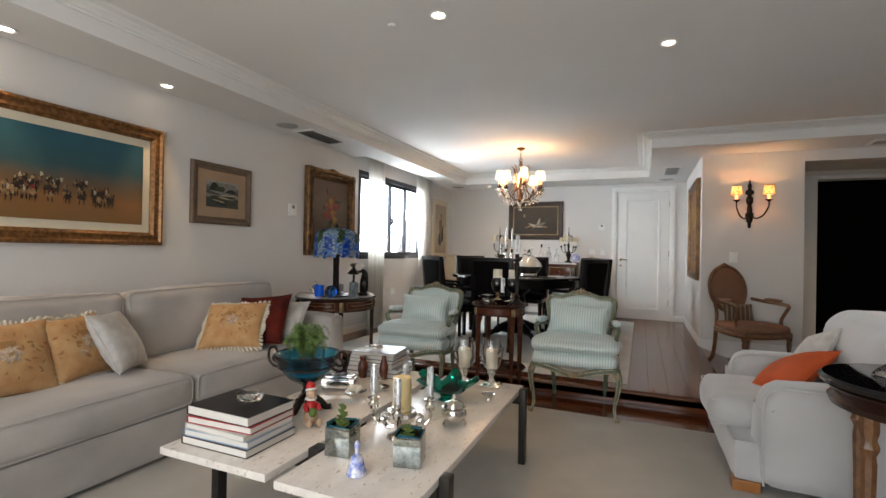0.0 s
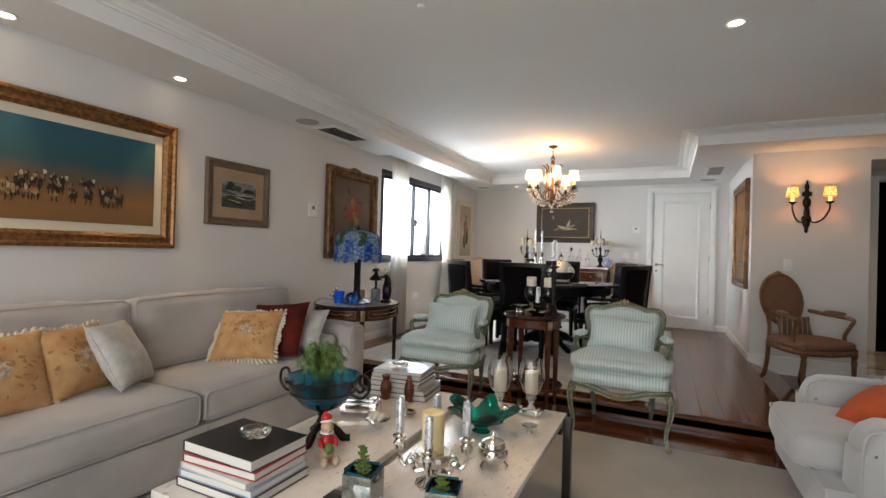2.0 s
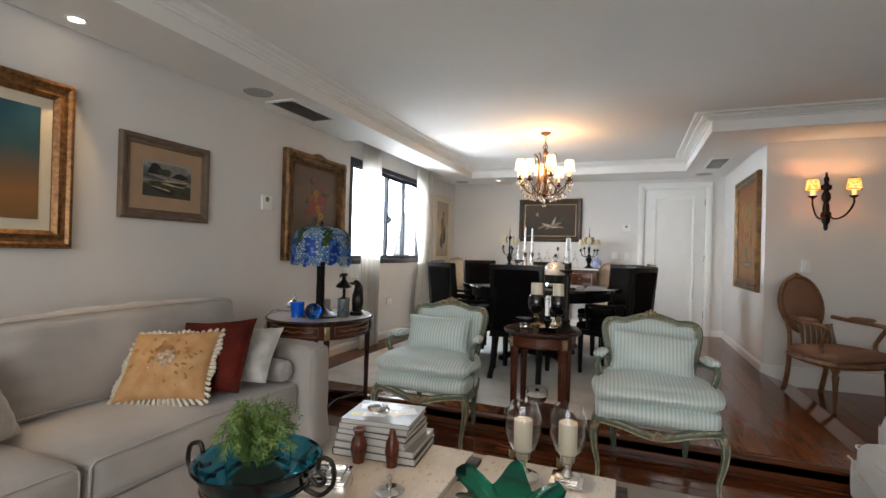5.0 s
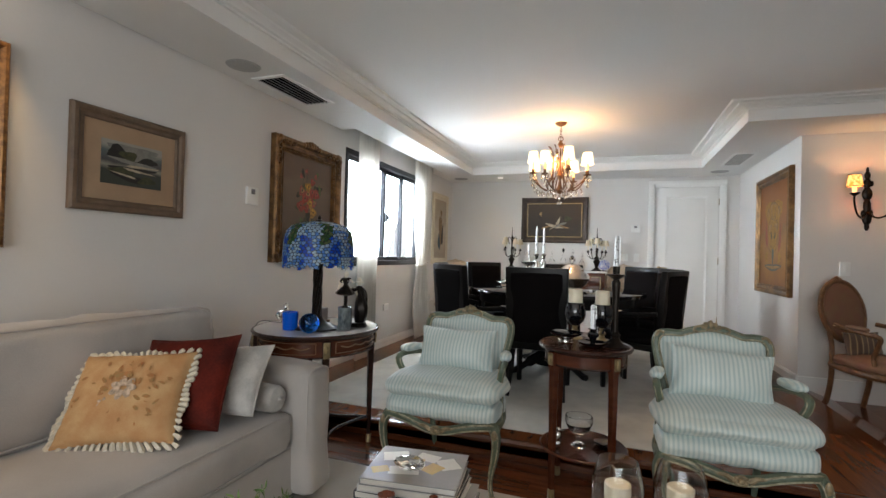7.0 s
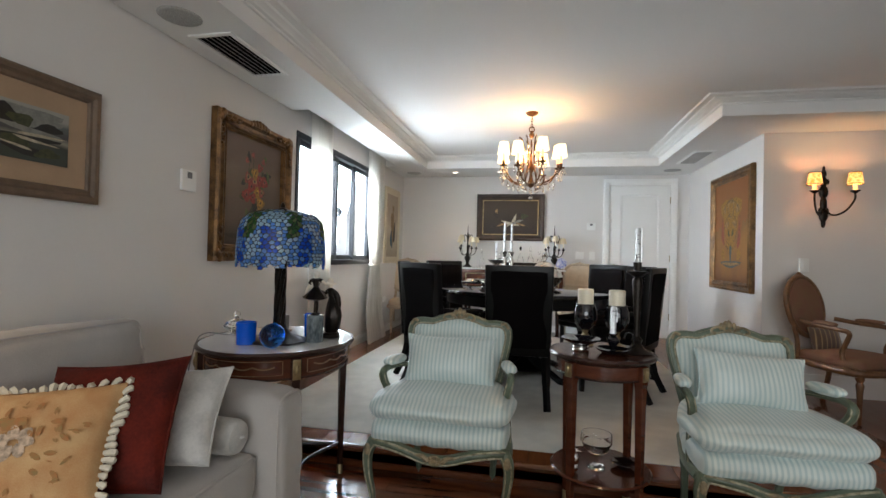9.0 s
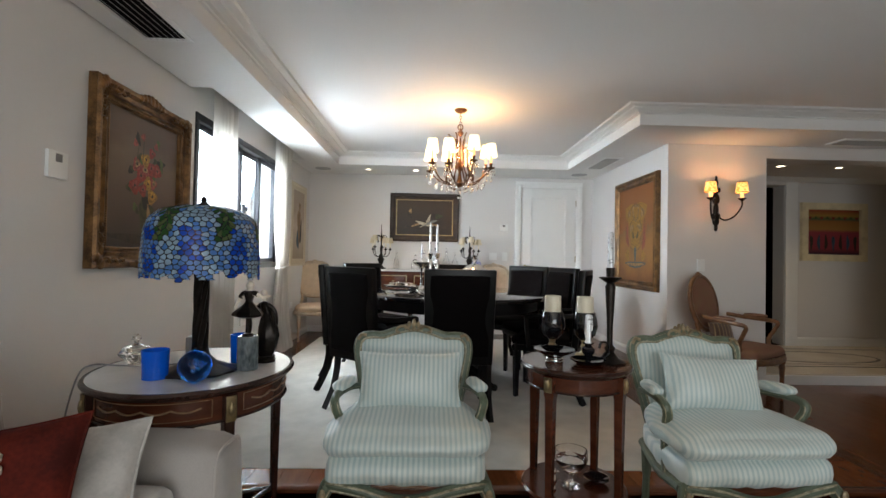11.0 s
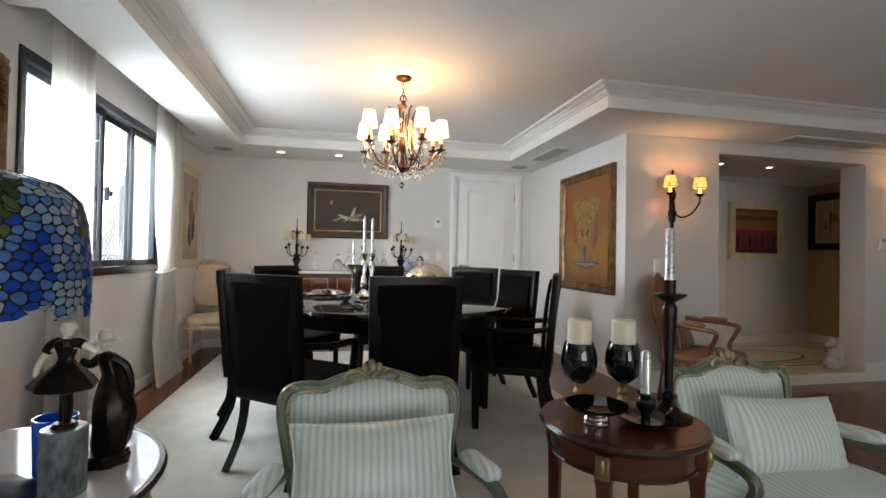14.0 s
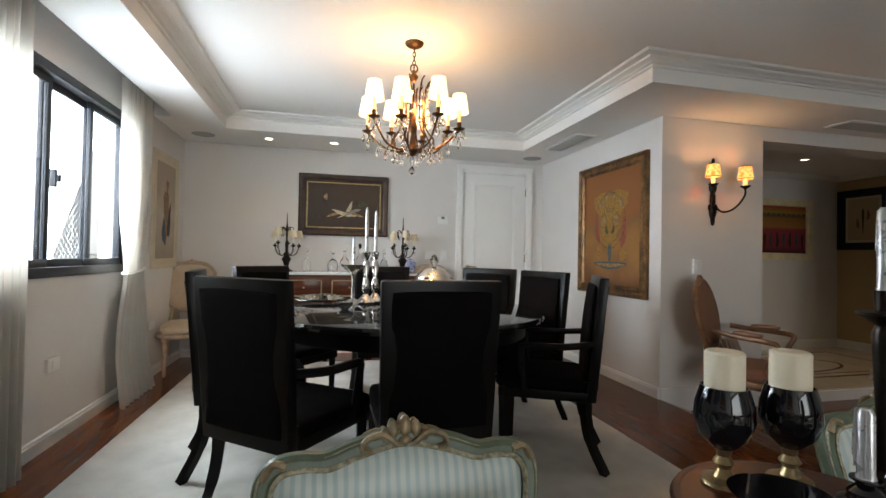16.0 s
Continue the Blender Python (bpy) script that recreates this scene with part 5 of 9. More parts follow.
for k in range(8):
    a = 2 * math.pi * (k + 0.5) / 8
    rr = 0.285 if k % 2 else 0.265
    dz = 0.0 if k % 2 else 0.035
    c, s = math.cos(a), math.sin(a)
    P = lambda r, z: (r * c, r * s, z)
    bm = bm_new()
    tube(bm, curve([P(0.02, -0.655), P(0.10, -0.665), P(0.19, -0.63), P(rr, -0.545 + dz)], 5), 0.007, 6)
    tube(bm, curve([P(0.12, -0.66), P(0.13, -0.60), P(0.10, -0.56), P(0.075, -0.50), P(0.07, -0.35), P(0.09, -0.26), P(0.12, -0.235)], 4), 0.006, 6)
    part("arm", bm, M_CHBRONZE, ch)
    part("bobeche", lathe(bm_new(), [(0.008, -0.55), (0.030, -0.541), (0.036, -0.533), (0.012, -0.530), (0.014, -0.50), (0.010, -0.495)], 14, (rr * c, rr * s, dz)), M_CHBRONZE, ch)
    # sleeves emit a warm glow in place of bulb light falling on them
    part("candle_sleeve", lathe(bm_new(), [(0.010, -0.495), (0.010, -0.41), (0, -0.409)], 12, (rr * c, rr * s, dz)), glow("sleeve_bulb_glow", (1.0, 0.62, 0.25), 0.9) if k == 0 else bpy.data.materials["sleeve_bulb_glow"], ch)
    part("shade", lathe(bm_new(), [(0.055, -0.440), (0.056, -0.438), (0.040, -0.328), (0.038, -0.328), (0.053, -0.438)], 24, (rr * c, rr * s, dz)), M_SHADE, ch, "glowing cream pleated shade")
    bm = bm_new()
    for j in range(5):
        b = 2 * math.pi * j / 5
        crystal_drop(bm, rr * c + 0.032 * math.cos(b), rr * s + 0.032 * math.sin(b), -0.545 + dz, 0.058, 0.011)
    crystal_drop(bm, rr * c, rr * s, -0.58 + dz, 0.085, 0.015)
    for j in range(3):
        crystal_drop(bm, (0.12 + 0.05 * j) * c, (0.12 + 0.05 * j) * s, -0.665 + 0.015 * j, 0.075, 0.014)
    for j in range(5):
        crystal_drop(bm, 0.088 * c + 0.012 * (j % 2), 0.088 * s, -0.27 - 0.05 * j, 0.042, 0.011)
    part("crystal_trim", bm, M_CRYSTAL, ch, "clear cut crystal pendants", kind="stuff")
bm = bm_new()
lathe(bm, [(0, -0.81), (0.014, -0.80), (0.021, -0.785), (0.014, -0.77), (0.004, -0.76), (0.012, -0.74), (0.017, -0.72), (0.004, -0.69)], 10)
part("finial", bm, M_CRYSTAL, ch, "clear crystal finial ball")

# ---- wall sconce ----
sc = thing("wall_sconce", "dark bronze two-arm wall sconce with glowing amber shades", "wall sconce", (1.285, YS, 1.5))
bm = bm_new()
for (x, z, rx, rz) in [(0, 0.03, 0.018, 0.04), (0, 0.10, 0.035, 0.06), (0, 0.20, 0.028, 0.08), (0, 0.31, 0.038, 0.06), (0, 0.40, 0.028, 0.05), (0, 0.47, 0.022, 0.04), (0, 0.515, 0.010, 0.03), (-0.03, 0.40, 0.015, 0.025), (0.03, 0.40, 0.015, 0.025), (-0.028, 0.14, 0.015, 0.03), (0.028, 0.14, 0.015, 0.03)]:
    for v in bmesh.ops.create_uvsphere(bm, u_segments=10, v_segments=8, radius=1)["verts"]:
        v.co = Vector((x + v.co.x * rx, -0.012 + v.co.y * 0.016, z + v.co.z * rz))
part("backplate", bm, M_BRONZE, sc)
for s in (-1, 1):
    bm = bm_new()
    tube(bm, curve([(0, -0.02, 0.16), (s * 0.05, -0.06, 0.10), (s * 0.11, -0.12, 0.13), (s * 0.150, -0.17, 0.22), (s * 0.152, -0.175, 0.29)], 5), 0.008, 6)
    part("arm", bm, M_BRONZE, sc)
    part("bobeche", lathe(bm_new(), [(0.008, 0.275), (0.034, 0.295), (0.038, 0.302), (0.012, 0.304)], 16, (s * 0.152, -0.175, 0)), M_BRONZE, sc)
    # same emissive sleeve, glowing for the bulb light on it
    part("candle_sleeve", lathe(bm_new(), [(0.015, 0.304), (0.015, 0.36), (0.0, 0.362)], 12, (s * 0.152, -0.175, 0)), bpy.data.materials["sleeve_bulb_glow"], sc)
    part("shade", lathe(bm_new(), [(0.056, 0.355), (0.057, 0.357), (0.043, 0.455), (0.041, 0.455), (0.054, 0.357)], 24, (s * 0.152, -0.175, 0)), M_SHADE_AMBER, sc, "glowing amber mottled shade")
    bm = bm_new()
    for r, z in ((0.057, 0.356), (0.043, 0.455)):
        tube(bm, [(s * 0.152 + r * math.cos(q * math.pi / 12), -0.175 + r * math.sin(q * math.pi / 12), z) for q in range(24)], 0.003, 5, close=True)
    part("shade_trim", bm, M_DARKFRAME, sc)


# ---- side tables ----
def oval_table(name, label, x, y, rx, ry, h, top, shelf):
    t = thing(name, label, "side table", (x, y, 0.0))
    q = ry / rx
    part("tabletop", lathe(bm_new(), [(0, h - 0.02), (rx - 0.012, h - 0.02), (rx, h - 0.015), (rx, h - 0.004), (rx - 0.006, h), (rx - 0.02, h - 0.001), (0, h - 0.001)], 56, scale=(1, q)), top, t)
    bm = bm_new()
    tube(bm, [((rx + 0.001) * math.cos(a), (ry + 0.001) * math.sin(a), h - 0.010) for a in [2 * math.pi * k / 56 for k in range(56)]], 0.011, 6, close=True)
    part("top_rim", bm, M_MAHOG_DARK, t)
    deep = 0.088 if shelf else 0.115
    part("apron", lathe(bm_new(), [(rx - 0.045, h - deep), (rx - 0.022, h - deep), (rx - 0.022, h - 0.021), (rx - 0.045, h - 0.021)], 56, scale=(1, q)), M_MAHOG, t)
    bm = bm_new()
    for z in (h - deep - 0.001, h - 0.028):
        tube(bm, [((rx - 0.02) * math.cos(a), q * (rx - 0.02) * math.sin(a), z) for a in [2 * math.pi * k / 56 for k in range(56)]], 0.005, 5, close=True)
    part("apron_bead", bm, M_MAHOG_DARK, t)
    for k in range(4):
        a = radians(45 + 90 * k)
        c, s = math.cos(a) * (rx - 0.025), math.sin(a) * (ry - 0.025)
        z0 = 0.0 if y + s < 3.31 else ZU + 0.002
        bm = bm_new()
        lathe(bm, [(0.013, z0), (0.017, z0 + 0.02), (0.016, z0 + 0.05), (0.025, h - 0.12), (0.030, h - 0.10), (0.030, h - 0.03)], 4, (c, s, 0))
        bmesh.ops.bevel(bm, geom=bm.edges[:], offset=0.0025, segments=1, affect="EDGES")
        leg_ = part("leg", bm, M_MAHOG_DARK if top is M_WHITE_MARBLE else M_MAHOG, t)
        turn_ = math.atan2(s, c)
        bm = bm_new()
        box(bm, -0.003, 0.003, -0.017, 0.017, -deep / 2 + 0.014, deep / 2 - 0.016, 0.002)
        tf(pose(c * (1 + 0.027 / rx), s * (1 + 0.027 / ry), h - 0.018 - deep / 2, 0, 0, math.degrees(turn_)), bm.verts)
        part("mount_plate", bm, M_BRASS, leg_)
        bm = bm_new()
        for v in bmesh.ops.create_uvsphere(bm, u_segments=10, v_segments=8, radius=1)["verts"]:
            v.co = Vector((c * (1 + 0.030 / rx) + v.co.x * 0.009, s * (1 + 0.030 / ry) + v.co.y * 0.009, h - 0.018 - deep / 2 + v.co.z * 0.024))
        part("mount", bm, M_BRASS, t, "small oval gilt brass mount")
        part("foot_cap", lathe(bm_new(), [(0.013, z0), (0.0175, z0 + 0.004), (0.0165, z0 + 0.045), (0.015, z0 + 0.05)], 8, (c, s, 0)), M_BRASS, t)
    if shelf:
        part("shelf", lathe(bm_new(), [(0, shelf - 0.015), (rx - 0.01, shelf - 0.015), (rx - 0.003, shelf - 0.007), (rx - 0.01, shelf), (0, shelf)], 48, scale=(1, q)), M_MAHOG, t)
    else:
        bm = bm_new()
        pts = [(0.62 * rx, 0.62 * ry), (-0.62 * rx, 0.62 * ry), (-0.62 * rx, -0.62 * ry), (0.62 * rx, -0.62 * ry)]
        for i in range(4):
            a, b = Vector((*pts[i], 0.16)), Vector((*pts[(i + 1) % 4], 0.16))
            tube(bm, curve([a, (a + b) * 0.5 * 0.72 + Vector((0, 0, 0.16 * 0.28)), b]), 0.010, 6)
        part("stretcher", bm, M_MAHOG_DARK, t)
        for k in range(4):
            bm = bm_new()
            pts = []
            for i in range(25):
                a = math.pi / 4 + math.pi / 2 * (k + 0.16 + 0.68 * i / 24)
                pts.append(((rx - 0.0205) * math.cos(a), (ry - 0.0205) * math.sin(a), h - 0.062 - 0.010 * abs(math.sin(i * math.pi / 6))))
            tube(bm, pts, 0.0032, 5)
            rim_ = []
            for z_, order in ((h - 0.098, range(25)), (h - 0.040, range(24, -1, -1))):
                rim_ += [((rx - 0.0215) * math.cos(math.pi / 4 + math.pi / 2 * (k + 0.10 + 0.80 * i / 24)), (ry - 0.0215) * math.sin(math.pi / 4 + math.pi / 2 * (k + 0.10 + 0.80 * i / 24)), z_) for i in order]
            tube(bm, rim_, 0.0016, 4, close=True)
            part("garland", bm, M_INLAY, t, "pale inlaid garland and border")
    return t


LT, ST = 0.740, 0.752
oval_table("oval_side_table", "oval mahogany side table with marble top beside the sofa", -2.42, 2.97, 0.345, 0.375, LT, M_WHITE_MARBLE, None)
oval_table("round_side_table", "round mahogany side table with a lower shelf between armchairs", -0.900, 3.100, 0.220, 0.220, ST, M_MAHOG, 0.24)

dt = thing("carved_side_table", "dark carved side table with fluted legs and black marble top", "side table", (1.20, 1.76, 0.0))
part("tabletop", lathe(bm_new(), [(0, 0.655), (0.32, 0.655), (0.345, 0.665), (0.35, 0.68), (0.335, 0.692), (0, 0.692)], 48), M_BLACK_TOP, dt)
part("apron", lathe(bm_new(), [(0.28, 0.575), (0.31, 0.575), (0.32, 0.60), (0.30, 0.62), (0.325, 0.65), (0.28, 0.654)], 48), M_MAHOG_DARK, dt)
for k in range(4):
    a = radians(30 + 90 * k)
    part("leg", lathe(bm_new(), [(0.014, 0.0), (0.022, 0.03), (0.017, 0.06), (0.024, 0.40), (0.020, 0.43), (0.032, 0.46), (0.022, 0.49), (0.030, 0.52), (0.030, 0.60)], 16, (0.28 * math.cos(a), 0.28 * math.sin(a), 0), wob=lambda q, z: 1 + 0.07 * math.cos(8 * q)), M_BROWN_WOOD, dt)
gl = thing("crystal_sculpture", "clear and grey cast glass sculpture on the dark side table", "sculpture", (1.12, 1.80, 0.693))
bm = bm_new()
lathe(bm, [(0, 0), (0.07, 0.002), (0.06, 0.03), (0.03, 0.06), (0.05, 0.10), (0.055, 0.14), (0.03, 0.18), (0, 0.19)], 14, wob=lambda a, z: 1 + 0.3 * math.sin(3 * a + z * 20))
part("body", bm, M_GLASS, gl)
part("dish", lathe(bm_new(), [(0.09, 0.0), (0.15, 0.03), (0.155, 0.035), (0.09, 0.012), (0, 0.010)], 24, (0.15, -0.10, 0)), M_GLASS, gl)


# ---- coffee table ----
ct = thing("coffee_table", "low travertine coffee table, two slabs on a dark steel frame", "coffee table", (-0.97, 1.30, 0))
C0 = (1.0, -1.31, 0)
H0 = 0.405
part("tabletop", box(bm_new(), -0.955, -0.475, 0.585, 2.035, H0 - 0.028, H0, 0.003), M_TRAV, ct, "pale pinkish travertine slab", loc=C0)
part("tabletop", box(bm_new(), -1.525, -1.010, 0.605, 2.035, H0 - 0.028, H0, 0.003), M_TRAV, ct, "pale pinkish travertine slab", loc=C0)
for y in (0.85, 1.95):
    bm = bm_new()
    box(bm, -1.52, -0.48, y - 0.022, y + 0.022, H0 - 0.075, H0 - 0.0285, 0.002)
    part("crossbar", bm, M_STEEL, ct, loc=C0)
    for x in (-1.49, -0.455):
        part("leg", box(bm_new(), x - 0.018, x + 0.018, y - 0.024, y + 0.024, 0.003, H0 + (0.006 if x > -1 else -0.076), 0.002), M_STEEL, ct, loc=C0)
    part("clasp", box(bm_new(), -1.006, -0.959, y - 0.03, y + 0.03, H0 - 0.075, H0 + 0.008, 0.002), M_STEEL, ct, loc=C0)


# ---- table lamp ----
tl = thing("table_lamp", "bronze table lamp with blue and green leaded glass wisteria shade", "table lamp", (-2.375, 2.893, LT))
part("base", lathe(bm_new(), [(0, 0.0), (0.125, 0.0), (0.13, 0.008), (0.10, 0.018), (0.06, 0.035), (0.035, 0.06), (0.026, 0.09)], 36, wob=lambda a, z: 1 + 0.05 * math.cos(9 * a) * (z < 0.03)), M_BRONZE, tl)
bm = bm_new()
for k in range(6):
    pts = []
    for j in range(19):
        z = 0.07 + 0.34 * j / 18
        a = 2 * math.pi * k / 6 + z * 9
        r = 0.021 - 0.003 * math.sin(math.pi * j / 18)
        pts.append((r * math.cos(a), r * math.sin(a), z))
    tube(bm, pts, 0.010, 6)
part("stem", bm, M_BRONZE, tl, "twisted dark bronze stem")
lead = mat("lead_came", (0.03, 0.032, 0.03), 0.45, 0.6)


def art_glass(name, color):
    """Opalescent glass: lit from both sides, glossy outside."""
    m = mat(name, color, 0.12, scale=30, var=0.25, spec=0.6)
    nt = m.node_tree
    b = nt.nodes["Principled BSDF"]
    tr, ms = nt.nodes.new("ShaderNodeBsdfTranslucent"), nt.nodes.new("ShaderNodeMixShader")
    tr.inputs[0].default_value = (*[min(1, c * 1.5) for c in color], 1)
    ms.inputs[0].default_value = 0.55
    nt.links.new(b.outputs[0], ms.inputs[1])
    nt.links.new(tr.outputs[0], ms.inputs[2])
    nt.links.new(ms.outputs[0], nt.nodes["Material Output"].inputs[0])
    return m


G = [art_glass("glass_pale_blue", (0.50, 0.68, 0.90)), art_glass("glass_sky", (0.16, 0.38, 0.86)), art_glass("glass_cobalt", (0.02, 0.12, 0.66)), art_glass("glass_green", (0.06, 0.16, 0.05)), art_glass("glass_olive", (0.17, 0.24, 0.09))]


def shade_at(s, a):
    """Surface of the shade: s from the crown (0) to the hem (1)."""
    k = [(0.0, 0.02, 0.615), (0.12, 0.08, 0.610), (0.26, 0.145, 0.592), (0.38, 0.178, 0.562), (0.50, 0.191, 0.520), (0.75, 0.198, 0.435), (1.0, 0.199, 0.350)]
    for (s0, r0, z0), (s1, r1, z1) in zip(k, k[1:]):
        if s <= s1 or s1 == 1.0:
            q = (s - s0) / (s1 - s0)
            r, z = r0 + (r1 - r0) * q, z0 + (z1 - z0) * q
            break
    return Vector((r * math.cos(a), r * math.sin(a), z)), r


shade = part("shade", lathe(bm_new(), [(0.018, 0.6135), (0.030, 0.6155), (0.040, 0.6125), (0.030, 0.611), (0.018, 0.6135)], 24), lead, tl, "domed leaded glass shade")


def hem(a):
    """Lower edge of the shade: hanging flower clusters of uneven length."""
    return 0.895 + 0.115 * abs(math.sin(a * 7.5)) ** 0.7 + 0.020 * math.sin(a * 4 + 1)


def leaded_cells():
    """Cells of the leaded glass: seeds in bent rows, each cut by the middle lines towards its neighbours."""
    rnd = random.Random(7)
    seeds, s = [], 0.075
    while s < 1.03:
        r = shade_at(s, 0)[1]
        step = 0.026 if s < 0.35 else 0.023
        n = max(9, int(2 * math.pi * r / step))
        off = rnd.random()
        for i in range(n):
            seeds.append((s + rnd.uniform(-0.016, 0.016), 2 * math.pi * (i + off + rnd.uniform(-0.26, 0.26)) / n))
        s += 0.047
    height = 0.36
    cells = []
    for i, (si, ai) in enumerate(seeds):
        r = shade_at(si, 0)[1]
        near = []
        for k, (sk, ak) in enumerate(seeds):
            if k == i or abs(sk - si) > 0.15:
                continue
            da = (ak - ai + math.pi) % (2 * math.pi) - math.pi
            x, y = da * r, (sk - si) * height
            if x * x + y * y < 0.004:
                near.append((x, y))
        poly = [(-0.03, -0.024), (0.03, -0.024), (0.03, 0.024), (-0.03, 0.024)]
        for x, y in near:
            d = (x * x + y * y) / 2
            cut = []
            for (px, py), (qx, qy) in zip(poly, poly[1:] + poly[:1]):
                fp, fq = px * x + py * y - d, qx * x + qy * y - d
                if fp <= 0:
                    cut.append((px, py))
                if fp * fq < 0:
                    t = fp / (fp - fq)
                    cut.append((px + (qx - px) * t, py + (qy - py) * t))
            poly = cut
            if len(poly) < 3:
                break
        if len(poly) < 3:
            continue
        cells.append((si, ai, [(si + y / height, ai + x / r) for x, y in poly]))
    return cells


def cluster_tone(s, a, rnd):
    """Which glass: leaves droop over pale blossom above, deep and pale blue bunches hang below."""
    bunch = math.sin(a * 8 + 0.7 * math.sin(s * 6))
    leafy = abs(((a * 6 / (2 * math.pi) + 0.5 * s) % 1) - 0.5)
    if s < 0.60 and leafy < 0.13 * (1 if s > 0.2 else 0.6):
        return 3 if rnd.random() < 0.5 else 4
    if s < 0.46:
        return 0 if rnd.random() < 0.72 else 1
    if bunch > 0.15:
        return 2 if rnd.random() < 0.62 else 1
    return 0 if rnd.random() < 0.55 else 1


rnd = random.Random(9)
tile_bms, lead_bm = [bm_new() for _ in G], bm_new()


def on_shade(s, a, out):
    p, _ = shade_at(min(1.10, max(0.0, s)), a)
    flat = Vector((p.x, p.y, 0)).normalized()
    o = flat if s > 0.42 else (flat * max(0.15, s * 2.2) + Vector((0, 0, 1 - s * 2.2))).normalized()
    return p + o * out


for si, ai, poly in leaded_cells():
    if max(q[0] for q in poly) > 1.2:
        continue
    low = hem(ai)
    poly = [(min(q[0], low), q[1]) for q in poly]
    cs, ca = sum(q[0] for q in poly) / len(poly), sum(q[1] for q in poly) / len(poly)
    if max(q[0] for q in poly) - min(q[0] for q in poly) < 0.012:
        continue
    # rounded petal inside the cell, lead between
    smooth = []
    for (s0, a0), (s1, a1) in zip(poly, poly[1:] + poly[:1]):
        smooth += [(s0 * 0.75 + s1 * 0.25, a0 * 0.75 + a1 * 0.25), (s0 * 0.25 + s1 * 0.75, a0 * 0.25 + a1 * 0.75)]
    inner = [(cs + (q[0] - cs) * 0.86, ca + (q[1] - ca) * 0.90) for q in smooth]
    bm_ = tile_bms[cluster_tone(cs, ca, rnd)]
    lo = [bm_.verts.new(on_shade(q[0], q[1], -0.001)) for q in inner]
    hi = [bm_.verts.new(on_shade(q[0], q[1], 0.001)) for q in inner]
    top = bm_.verts.new(on_shade(cs, ca, 0.0026))
    for k in range(len(inner)):
        k2 = (k + 1) % len(inner)
        bm_.faces.new((hi[k], hi[k2], top))
    bm_.faces.new(lo[::-1])
    for a_, b_ in ((0.0014, 0.0018), (-0.0014, -0.0018)):
        ring0 = [lead_bm.verts.new(on_shade(q[0], q[1], a_)) for q in poly]
        m_ = [lead_bm.verts.new(on_shade(q[0], q[1], b_)) for q in inner]
        n_ = len(poly)
        for k in range(n_):
            # each cell corner joins the two rounded points either side of it
            lead_bm.faces.new((ring0[k], m_[2 * k], m_[(2 * k - 1) % (2 * n_)]))
            lead_bm.faces.new((ring0[k], ring0[(k + 1) % n_], m_[2 * k + 1], m_[2 * k]))
for m_, b_ in zip(G, tile_bms):
    part("leaded_glass", b_, m_, shade, "small leaded glass petals and leaves", kind="stuff")
part("lead_came", lead_bm, lead, shade, "dark lead lines", kind="stuff")
# drooping branches with long leaves over the blossom
for k in range(6):
    a0 = 2 * math.pi * (k + 0.2) / 6
    line = [(0.10 + 0.40 * t / 8, a0 + 0.16 * math.sin(t * 0.55 + k)) for t in range(9)]
    br = part("branch", tube(bm_new(), [on_shade(s_, a_, 0.003) for s_, a_ in line], 0.0022, 5), lead, shade)
    for t in range(2, 9):
        s_, a_ = line[t]
        for sg in (-1, 1):
            r_ = shade_at(s_ + 0.03, 0)[1]
            lng, wid = 0.034 - 0.001 * t, 0.0085
            ds, dx = 0.75, sg * (0.75 if t < 8 else 0.3)
            for rim_, m_, o_ in ((1.22, lead, 0.0030), (1.0, G[3] if (t + k + sg) % 3 else G[4], 0.0042)):
                bm = bm_new()
                pts = []
                for q in range(10):
                    b = 2 * math.pi * q / 10
                    u_, v_ = lng / 2 * (1 + math.cos(b)) - lng / 2 * (rim_ - 1), wid * math.sin(b) * (0.75 + 0.25 * math.cos(b))
                    u_, v_ = (lng / 2 + (u_ + lng / 2 * (rim_ - 1) - lng / 2) * (1 + (rim_ - 1) * 0.5)), v_ * rim_
                    L = math.hypot(ds, dx)
                    py, px = (u_ * ds - v_ * dx) / L, (u_ * dx + v_ * ds) / L
                    pts.append(bm.verts.new(on_shade(s_ + py / 0.36, a_ + px / r_, o_)))
                mid_ = bm.verts.new(sum((p.co for p in pts), Vector()) / 10 * 1.0)
                for q in range(10):
                    bm.faces.new((pts[q], pts[(q + 1) % 10], mid_))
                part("leaf", bm, m_, shade)
part("finial", lathe(bm_new(), [(0.020, 0.612), (0.022, 0.622), (0.009, 0.63), (0.012, 0.638), (0.006, 0.65), (0, 0.655)], 12), M_BRONZE, tl)


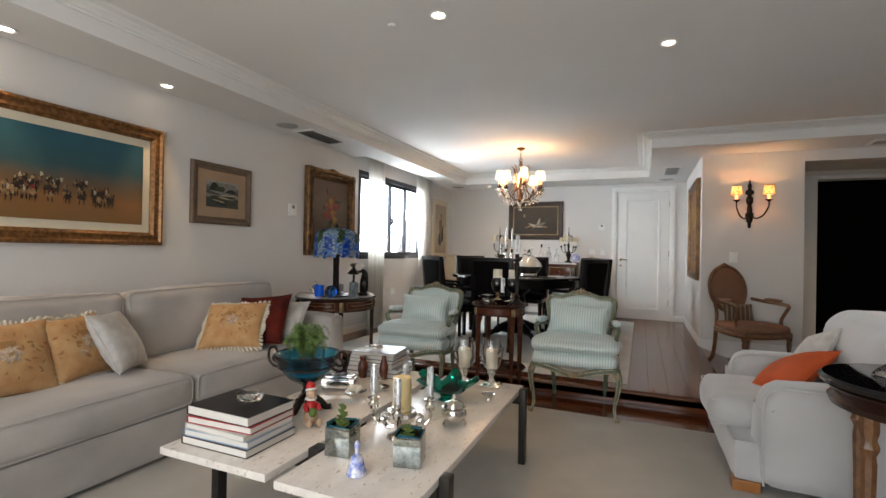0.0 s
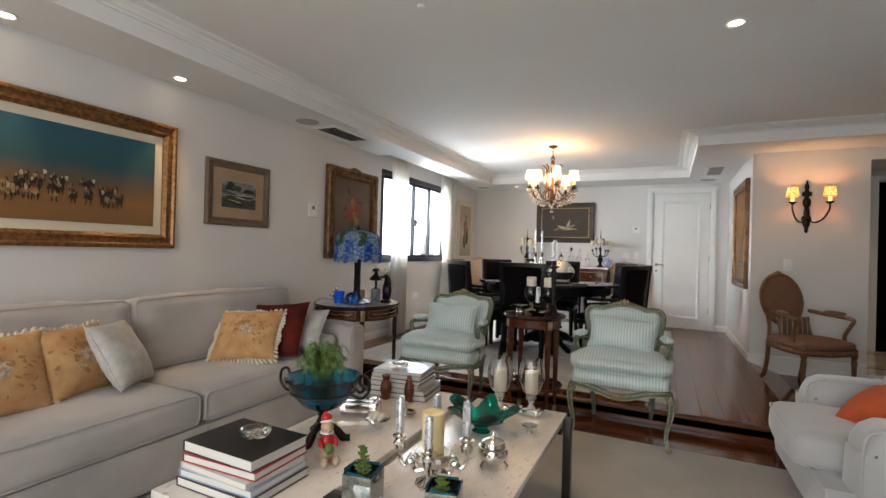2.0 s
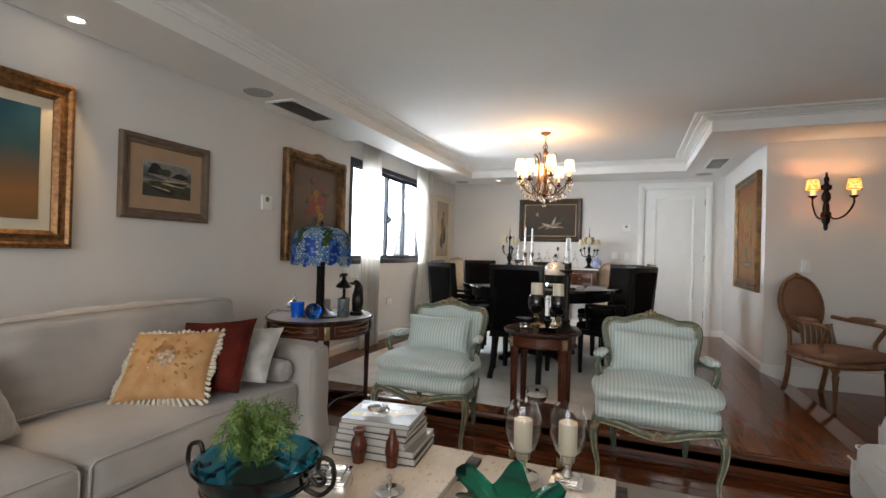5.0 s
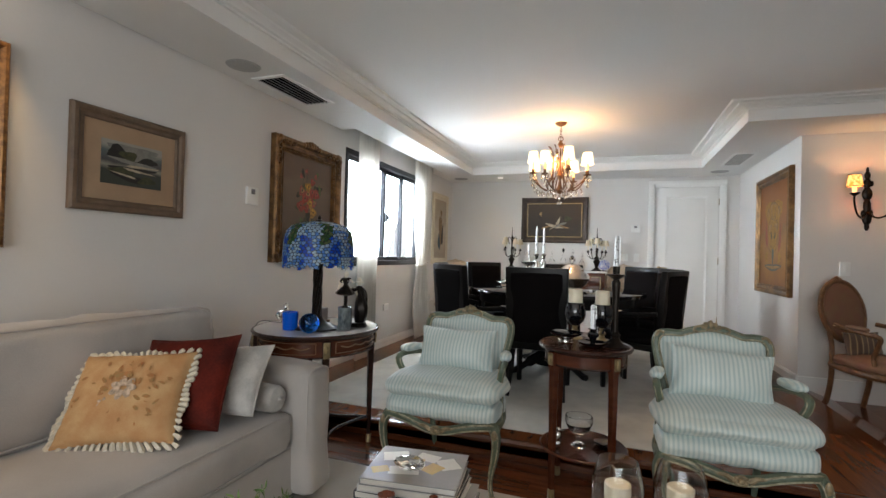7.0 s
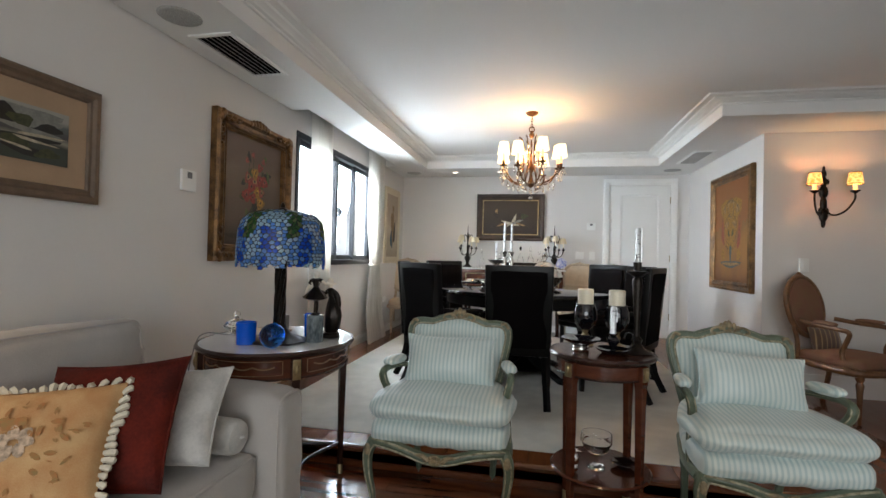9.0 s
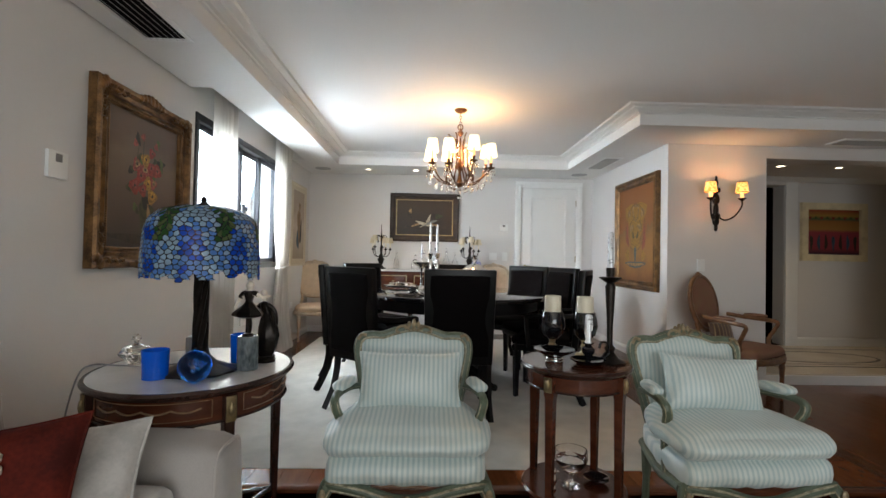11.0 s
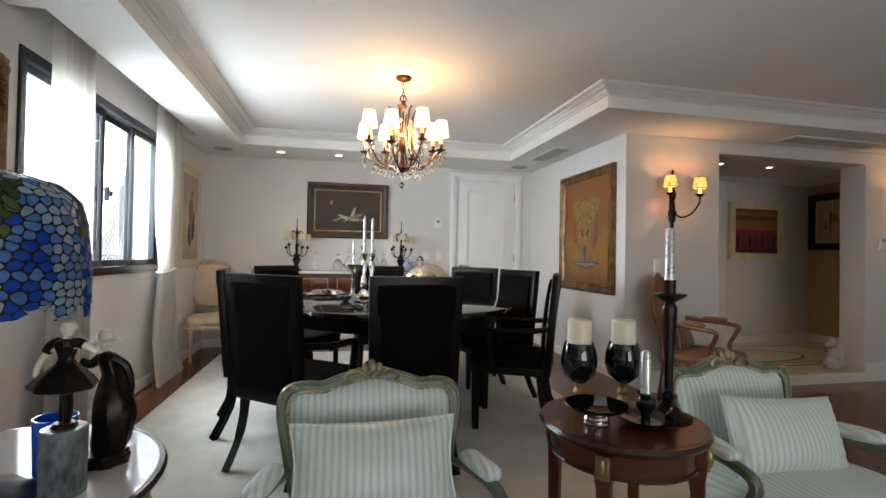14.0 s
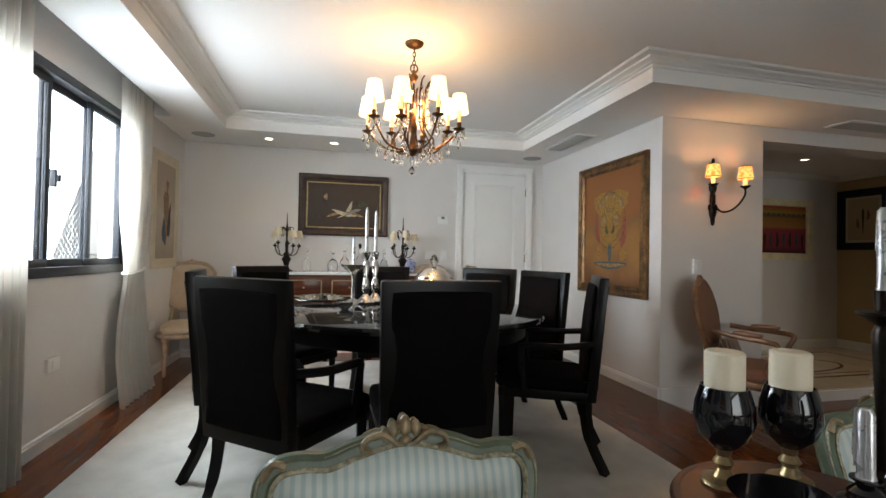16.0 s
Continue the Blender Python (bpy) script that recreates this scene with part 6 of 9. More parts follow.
# ---- curtains ----
def curtain(y0, y1, ztop, zbot, x, tie, label, drape=0.0):
    c = thing("curtain", label, "curtain", (x, (y0 + y1) / 2, zbot), group="ivory curtains")
    ym = (y0 + y1) / 2
    bm = bm_new()
    nz, ny = 40, 90
    grid = []
    for j in range(nz + 1):
        z = zbot + (ztop - zbot) * j / nz
        t = (z - tie) / 0.28
        squeeze = 1 - 0.42 * math.exp(-t * t) if tie else 1
        row = []
        for i in range(ny + 1):
            u = i / ny
            w = (u - 0.5) * (y1 - y0) * squeeze
            amp = 0.022 + 0.006 * math.sin(u * 17)
            fx = amp * math.sin(u * 2 * math.pi * 7 + 0.5 * math.sin(z * 1.7) + u * 3) + 0.005 * math.sin(u * 71 + z * 2)
            low = max(0, (0.35 - (z - zbot)) / 0.35)
            row.append(bm.verts.new((fx + drape * low * 0.4, w + low * drape * (u - 0.2), z - zbot)))
        grid.append(row)
    for j in range(nz):
        for i in range(ny):
            bm.faces.new((grid[j][i], grid[j][i + 1], grid[j + 1][i + 1], grid[j + 1][i]))
    bmesh.ops.solidify(bm, geom=bm.faces[:], thickness=0.0018)
    ob = part("cloth", bm, M_CURTAIN, c)
    if tie:
        tb_ = bm_new()
        pts = [(0.045 * math.sin(a) + 0.002, (y1 - y0) * 0.31 * math.cos(a), tie - zbot + 0.02 * math.cos(a)) for a in [2 * math.pi * q / 24 for q in range(24)]]
        tube(tb_, pts, 0.012, 6, close=True, flat=0.5)
        part("tieback", tb_, M_CURTAIN, c)
    return c


cm = M_CURTAIN.node_tree
tr_, ms_ = cm.nodes.new("ShaderNodeBsdfTranslucent"), cm.nodes.new("ShaderNodeMixShader")
tr_.inputs[0].default_value, ms_.inputs[0].default_value = (0.80, 0.77, 0.70, 1), 0.03
cm.links.new(cm.nodes["Principled BSDF"].outputs[0], ms_.inputs[1])
cm.links.new(tr_.outputs[0], ms_.inputs[2])
cm.links.new(ms_.outputs[0], cm.nodes["Material Output"].inputs[0])
curtain(4.68, 5.08, 2.40, ZU + 0.003, -3.165, 0, "ivory linen curtain hanging gathered at the window")
curtain(6.10, 6.62, 2.40, ZU + 0.003, -3.165, 1.05, "ivory curtain tied back at the window's far edge", 0.10)


# ---- pictures ----
def picture(name, label, side, at, z0, z1, a0, a1, material, prof, mount=0.0, mount_mat=None, canvas=None, depth=0.03, inner=None):
    """side: 'W' on the west wall facing +x, 'N' facing -y, 'E' facing -x; a0..a1 along the wall. prof: (inwards, proud)."""
    w, h = a1 - a0, z1 - z0
    cx, cz = (a0 + a1) / 2, (z0 + z1) / 2
    loc = {"W": (at, cx, cz), "N": (cx, at, cz), "E": (at, cx, cz)}[side]
    t = thing(name, label, "painting", loc)
    put = {"W": lambda u, v, d: Vector((d, u, v)), "N": lambda u, v, d: Vector((u, -d, v)), "E": lambda u, v, d: Vector((-d, -u, v))}[side]
    rect = [(-w / 2, -h / 2), (w / 2, -h / 2), (w / 2, h / 2), (-w / 2, h / 2)]
    part("frame", sweep(bm_new(), rect, prof, put), material, t)
    fw = max(p[0] for p in prof)

    def sheet(nm, inset, d, m, lab=""):
        bm = bm_new()
        a, b = w / 2 - inset, h / 2 - inset
        fr = [bm.verts.new(put(u, v, d)) for u, v in ((-a, -b), (a, -b), (a, b), (-a, b))]
        bk = [bm.verts.new(put(u, v, d - 0.003)) for u, v in ((-a, -b), (a, -b), (a, b), (-a, b))]
        bm.faces.new(fr)
        bm.faces.new(bk)
        for k in range(4):
            bm.faces.new((fr[k], fr[(k + 1) % 4], bk[(k + 1) % 4], bk[k]))
        return part(nm, bm, m, t, lab, flat=True)
    if mount:
        sheet("mount", fw - 0.004, 0.012, mount_mat)
    sheet("canvas", fw + mount, 0.016, canvas)
    return t, put, w / 2 - fw - mount, h / 2 - fw - mount


def canvas(name, stops, axis=2, noise_amt=0.25, scale=6, rough=0.55, span=(-0.3, 0.3)):
    m = mat(name, stops[0][1], rough, scale=scale, bump=0.0006, fine=90)
    nt = m.node_tree
    n, link = nt.nodes, nt.links.new
    tc, sep, mr, no, add, ramp = (n.new("ShaderNode" + k) for k in ("TexCoord", "SeparateXYZ", "MapRange", "TexNoise", "Math", "ValToRGB"))
    link(tc.outputs["Object"], sep.inputs[0])
    link(sep.outputs[axis], mr.inputs["Value"])
    mr.inputs["From Min"].default_value, mr.inputs["From Max"].default_value = span
    no.inputs["Scale"].default_value, no.inputs["Detail"].default_value = scale, 6
    link(tc.outputs["Object"], no.inputs["Vector"])
    add.operation = "MULTIPLY_ADD"
    link(no.outputs[0], add.inputs[0])
    add.inputs[1].default_value = noise_amt
    link(mr.outputs[0], add.inputs[2])
    while len(ramp.color_ramp.elements) < len(stops):
        ramp.color_ramp.elements.new(0.5)
    for e, (p, c) in zip(ramp.color_ramp.elements, stops):
        e.position, e.color = p + noise_amt / 2, (*c, 1)
    link(add.outputs[0], ramp.inputs[0])
    link(ramp.outputs[0], n["Principled BSDF"].inputs["Base Color"])
    return m


def blobs(t, put, items, d=0.018):
    """Flat painted shapes: (u, v, ru, rv, turn, material)."""
    groups = {}
    for u, v, ru, rv, turn, m in items:
        bm = groups.setdefault(m.name, (bm_new(), m))[0]
        c, s = math.cos(radians(turn)), math.sin(radians(turn))
        ring = []
        for k in range(12):
            a = 2 * math.pi * k / 12
            q = 1 + 0.22 * math.sin(3 * a + u * 40)
            x, y = ru * q * math.cos(a), rv * q * math.sin(a)
            ring.append(bm.verts.new(put(u + x * c - y * s, v + x * s + y * c, d)))
        bm.faces.new(ring)
        d += 0.00003
    for bm, m in groups.values():
        part("brushwork", bm, m, t, "painted brushwork", flat=True, kind="stuff")


P_DARK = mat("paint_umber", (0.045, 0.028, 0.018), 0.6, scale=40, var=0.3)
P_TAN = mat("paint_tan", (0.36, 0.22, 0.10), 0.6, scale=40, var=0.3)
P_CREAM = mat("paint_cream", (0.52, 0.45, 0.33), 0.6, scale=40, var=0.2)
P_RED = mat("paint_crimson", (0.30, 0.03, 0.02), 0.6, scale=40, var=0.3)
P_YEL = mat("paint_yellow", (0.55, 0.28, 0.03), 0.6, scale=40, var=0.3)
P_BLUE = mat("paint_slate", (0.05, 0.10, 0.14), 0.6, scale=40, var=0.3)
P_GREEN = mat("paint_olive", (0.08, 0.12, 0.03), 0.6, scale=40, var=0.3)
P_PITCH = mat("paint_pitch", (0.012, 0.012, 0.010), 0.6, scale=40, var=0.3)
P_HILL = mat("paint_hill", (0.055, 0.060, 0.022), 0.6, scale=40, var=0.3)
P_FOG = mat("paint_fog", (0.22, 0.22, 0.20), 0.6, scale=30, var=0.15)
P_ROSE = mat("paint_rose", (0.33, 0.07, 0.05), 0.6, scale=60, var=0.3)
P_AMBER = mat("paint_amber", (0.38, 0.20, 0.03), 0.6, scale=60, var=0.3)
rnd = random.Random(3)
ornate = [(0, 0.0), (0, 0.035), (0.008, 0.046), (0.022, 0.048), (0.034, 0.034), (0.050, 0.030), (0.072, 0.040), (0.084, 0.030), (0.094, 0.022), (0.094, 0.0)]
t, put, hw, hh = picture("painting", "desert caravan oil painting in a wide carved gilt frame", "W", XL + 0.002, 1.165, 2.035, 0.50, 1.83, M_GILT, ornate, 0.055, M_MAT,
    canvas("canvas_desert", [(0.0, (0.19, 0.095, 0.03)), (0.25, (0.24, 0.11, 0.035)), (0.42, (0.14, 0.085, 0.045)), (0.62, (0.025, 0.075, 0.085)), (0.9, (0.015, 0.085, 0.115))], 2, 0.18, 5, span=(-0.29, 0.29)))
it = []
for k in range(60):
    far = k % 3
    u = rnd.uniform(-0.36, 0.30) * (1 - 0.12 * far)
    size = (0.95, 0.75, 0.5)[far] * rnd.uniform(0.7, 1.15)
    v = (-0.12, -0.075, -0.045)[far] + rnd.uniform(-0.02, 0.015)
    it.append((u, v, 0.024 * size, 0.022 * size, rnd.uniform(-15, 15), rnd.choice([P_DARK, P_DARK, P_TAN])))
    it.append((u + 0.016 * size, v + 0.022 * size, 0.006 * size, 0.020 * size, rnd.uniform(-30, 30), P_DARK))
    for w_ in (-0.013, 0.012):
        it.append((u + w_ * size, v - 0.032 * size, 0.0035, 0.022 * size, rnd.uniform(-8, 8), P_DARK))
    if rnd.random() < 0.5:
        it.append((u - 0.004 * size, v + 0.028 * size, 0.008 * size, 0.015 * size, rnd.uniform(-20, 20), rnd.choice([P_CREAM, P_TAN, P_RED])))
for k in (2, 5, 8, 12):
    it.append((-0.30 + 0.036 * k, -0.03 + 0.02 * (k == 5), 0.009, 0.014, 0, P_CREAM))
blobs(t, put, it)

plainf = [(0, 0.0), (0, 0.022), (0.010, 0.030), (0.028, 0.030), (0.040, 0.020), (0.055, 0.022), (0.062, 0.016), (0.062, 0)]
t, put, hw, hh = picture("painting", "small dark hillside picture with tan mount in a taupe frame", "W", XL + 0.002, 1.36, 1.882, 2.083, 2.715, M_TAUPE, plainf, 0.085, M_TANMAT,
    canvas("canvas_hills", [(0.0, (0.03, 0.04, 0.03)), (0.35, (0.03, 0.035, 0.03)), (0.45, (0.26, 0.25, 0.20)), (0.55, (0.05, 0.05, 0.05)), (0.75, (0.10, 0.12, 0.12)), (1.0, (0.30, 0.29, 0.25))], 2, 0.3, 5, span=(-0.13, 0.13)))
it = []
for u, v, ru, rv, tn, m_ in [(0.0, 0.075, 0.155, 0.030, 0, P_FOG), (0.0, 0.045, 0.155, 0.020, 2, P_FOG), (-0.10, 0.055, 0.060, 0.038, 0, P_PITCH), (-0.03, 0.045, 0.055, 0.026, -4, P_HILL), (0.09, 0.030, 0.070, 0.020, 8, P_PITCH),
                             (0.0, 0.012, 0.150, 0.011, -4, P_FOG), (0.05, -0.005, 0.110, 0.006, 3, P_CREAM), (0.0, -0.025, 0.150, 0.014, 2, P_PITCH), (-0.06, -0.045, 0.085, 0.026, -6, P_HILL), (0.03, -0.030, 0.100, 0.006, -5, P_CREAM),
                             (-0.02, -0.072, 0.110, 0.018, -8, P_PITCH), (0.09, -0.075, 0.060, 0.020, 6, P_HILL), (-0.05, -0.060, 0.080, 0.005, -9, P_CREAM)]:
    it.append((u * 0.88, v, ru * 0.88, rv, tn, m_))
blobs(t, put, it)
ornate2 = [(0, 0.0), (0, 0.045), (0.010, 0.058), (0.030, 0.055), (0.045, 0.035), (0.065, 0.030), (0.085, 0.040), (0.10, 0.028), (0.115, 0.020), (0.115, 0)]
t, put, hw, hh = picture("painting", "dark flower still life in a heavy ornate gilt frame", "W", XL + 0.002, 1.09, 2.08, 3.49, 4.40, M_GILT_DULL, ornate2, 0.0, None,
    canvas("canvas_flowers", [(0.0, (0.03, 0.02, 0.015)), (0.3, (0.07, 0.045, 0.03)), (0.7, (0.12, 0.08, 0.05)), (1.0, (0.09, 0.055, 0.035))], 2, 0.4, 4, span=(-0.4, 0.4)))
it = [(0.02, -0.20, 0.075, 0.11, 0, P_HILL), (0.02, -0.11, 0.05, 0.04, 0, P_PITCH), (0.04, -0.19, 0.018, 0.07, 0, P_TAN), (0.0, -0.33, 0.30, 0.03, 0, P_DARK)]
for k in range(26):
    it.append((rnd.gauss(0.02, 0.11), 0.06 + rnd.gauss(0, 0.10), rnd.uniform(0.020, 0.045), rnd.uniform(0.012, 0.025), rnd.uniform(0, 180), rnd.choice([P_PITCH, P_HILL, P_GREEN])))
for k in range(13):
    a = k * 2.4
    r_ = 0.030 + 0.0105 * k
    cu, cv, q, m_ = 0.02 + r_ * math.cos(a) * 0.9, 0.05 + r_ * math.sin(a), rnd.uniform(0.030, 0.048), (P_RED, P_ROSE, P_AMBER, P_RED)[k % 4]
    it.append((cu, cv, q, q * 0.95, rnd.uniform(0, 90), m_))
    it.append((cu + 0.006, cv + 0.008, q * 0.55, q * 0.5, rnd.uniform(0, 90), {P_RED: P_ROSE, P_ROSE: P_TAN, P_AMBER: P_YEL}[m_]))
    it.append((cu + 0.004, cv + 0.004, q * 0.22, q * 0.2, 0, P_DARK))
for u, v in ((-0.03, 0.27), (-0.10, 0.22), (0.10, 0.24)):
    it.append((u, v, 0.020, 0.022, 0, P_ROSE))
    it.append((u * 0.8, v - 0.07, 0.003, 0.06, u * 90, P_HILL))
blobs(t, put, it)
bm = bm_new()
for u0, v0, su, sv in ((-1, 1, 1, -1), (1, 1, -1, -1), (-1, -1, 1, 1), (1, -1, -1, 1)):
    cu, cv = u0 * 0.455, v0 * 0.495
    for du, dv in ((0.02, 0.02), (0.035, 0.005), (0.005, 0.035)):
        for v in bmesh.ops.create_uvsphere(bm, u_segments=10, v_segments=7, radius=0.030)["verts"]:
            v.co = put(cu + su * (0.02 + du) + v.co.y, cv + sv * (0.02 + dv) + v.co.z, 0.050 + v.co.x * 0.5)
    for k in range(3):
        for lead_u in (True, False):
            pts = []
            for q in range(9):
                a = q * 0.75
                rr = 0.030 * (1 - q / 11)
                along, across = 0.085 + 0.055 * k + rr * math.cos(a), 0.035 + rr * 0.8 * math.sin(a)
                pts.append(put(cu + su * (along if lead_u else across), cv + sv * (across if lead_u else along), 0.056 - 0.001 * q))
            tube(bm, pts, [0.011, 0.011, 0.010, 0.009, 0.009, 0.008, 0.007, 0.006, 0.005], 6)
for sv in (1, -1):
    for k in range(7):
        u = (k - 3) * 0.036
        for v in bmesh.ops.create_uvsphere(bm, u_segments=9, v_segments=6, radius=1)["verts"]:
            v.co = put(u + v.co.y * 0.020, sv * (0.470 + 0.022 * math.cos(u * 12)) + v.co.z * (0.034 - abs(u) * 0.1), 0.048 + v.co.x * 0.014)
for k in range(56):
    u = -0.345 + 0.69 * k / 55
    for sv in (1, -1):
        for v in bmesh.ops.create_uvsphere(bm, u_segments=6, v_segments=4, radius=0.0065)["verts"]:
            v.co = put(u + v.co.y, sv * 0.392 + v.co.z, 0.036 + v.co.x)
for k in range(62):
    w_ = -0.385 + 0.77 * k / 61
    for su in (1, -1):
        for v in bmesh.ops.create_uvsphere(bm, u_segments=6, v_segments=4, radius=0.0065)["verts"]:
            v.co = put(su * 0.352 + v.co.y, w_ + v.co.z, 0.036 + v.co.x)
part("frame_carving", bm, M_GILT_DULL, t, "carved gilt corner ornaments", kind="stuff")
simple = [(0, 0.0), (0, 0.020), (0.02, 0.024), (0.03, 0.018), (0.03, 0)]
t, put, hw, hh = picture("painting", "faded figure drawing in a cream frame on the dining room wall", "W", XL + 0.002, 1.04, 2.09, 6.90, 7.56, M_MAT, simple, 0.06, M_MAT,
    canvas("canvas_print", [(0.0, (0.35, 0.28, 0.20)), (0.5, (0.55, 0.47, 0.36)), (1.0, (0.40, 0.32, 0.24))], 2, 0.5, 5, span=(-0.4, 0.4)))
blobs(t, put, [(0.0, 0.0, 0.07, 0.22, 4, P_TAN), (0.02, 0.24, 0.04, 0.05, 0, P_TAN), (-0.05, -0.2, 0.05, 0.12, 10, P_BLUE), (0.08, -0.1, 0.04, 0.16, -8, P_DARK)])
darkf = [(0, 0.0), (0, 0.035), (0.015, 0.045), (0.035, 0.040), (0.06, 0.022), (0.075, 0.026), (0.085, 0.018), (0.085, 0)]
t, put, hw, hh = picture("painting", "dark game still life in a dark brown and gold frame", "N", YF - 0.002, 1.405, 2.085, -2.10, -1.12, M_DARKFRAME, darkf, 0.0, None,
    canvas("canvas_game", [(0.0, (0.022, 0.013, 0.008)), (0.4, (0.030, 0.018, 0.010)), (1.0, (0.045, 0.026, 0.014))], 2, 0.5, 5, span=(-0.3, 0.3)))
blobs(t, put, [(0.0, -0.145, 0.34, 0.035, 0, P_DARK), (-0.10, -0.10, 0.10, 0.014, 16, P_TAN), (0.00, -0.09, 0.13, 0.022, -14, P_CREAM), (0.09, -0.07, 0.10, 0.018, 24, P_FOG), (0.06, -0.02, 0.020, 0.065, -24, P_CREAM),
               (0.15, -0.10, 0.07, 0.012, -20, P_TAN), (-0.20, 0.06, 0.038, 0.070, 0, P_DARK), (-0.20, 0.09, 0.020, 0.035, 0, P_TAN), (0.20, 0.02, 0.055, 0.035, 0, P_HILL), (0.13, 0.04, 0.022, 0.030, 0, P_DARK), (-0.02, -0.115, 0.05, 0.007, 30, P_CREAM)])
bm = sweep(bm_new(), [(-0.405, -0.255), (0.405, -0.255), (0.405, 0.255), (-0.405, 0.255)], [(0, 0.016), (0, 0.024), (0.012, 0.024), (0.012, 0.016)], put)
part("gilt_slip", bm, M_BRASS, t, "thin worn gold inner slip")
t, put, hw, hh = picture("painting", "ochre and orange abstract painting in a carved gilt frame", "E", XR - 0.002, 0.87, 2.115, 5.79, 6.86, M_GILT_DULL, ornate, 0.0, None,
    canvas("canvas_ochre", [(0.0, (0.17, 0.065, 0.015)), (0.3, (0.27, 0.12, 0.025)), (0.55, (0.17, 0.085, 0.025)), (1.0, (0.22, 0.075, 0.015))], 2, 0.9, 3.5, span=(-0.5, 0.5)))
it = [(0, 0.20, 0.26, 0.17, 0, P_AMBER), (0, 0.02, 0.17, 0.20, 0, P_AMBER), (0.0, 0.25, 0.085, 0.10, 0, P_TAN), (0.005, 0.235, 0.055, 0.075, 0, P_AMBER), (-0.16, 0.24, 0.040, 0.045, 20, P_TAN), (0.17, 0.23, 0.045, 0.050, -20, P_TAN),
      (-0.10, 0.07, 0.055, 0.035, 30, P_TAN), (0.10, 0.07, 0.055, 0.035, -30, P_TAN), (-0.05, -0.02, 0.020, 0.045, 20, P_HILL), (0.05, -0.02, 0.020, 0.045, -20, P_HILL), (0, -0.13, 0.10, 0.09, 0, P_AMBER), (0, -0.23, 0.030, 0.09, 0, P_BLUE),
      (0, -0.345, 0.25, 0.035, 0, P_BLUE), (0, -0.345, 0.22, 0.018, 0, P_TAN), (-0.21, -0.02, 0.035, 0.13, 8, P_ROSE), (0.21, -0.06, 0.035, 0.14, -8, P_ROSE), (-0.20, -0.24, 0.05, 0.06, 0, P_AMBER), (0.20, -0.25, 0.05, 0.06, 0, P_AMBER)]
for k in range(24):
    a = k * 0.262
    it.append((0.235 * math.cos(a), 0.07 + 0.26 * math.sin(a), 0.003, 0.030, math.degrees(a) , P_DARK))
for u, v, r_ in ((0, 0.25, 0.088), (0, 0.02, 0.15), (-0.10, 0.07, 0.056), (0.10, 0.07, 0.056)):
    for k in range(20):
        a = k * 0.314
        it.append((u + r_ * math.cos(a), v + r_ * 1.1 * math.sin(a), 0.0022, r_ * 0.17, math.degrees(a), P_DARK))
blobs(t, put, it)
t, put, hw, hh = picture("painting", "red and yellow banded folk painting in a thick cream frame", "N", 7.248, 1.235, 2.012, 3.435, 4.33, M_YELLOWFRAME, [(0, 0), (0, 0.05), (0.085, 0.045), (0.09, 0.02), (0.09, 0)], 0.0, None,
    canvas("canvas_bands", [(0.0, (0.04, 0.02, 0.03)), (0.12, (0.25, 0.03, 0.04)), (0.5, (0.28, 0.04, 0.05)), (0.56, (0.35, 0.17, 0.04)), (0.75, (0.30, 0.12, 0.03)), (0.80, (0.05, 0.10, 0.05)), (0.88, (0.35, 0.2, 0.04)), (1.0, (0.3, 0.08, 0.03))], 2, 0.04, 12, span=(-0.29, 0.29)))
it = [(-0.30 + 0.1 * k, -0.14, 0.022, 0.10, 0, P_BLUE if k % 2 else P_DARK) for k in range(7)] + [(-0.32 + 0.08 * k, 0.19, 0.022, 0.018, 0, P_GREEN if k % 2 else P_RED) for k in range(9)]
blobs(t, put, it)
t, put, hw, hh = picture("painting", "small cream paper work in a wide black frame", "E", 4.798, 1.38, 2.15, 6.63, 7.235, M_FRAME_BLACK, [(0, 0), (0, 0.03), (0.01, 0.036), (0.09, 0.03), (0.095, 0.018), (0.095, 0)], 0.03, M_MAT,
    canvas("canvas_paper", [(0.0, (0.42, 0.32, 0.18)), (1.0, (0.50, 0.40, 0.24))], 2, 0.4, 6))
blobs(t, put, [(0, 0.0, 0.012, 0.16, 0, P_DARK), (-0.06, -0.05, 0.02, 0.07, 5, P_TAN), (0.06, 0.05, 0.02, 0.06, 0, P_TAN)])

# ---- sideboard and what stands on it ----
sb = thing("sideboard", "inlaid red mahogany sideboard with white marble top at the far wall", "sideboard", (-1.55, 7.56, ZU))
part("top", box(bm_new(), -0.72, 0.72, -0.22, 0.22, 0.885, 0.910, 0.004), M_WHITE_MARBLE, sb, "white marble top")
part("body", box(bm_new(), -0.69, 0.69, -0.20, 0.22, 0.60, 0.884, 0.004), M_MAHOG, sb)
for x in (-0.455, 0.0, 0.455):
    bm = bm_new()
    box(bm, x - 0.205, x + 0.205, -0.212, -0.2005, 0.64, 0.86, 0.003)
    dr = part("drawer", bm, M_MAHOG, sb)
    bm = bm_new()
    moulded(bm, x - 0.18, x + 0.18, 0.665, 0.835, 0.012, 0.004, -0.212)
    part("inlay", bm, M_BRASS, dr)
    part("knob", lathe(bm_new(), [(0, 0), (0.012, 0.003), (0.009, 0.014), (0, 0.016)], 10, (x, -0.222, 0.75)), M_BRASS, dr)
for x in (-0.63, -0.23, 0.23, 0.63):
    for y in (-0.16, 0.17):
        part("leg", lathe(bm_new(), [(0.014, 0.0), (0.018, 0.05), (0.028, 0.599)], 10, (x, y, 0)), M_MAHOG_DARK, sb)
SBZ = ZU + 0.911


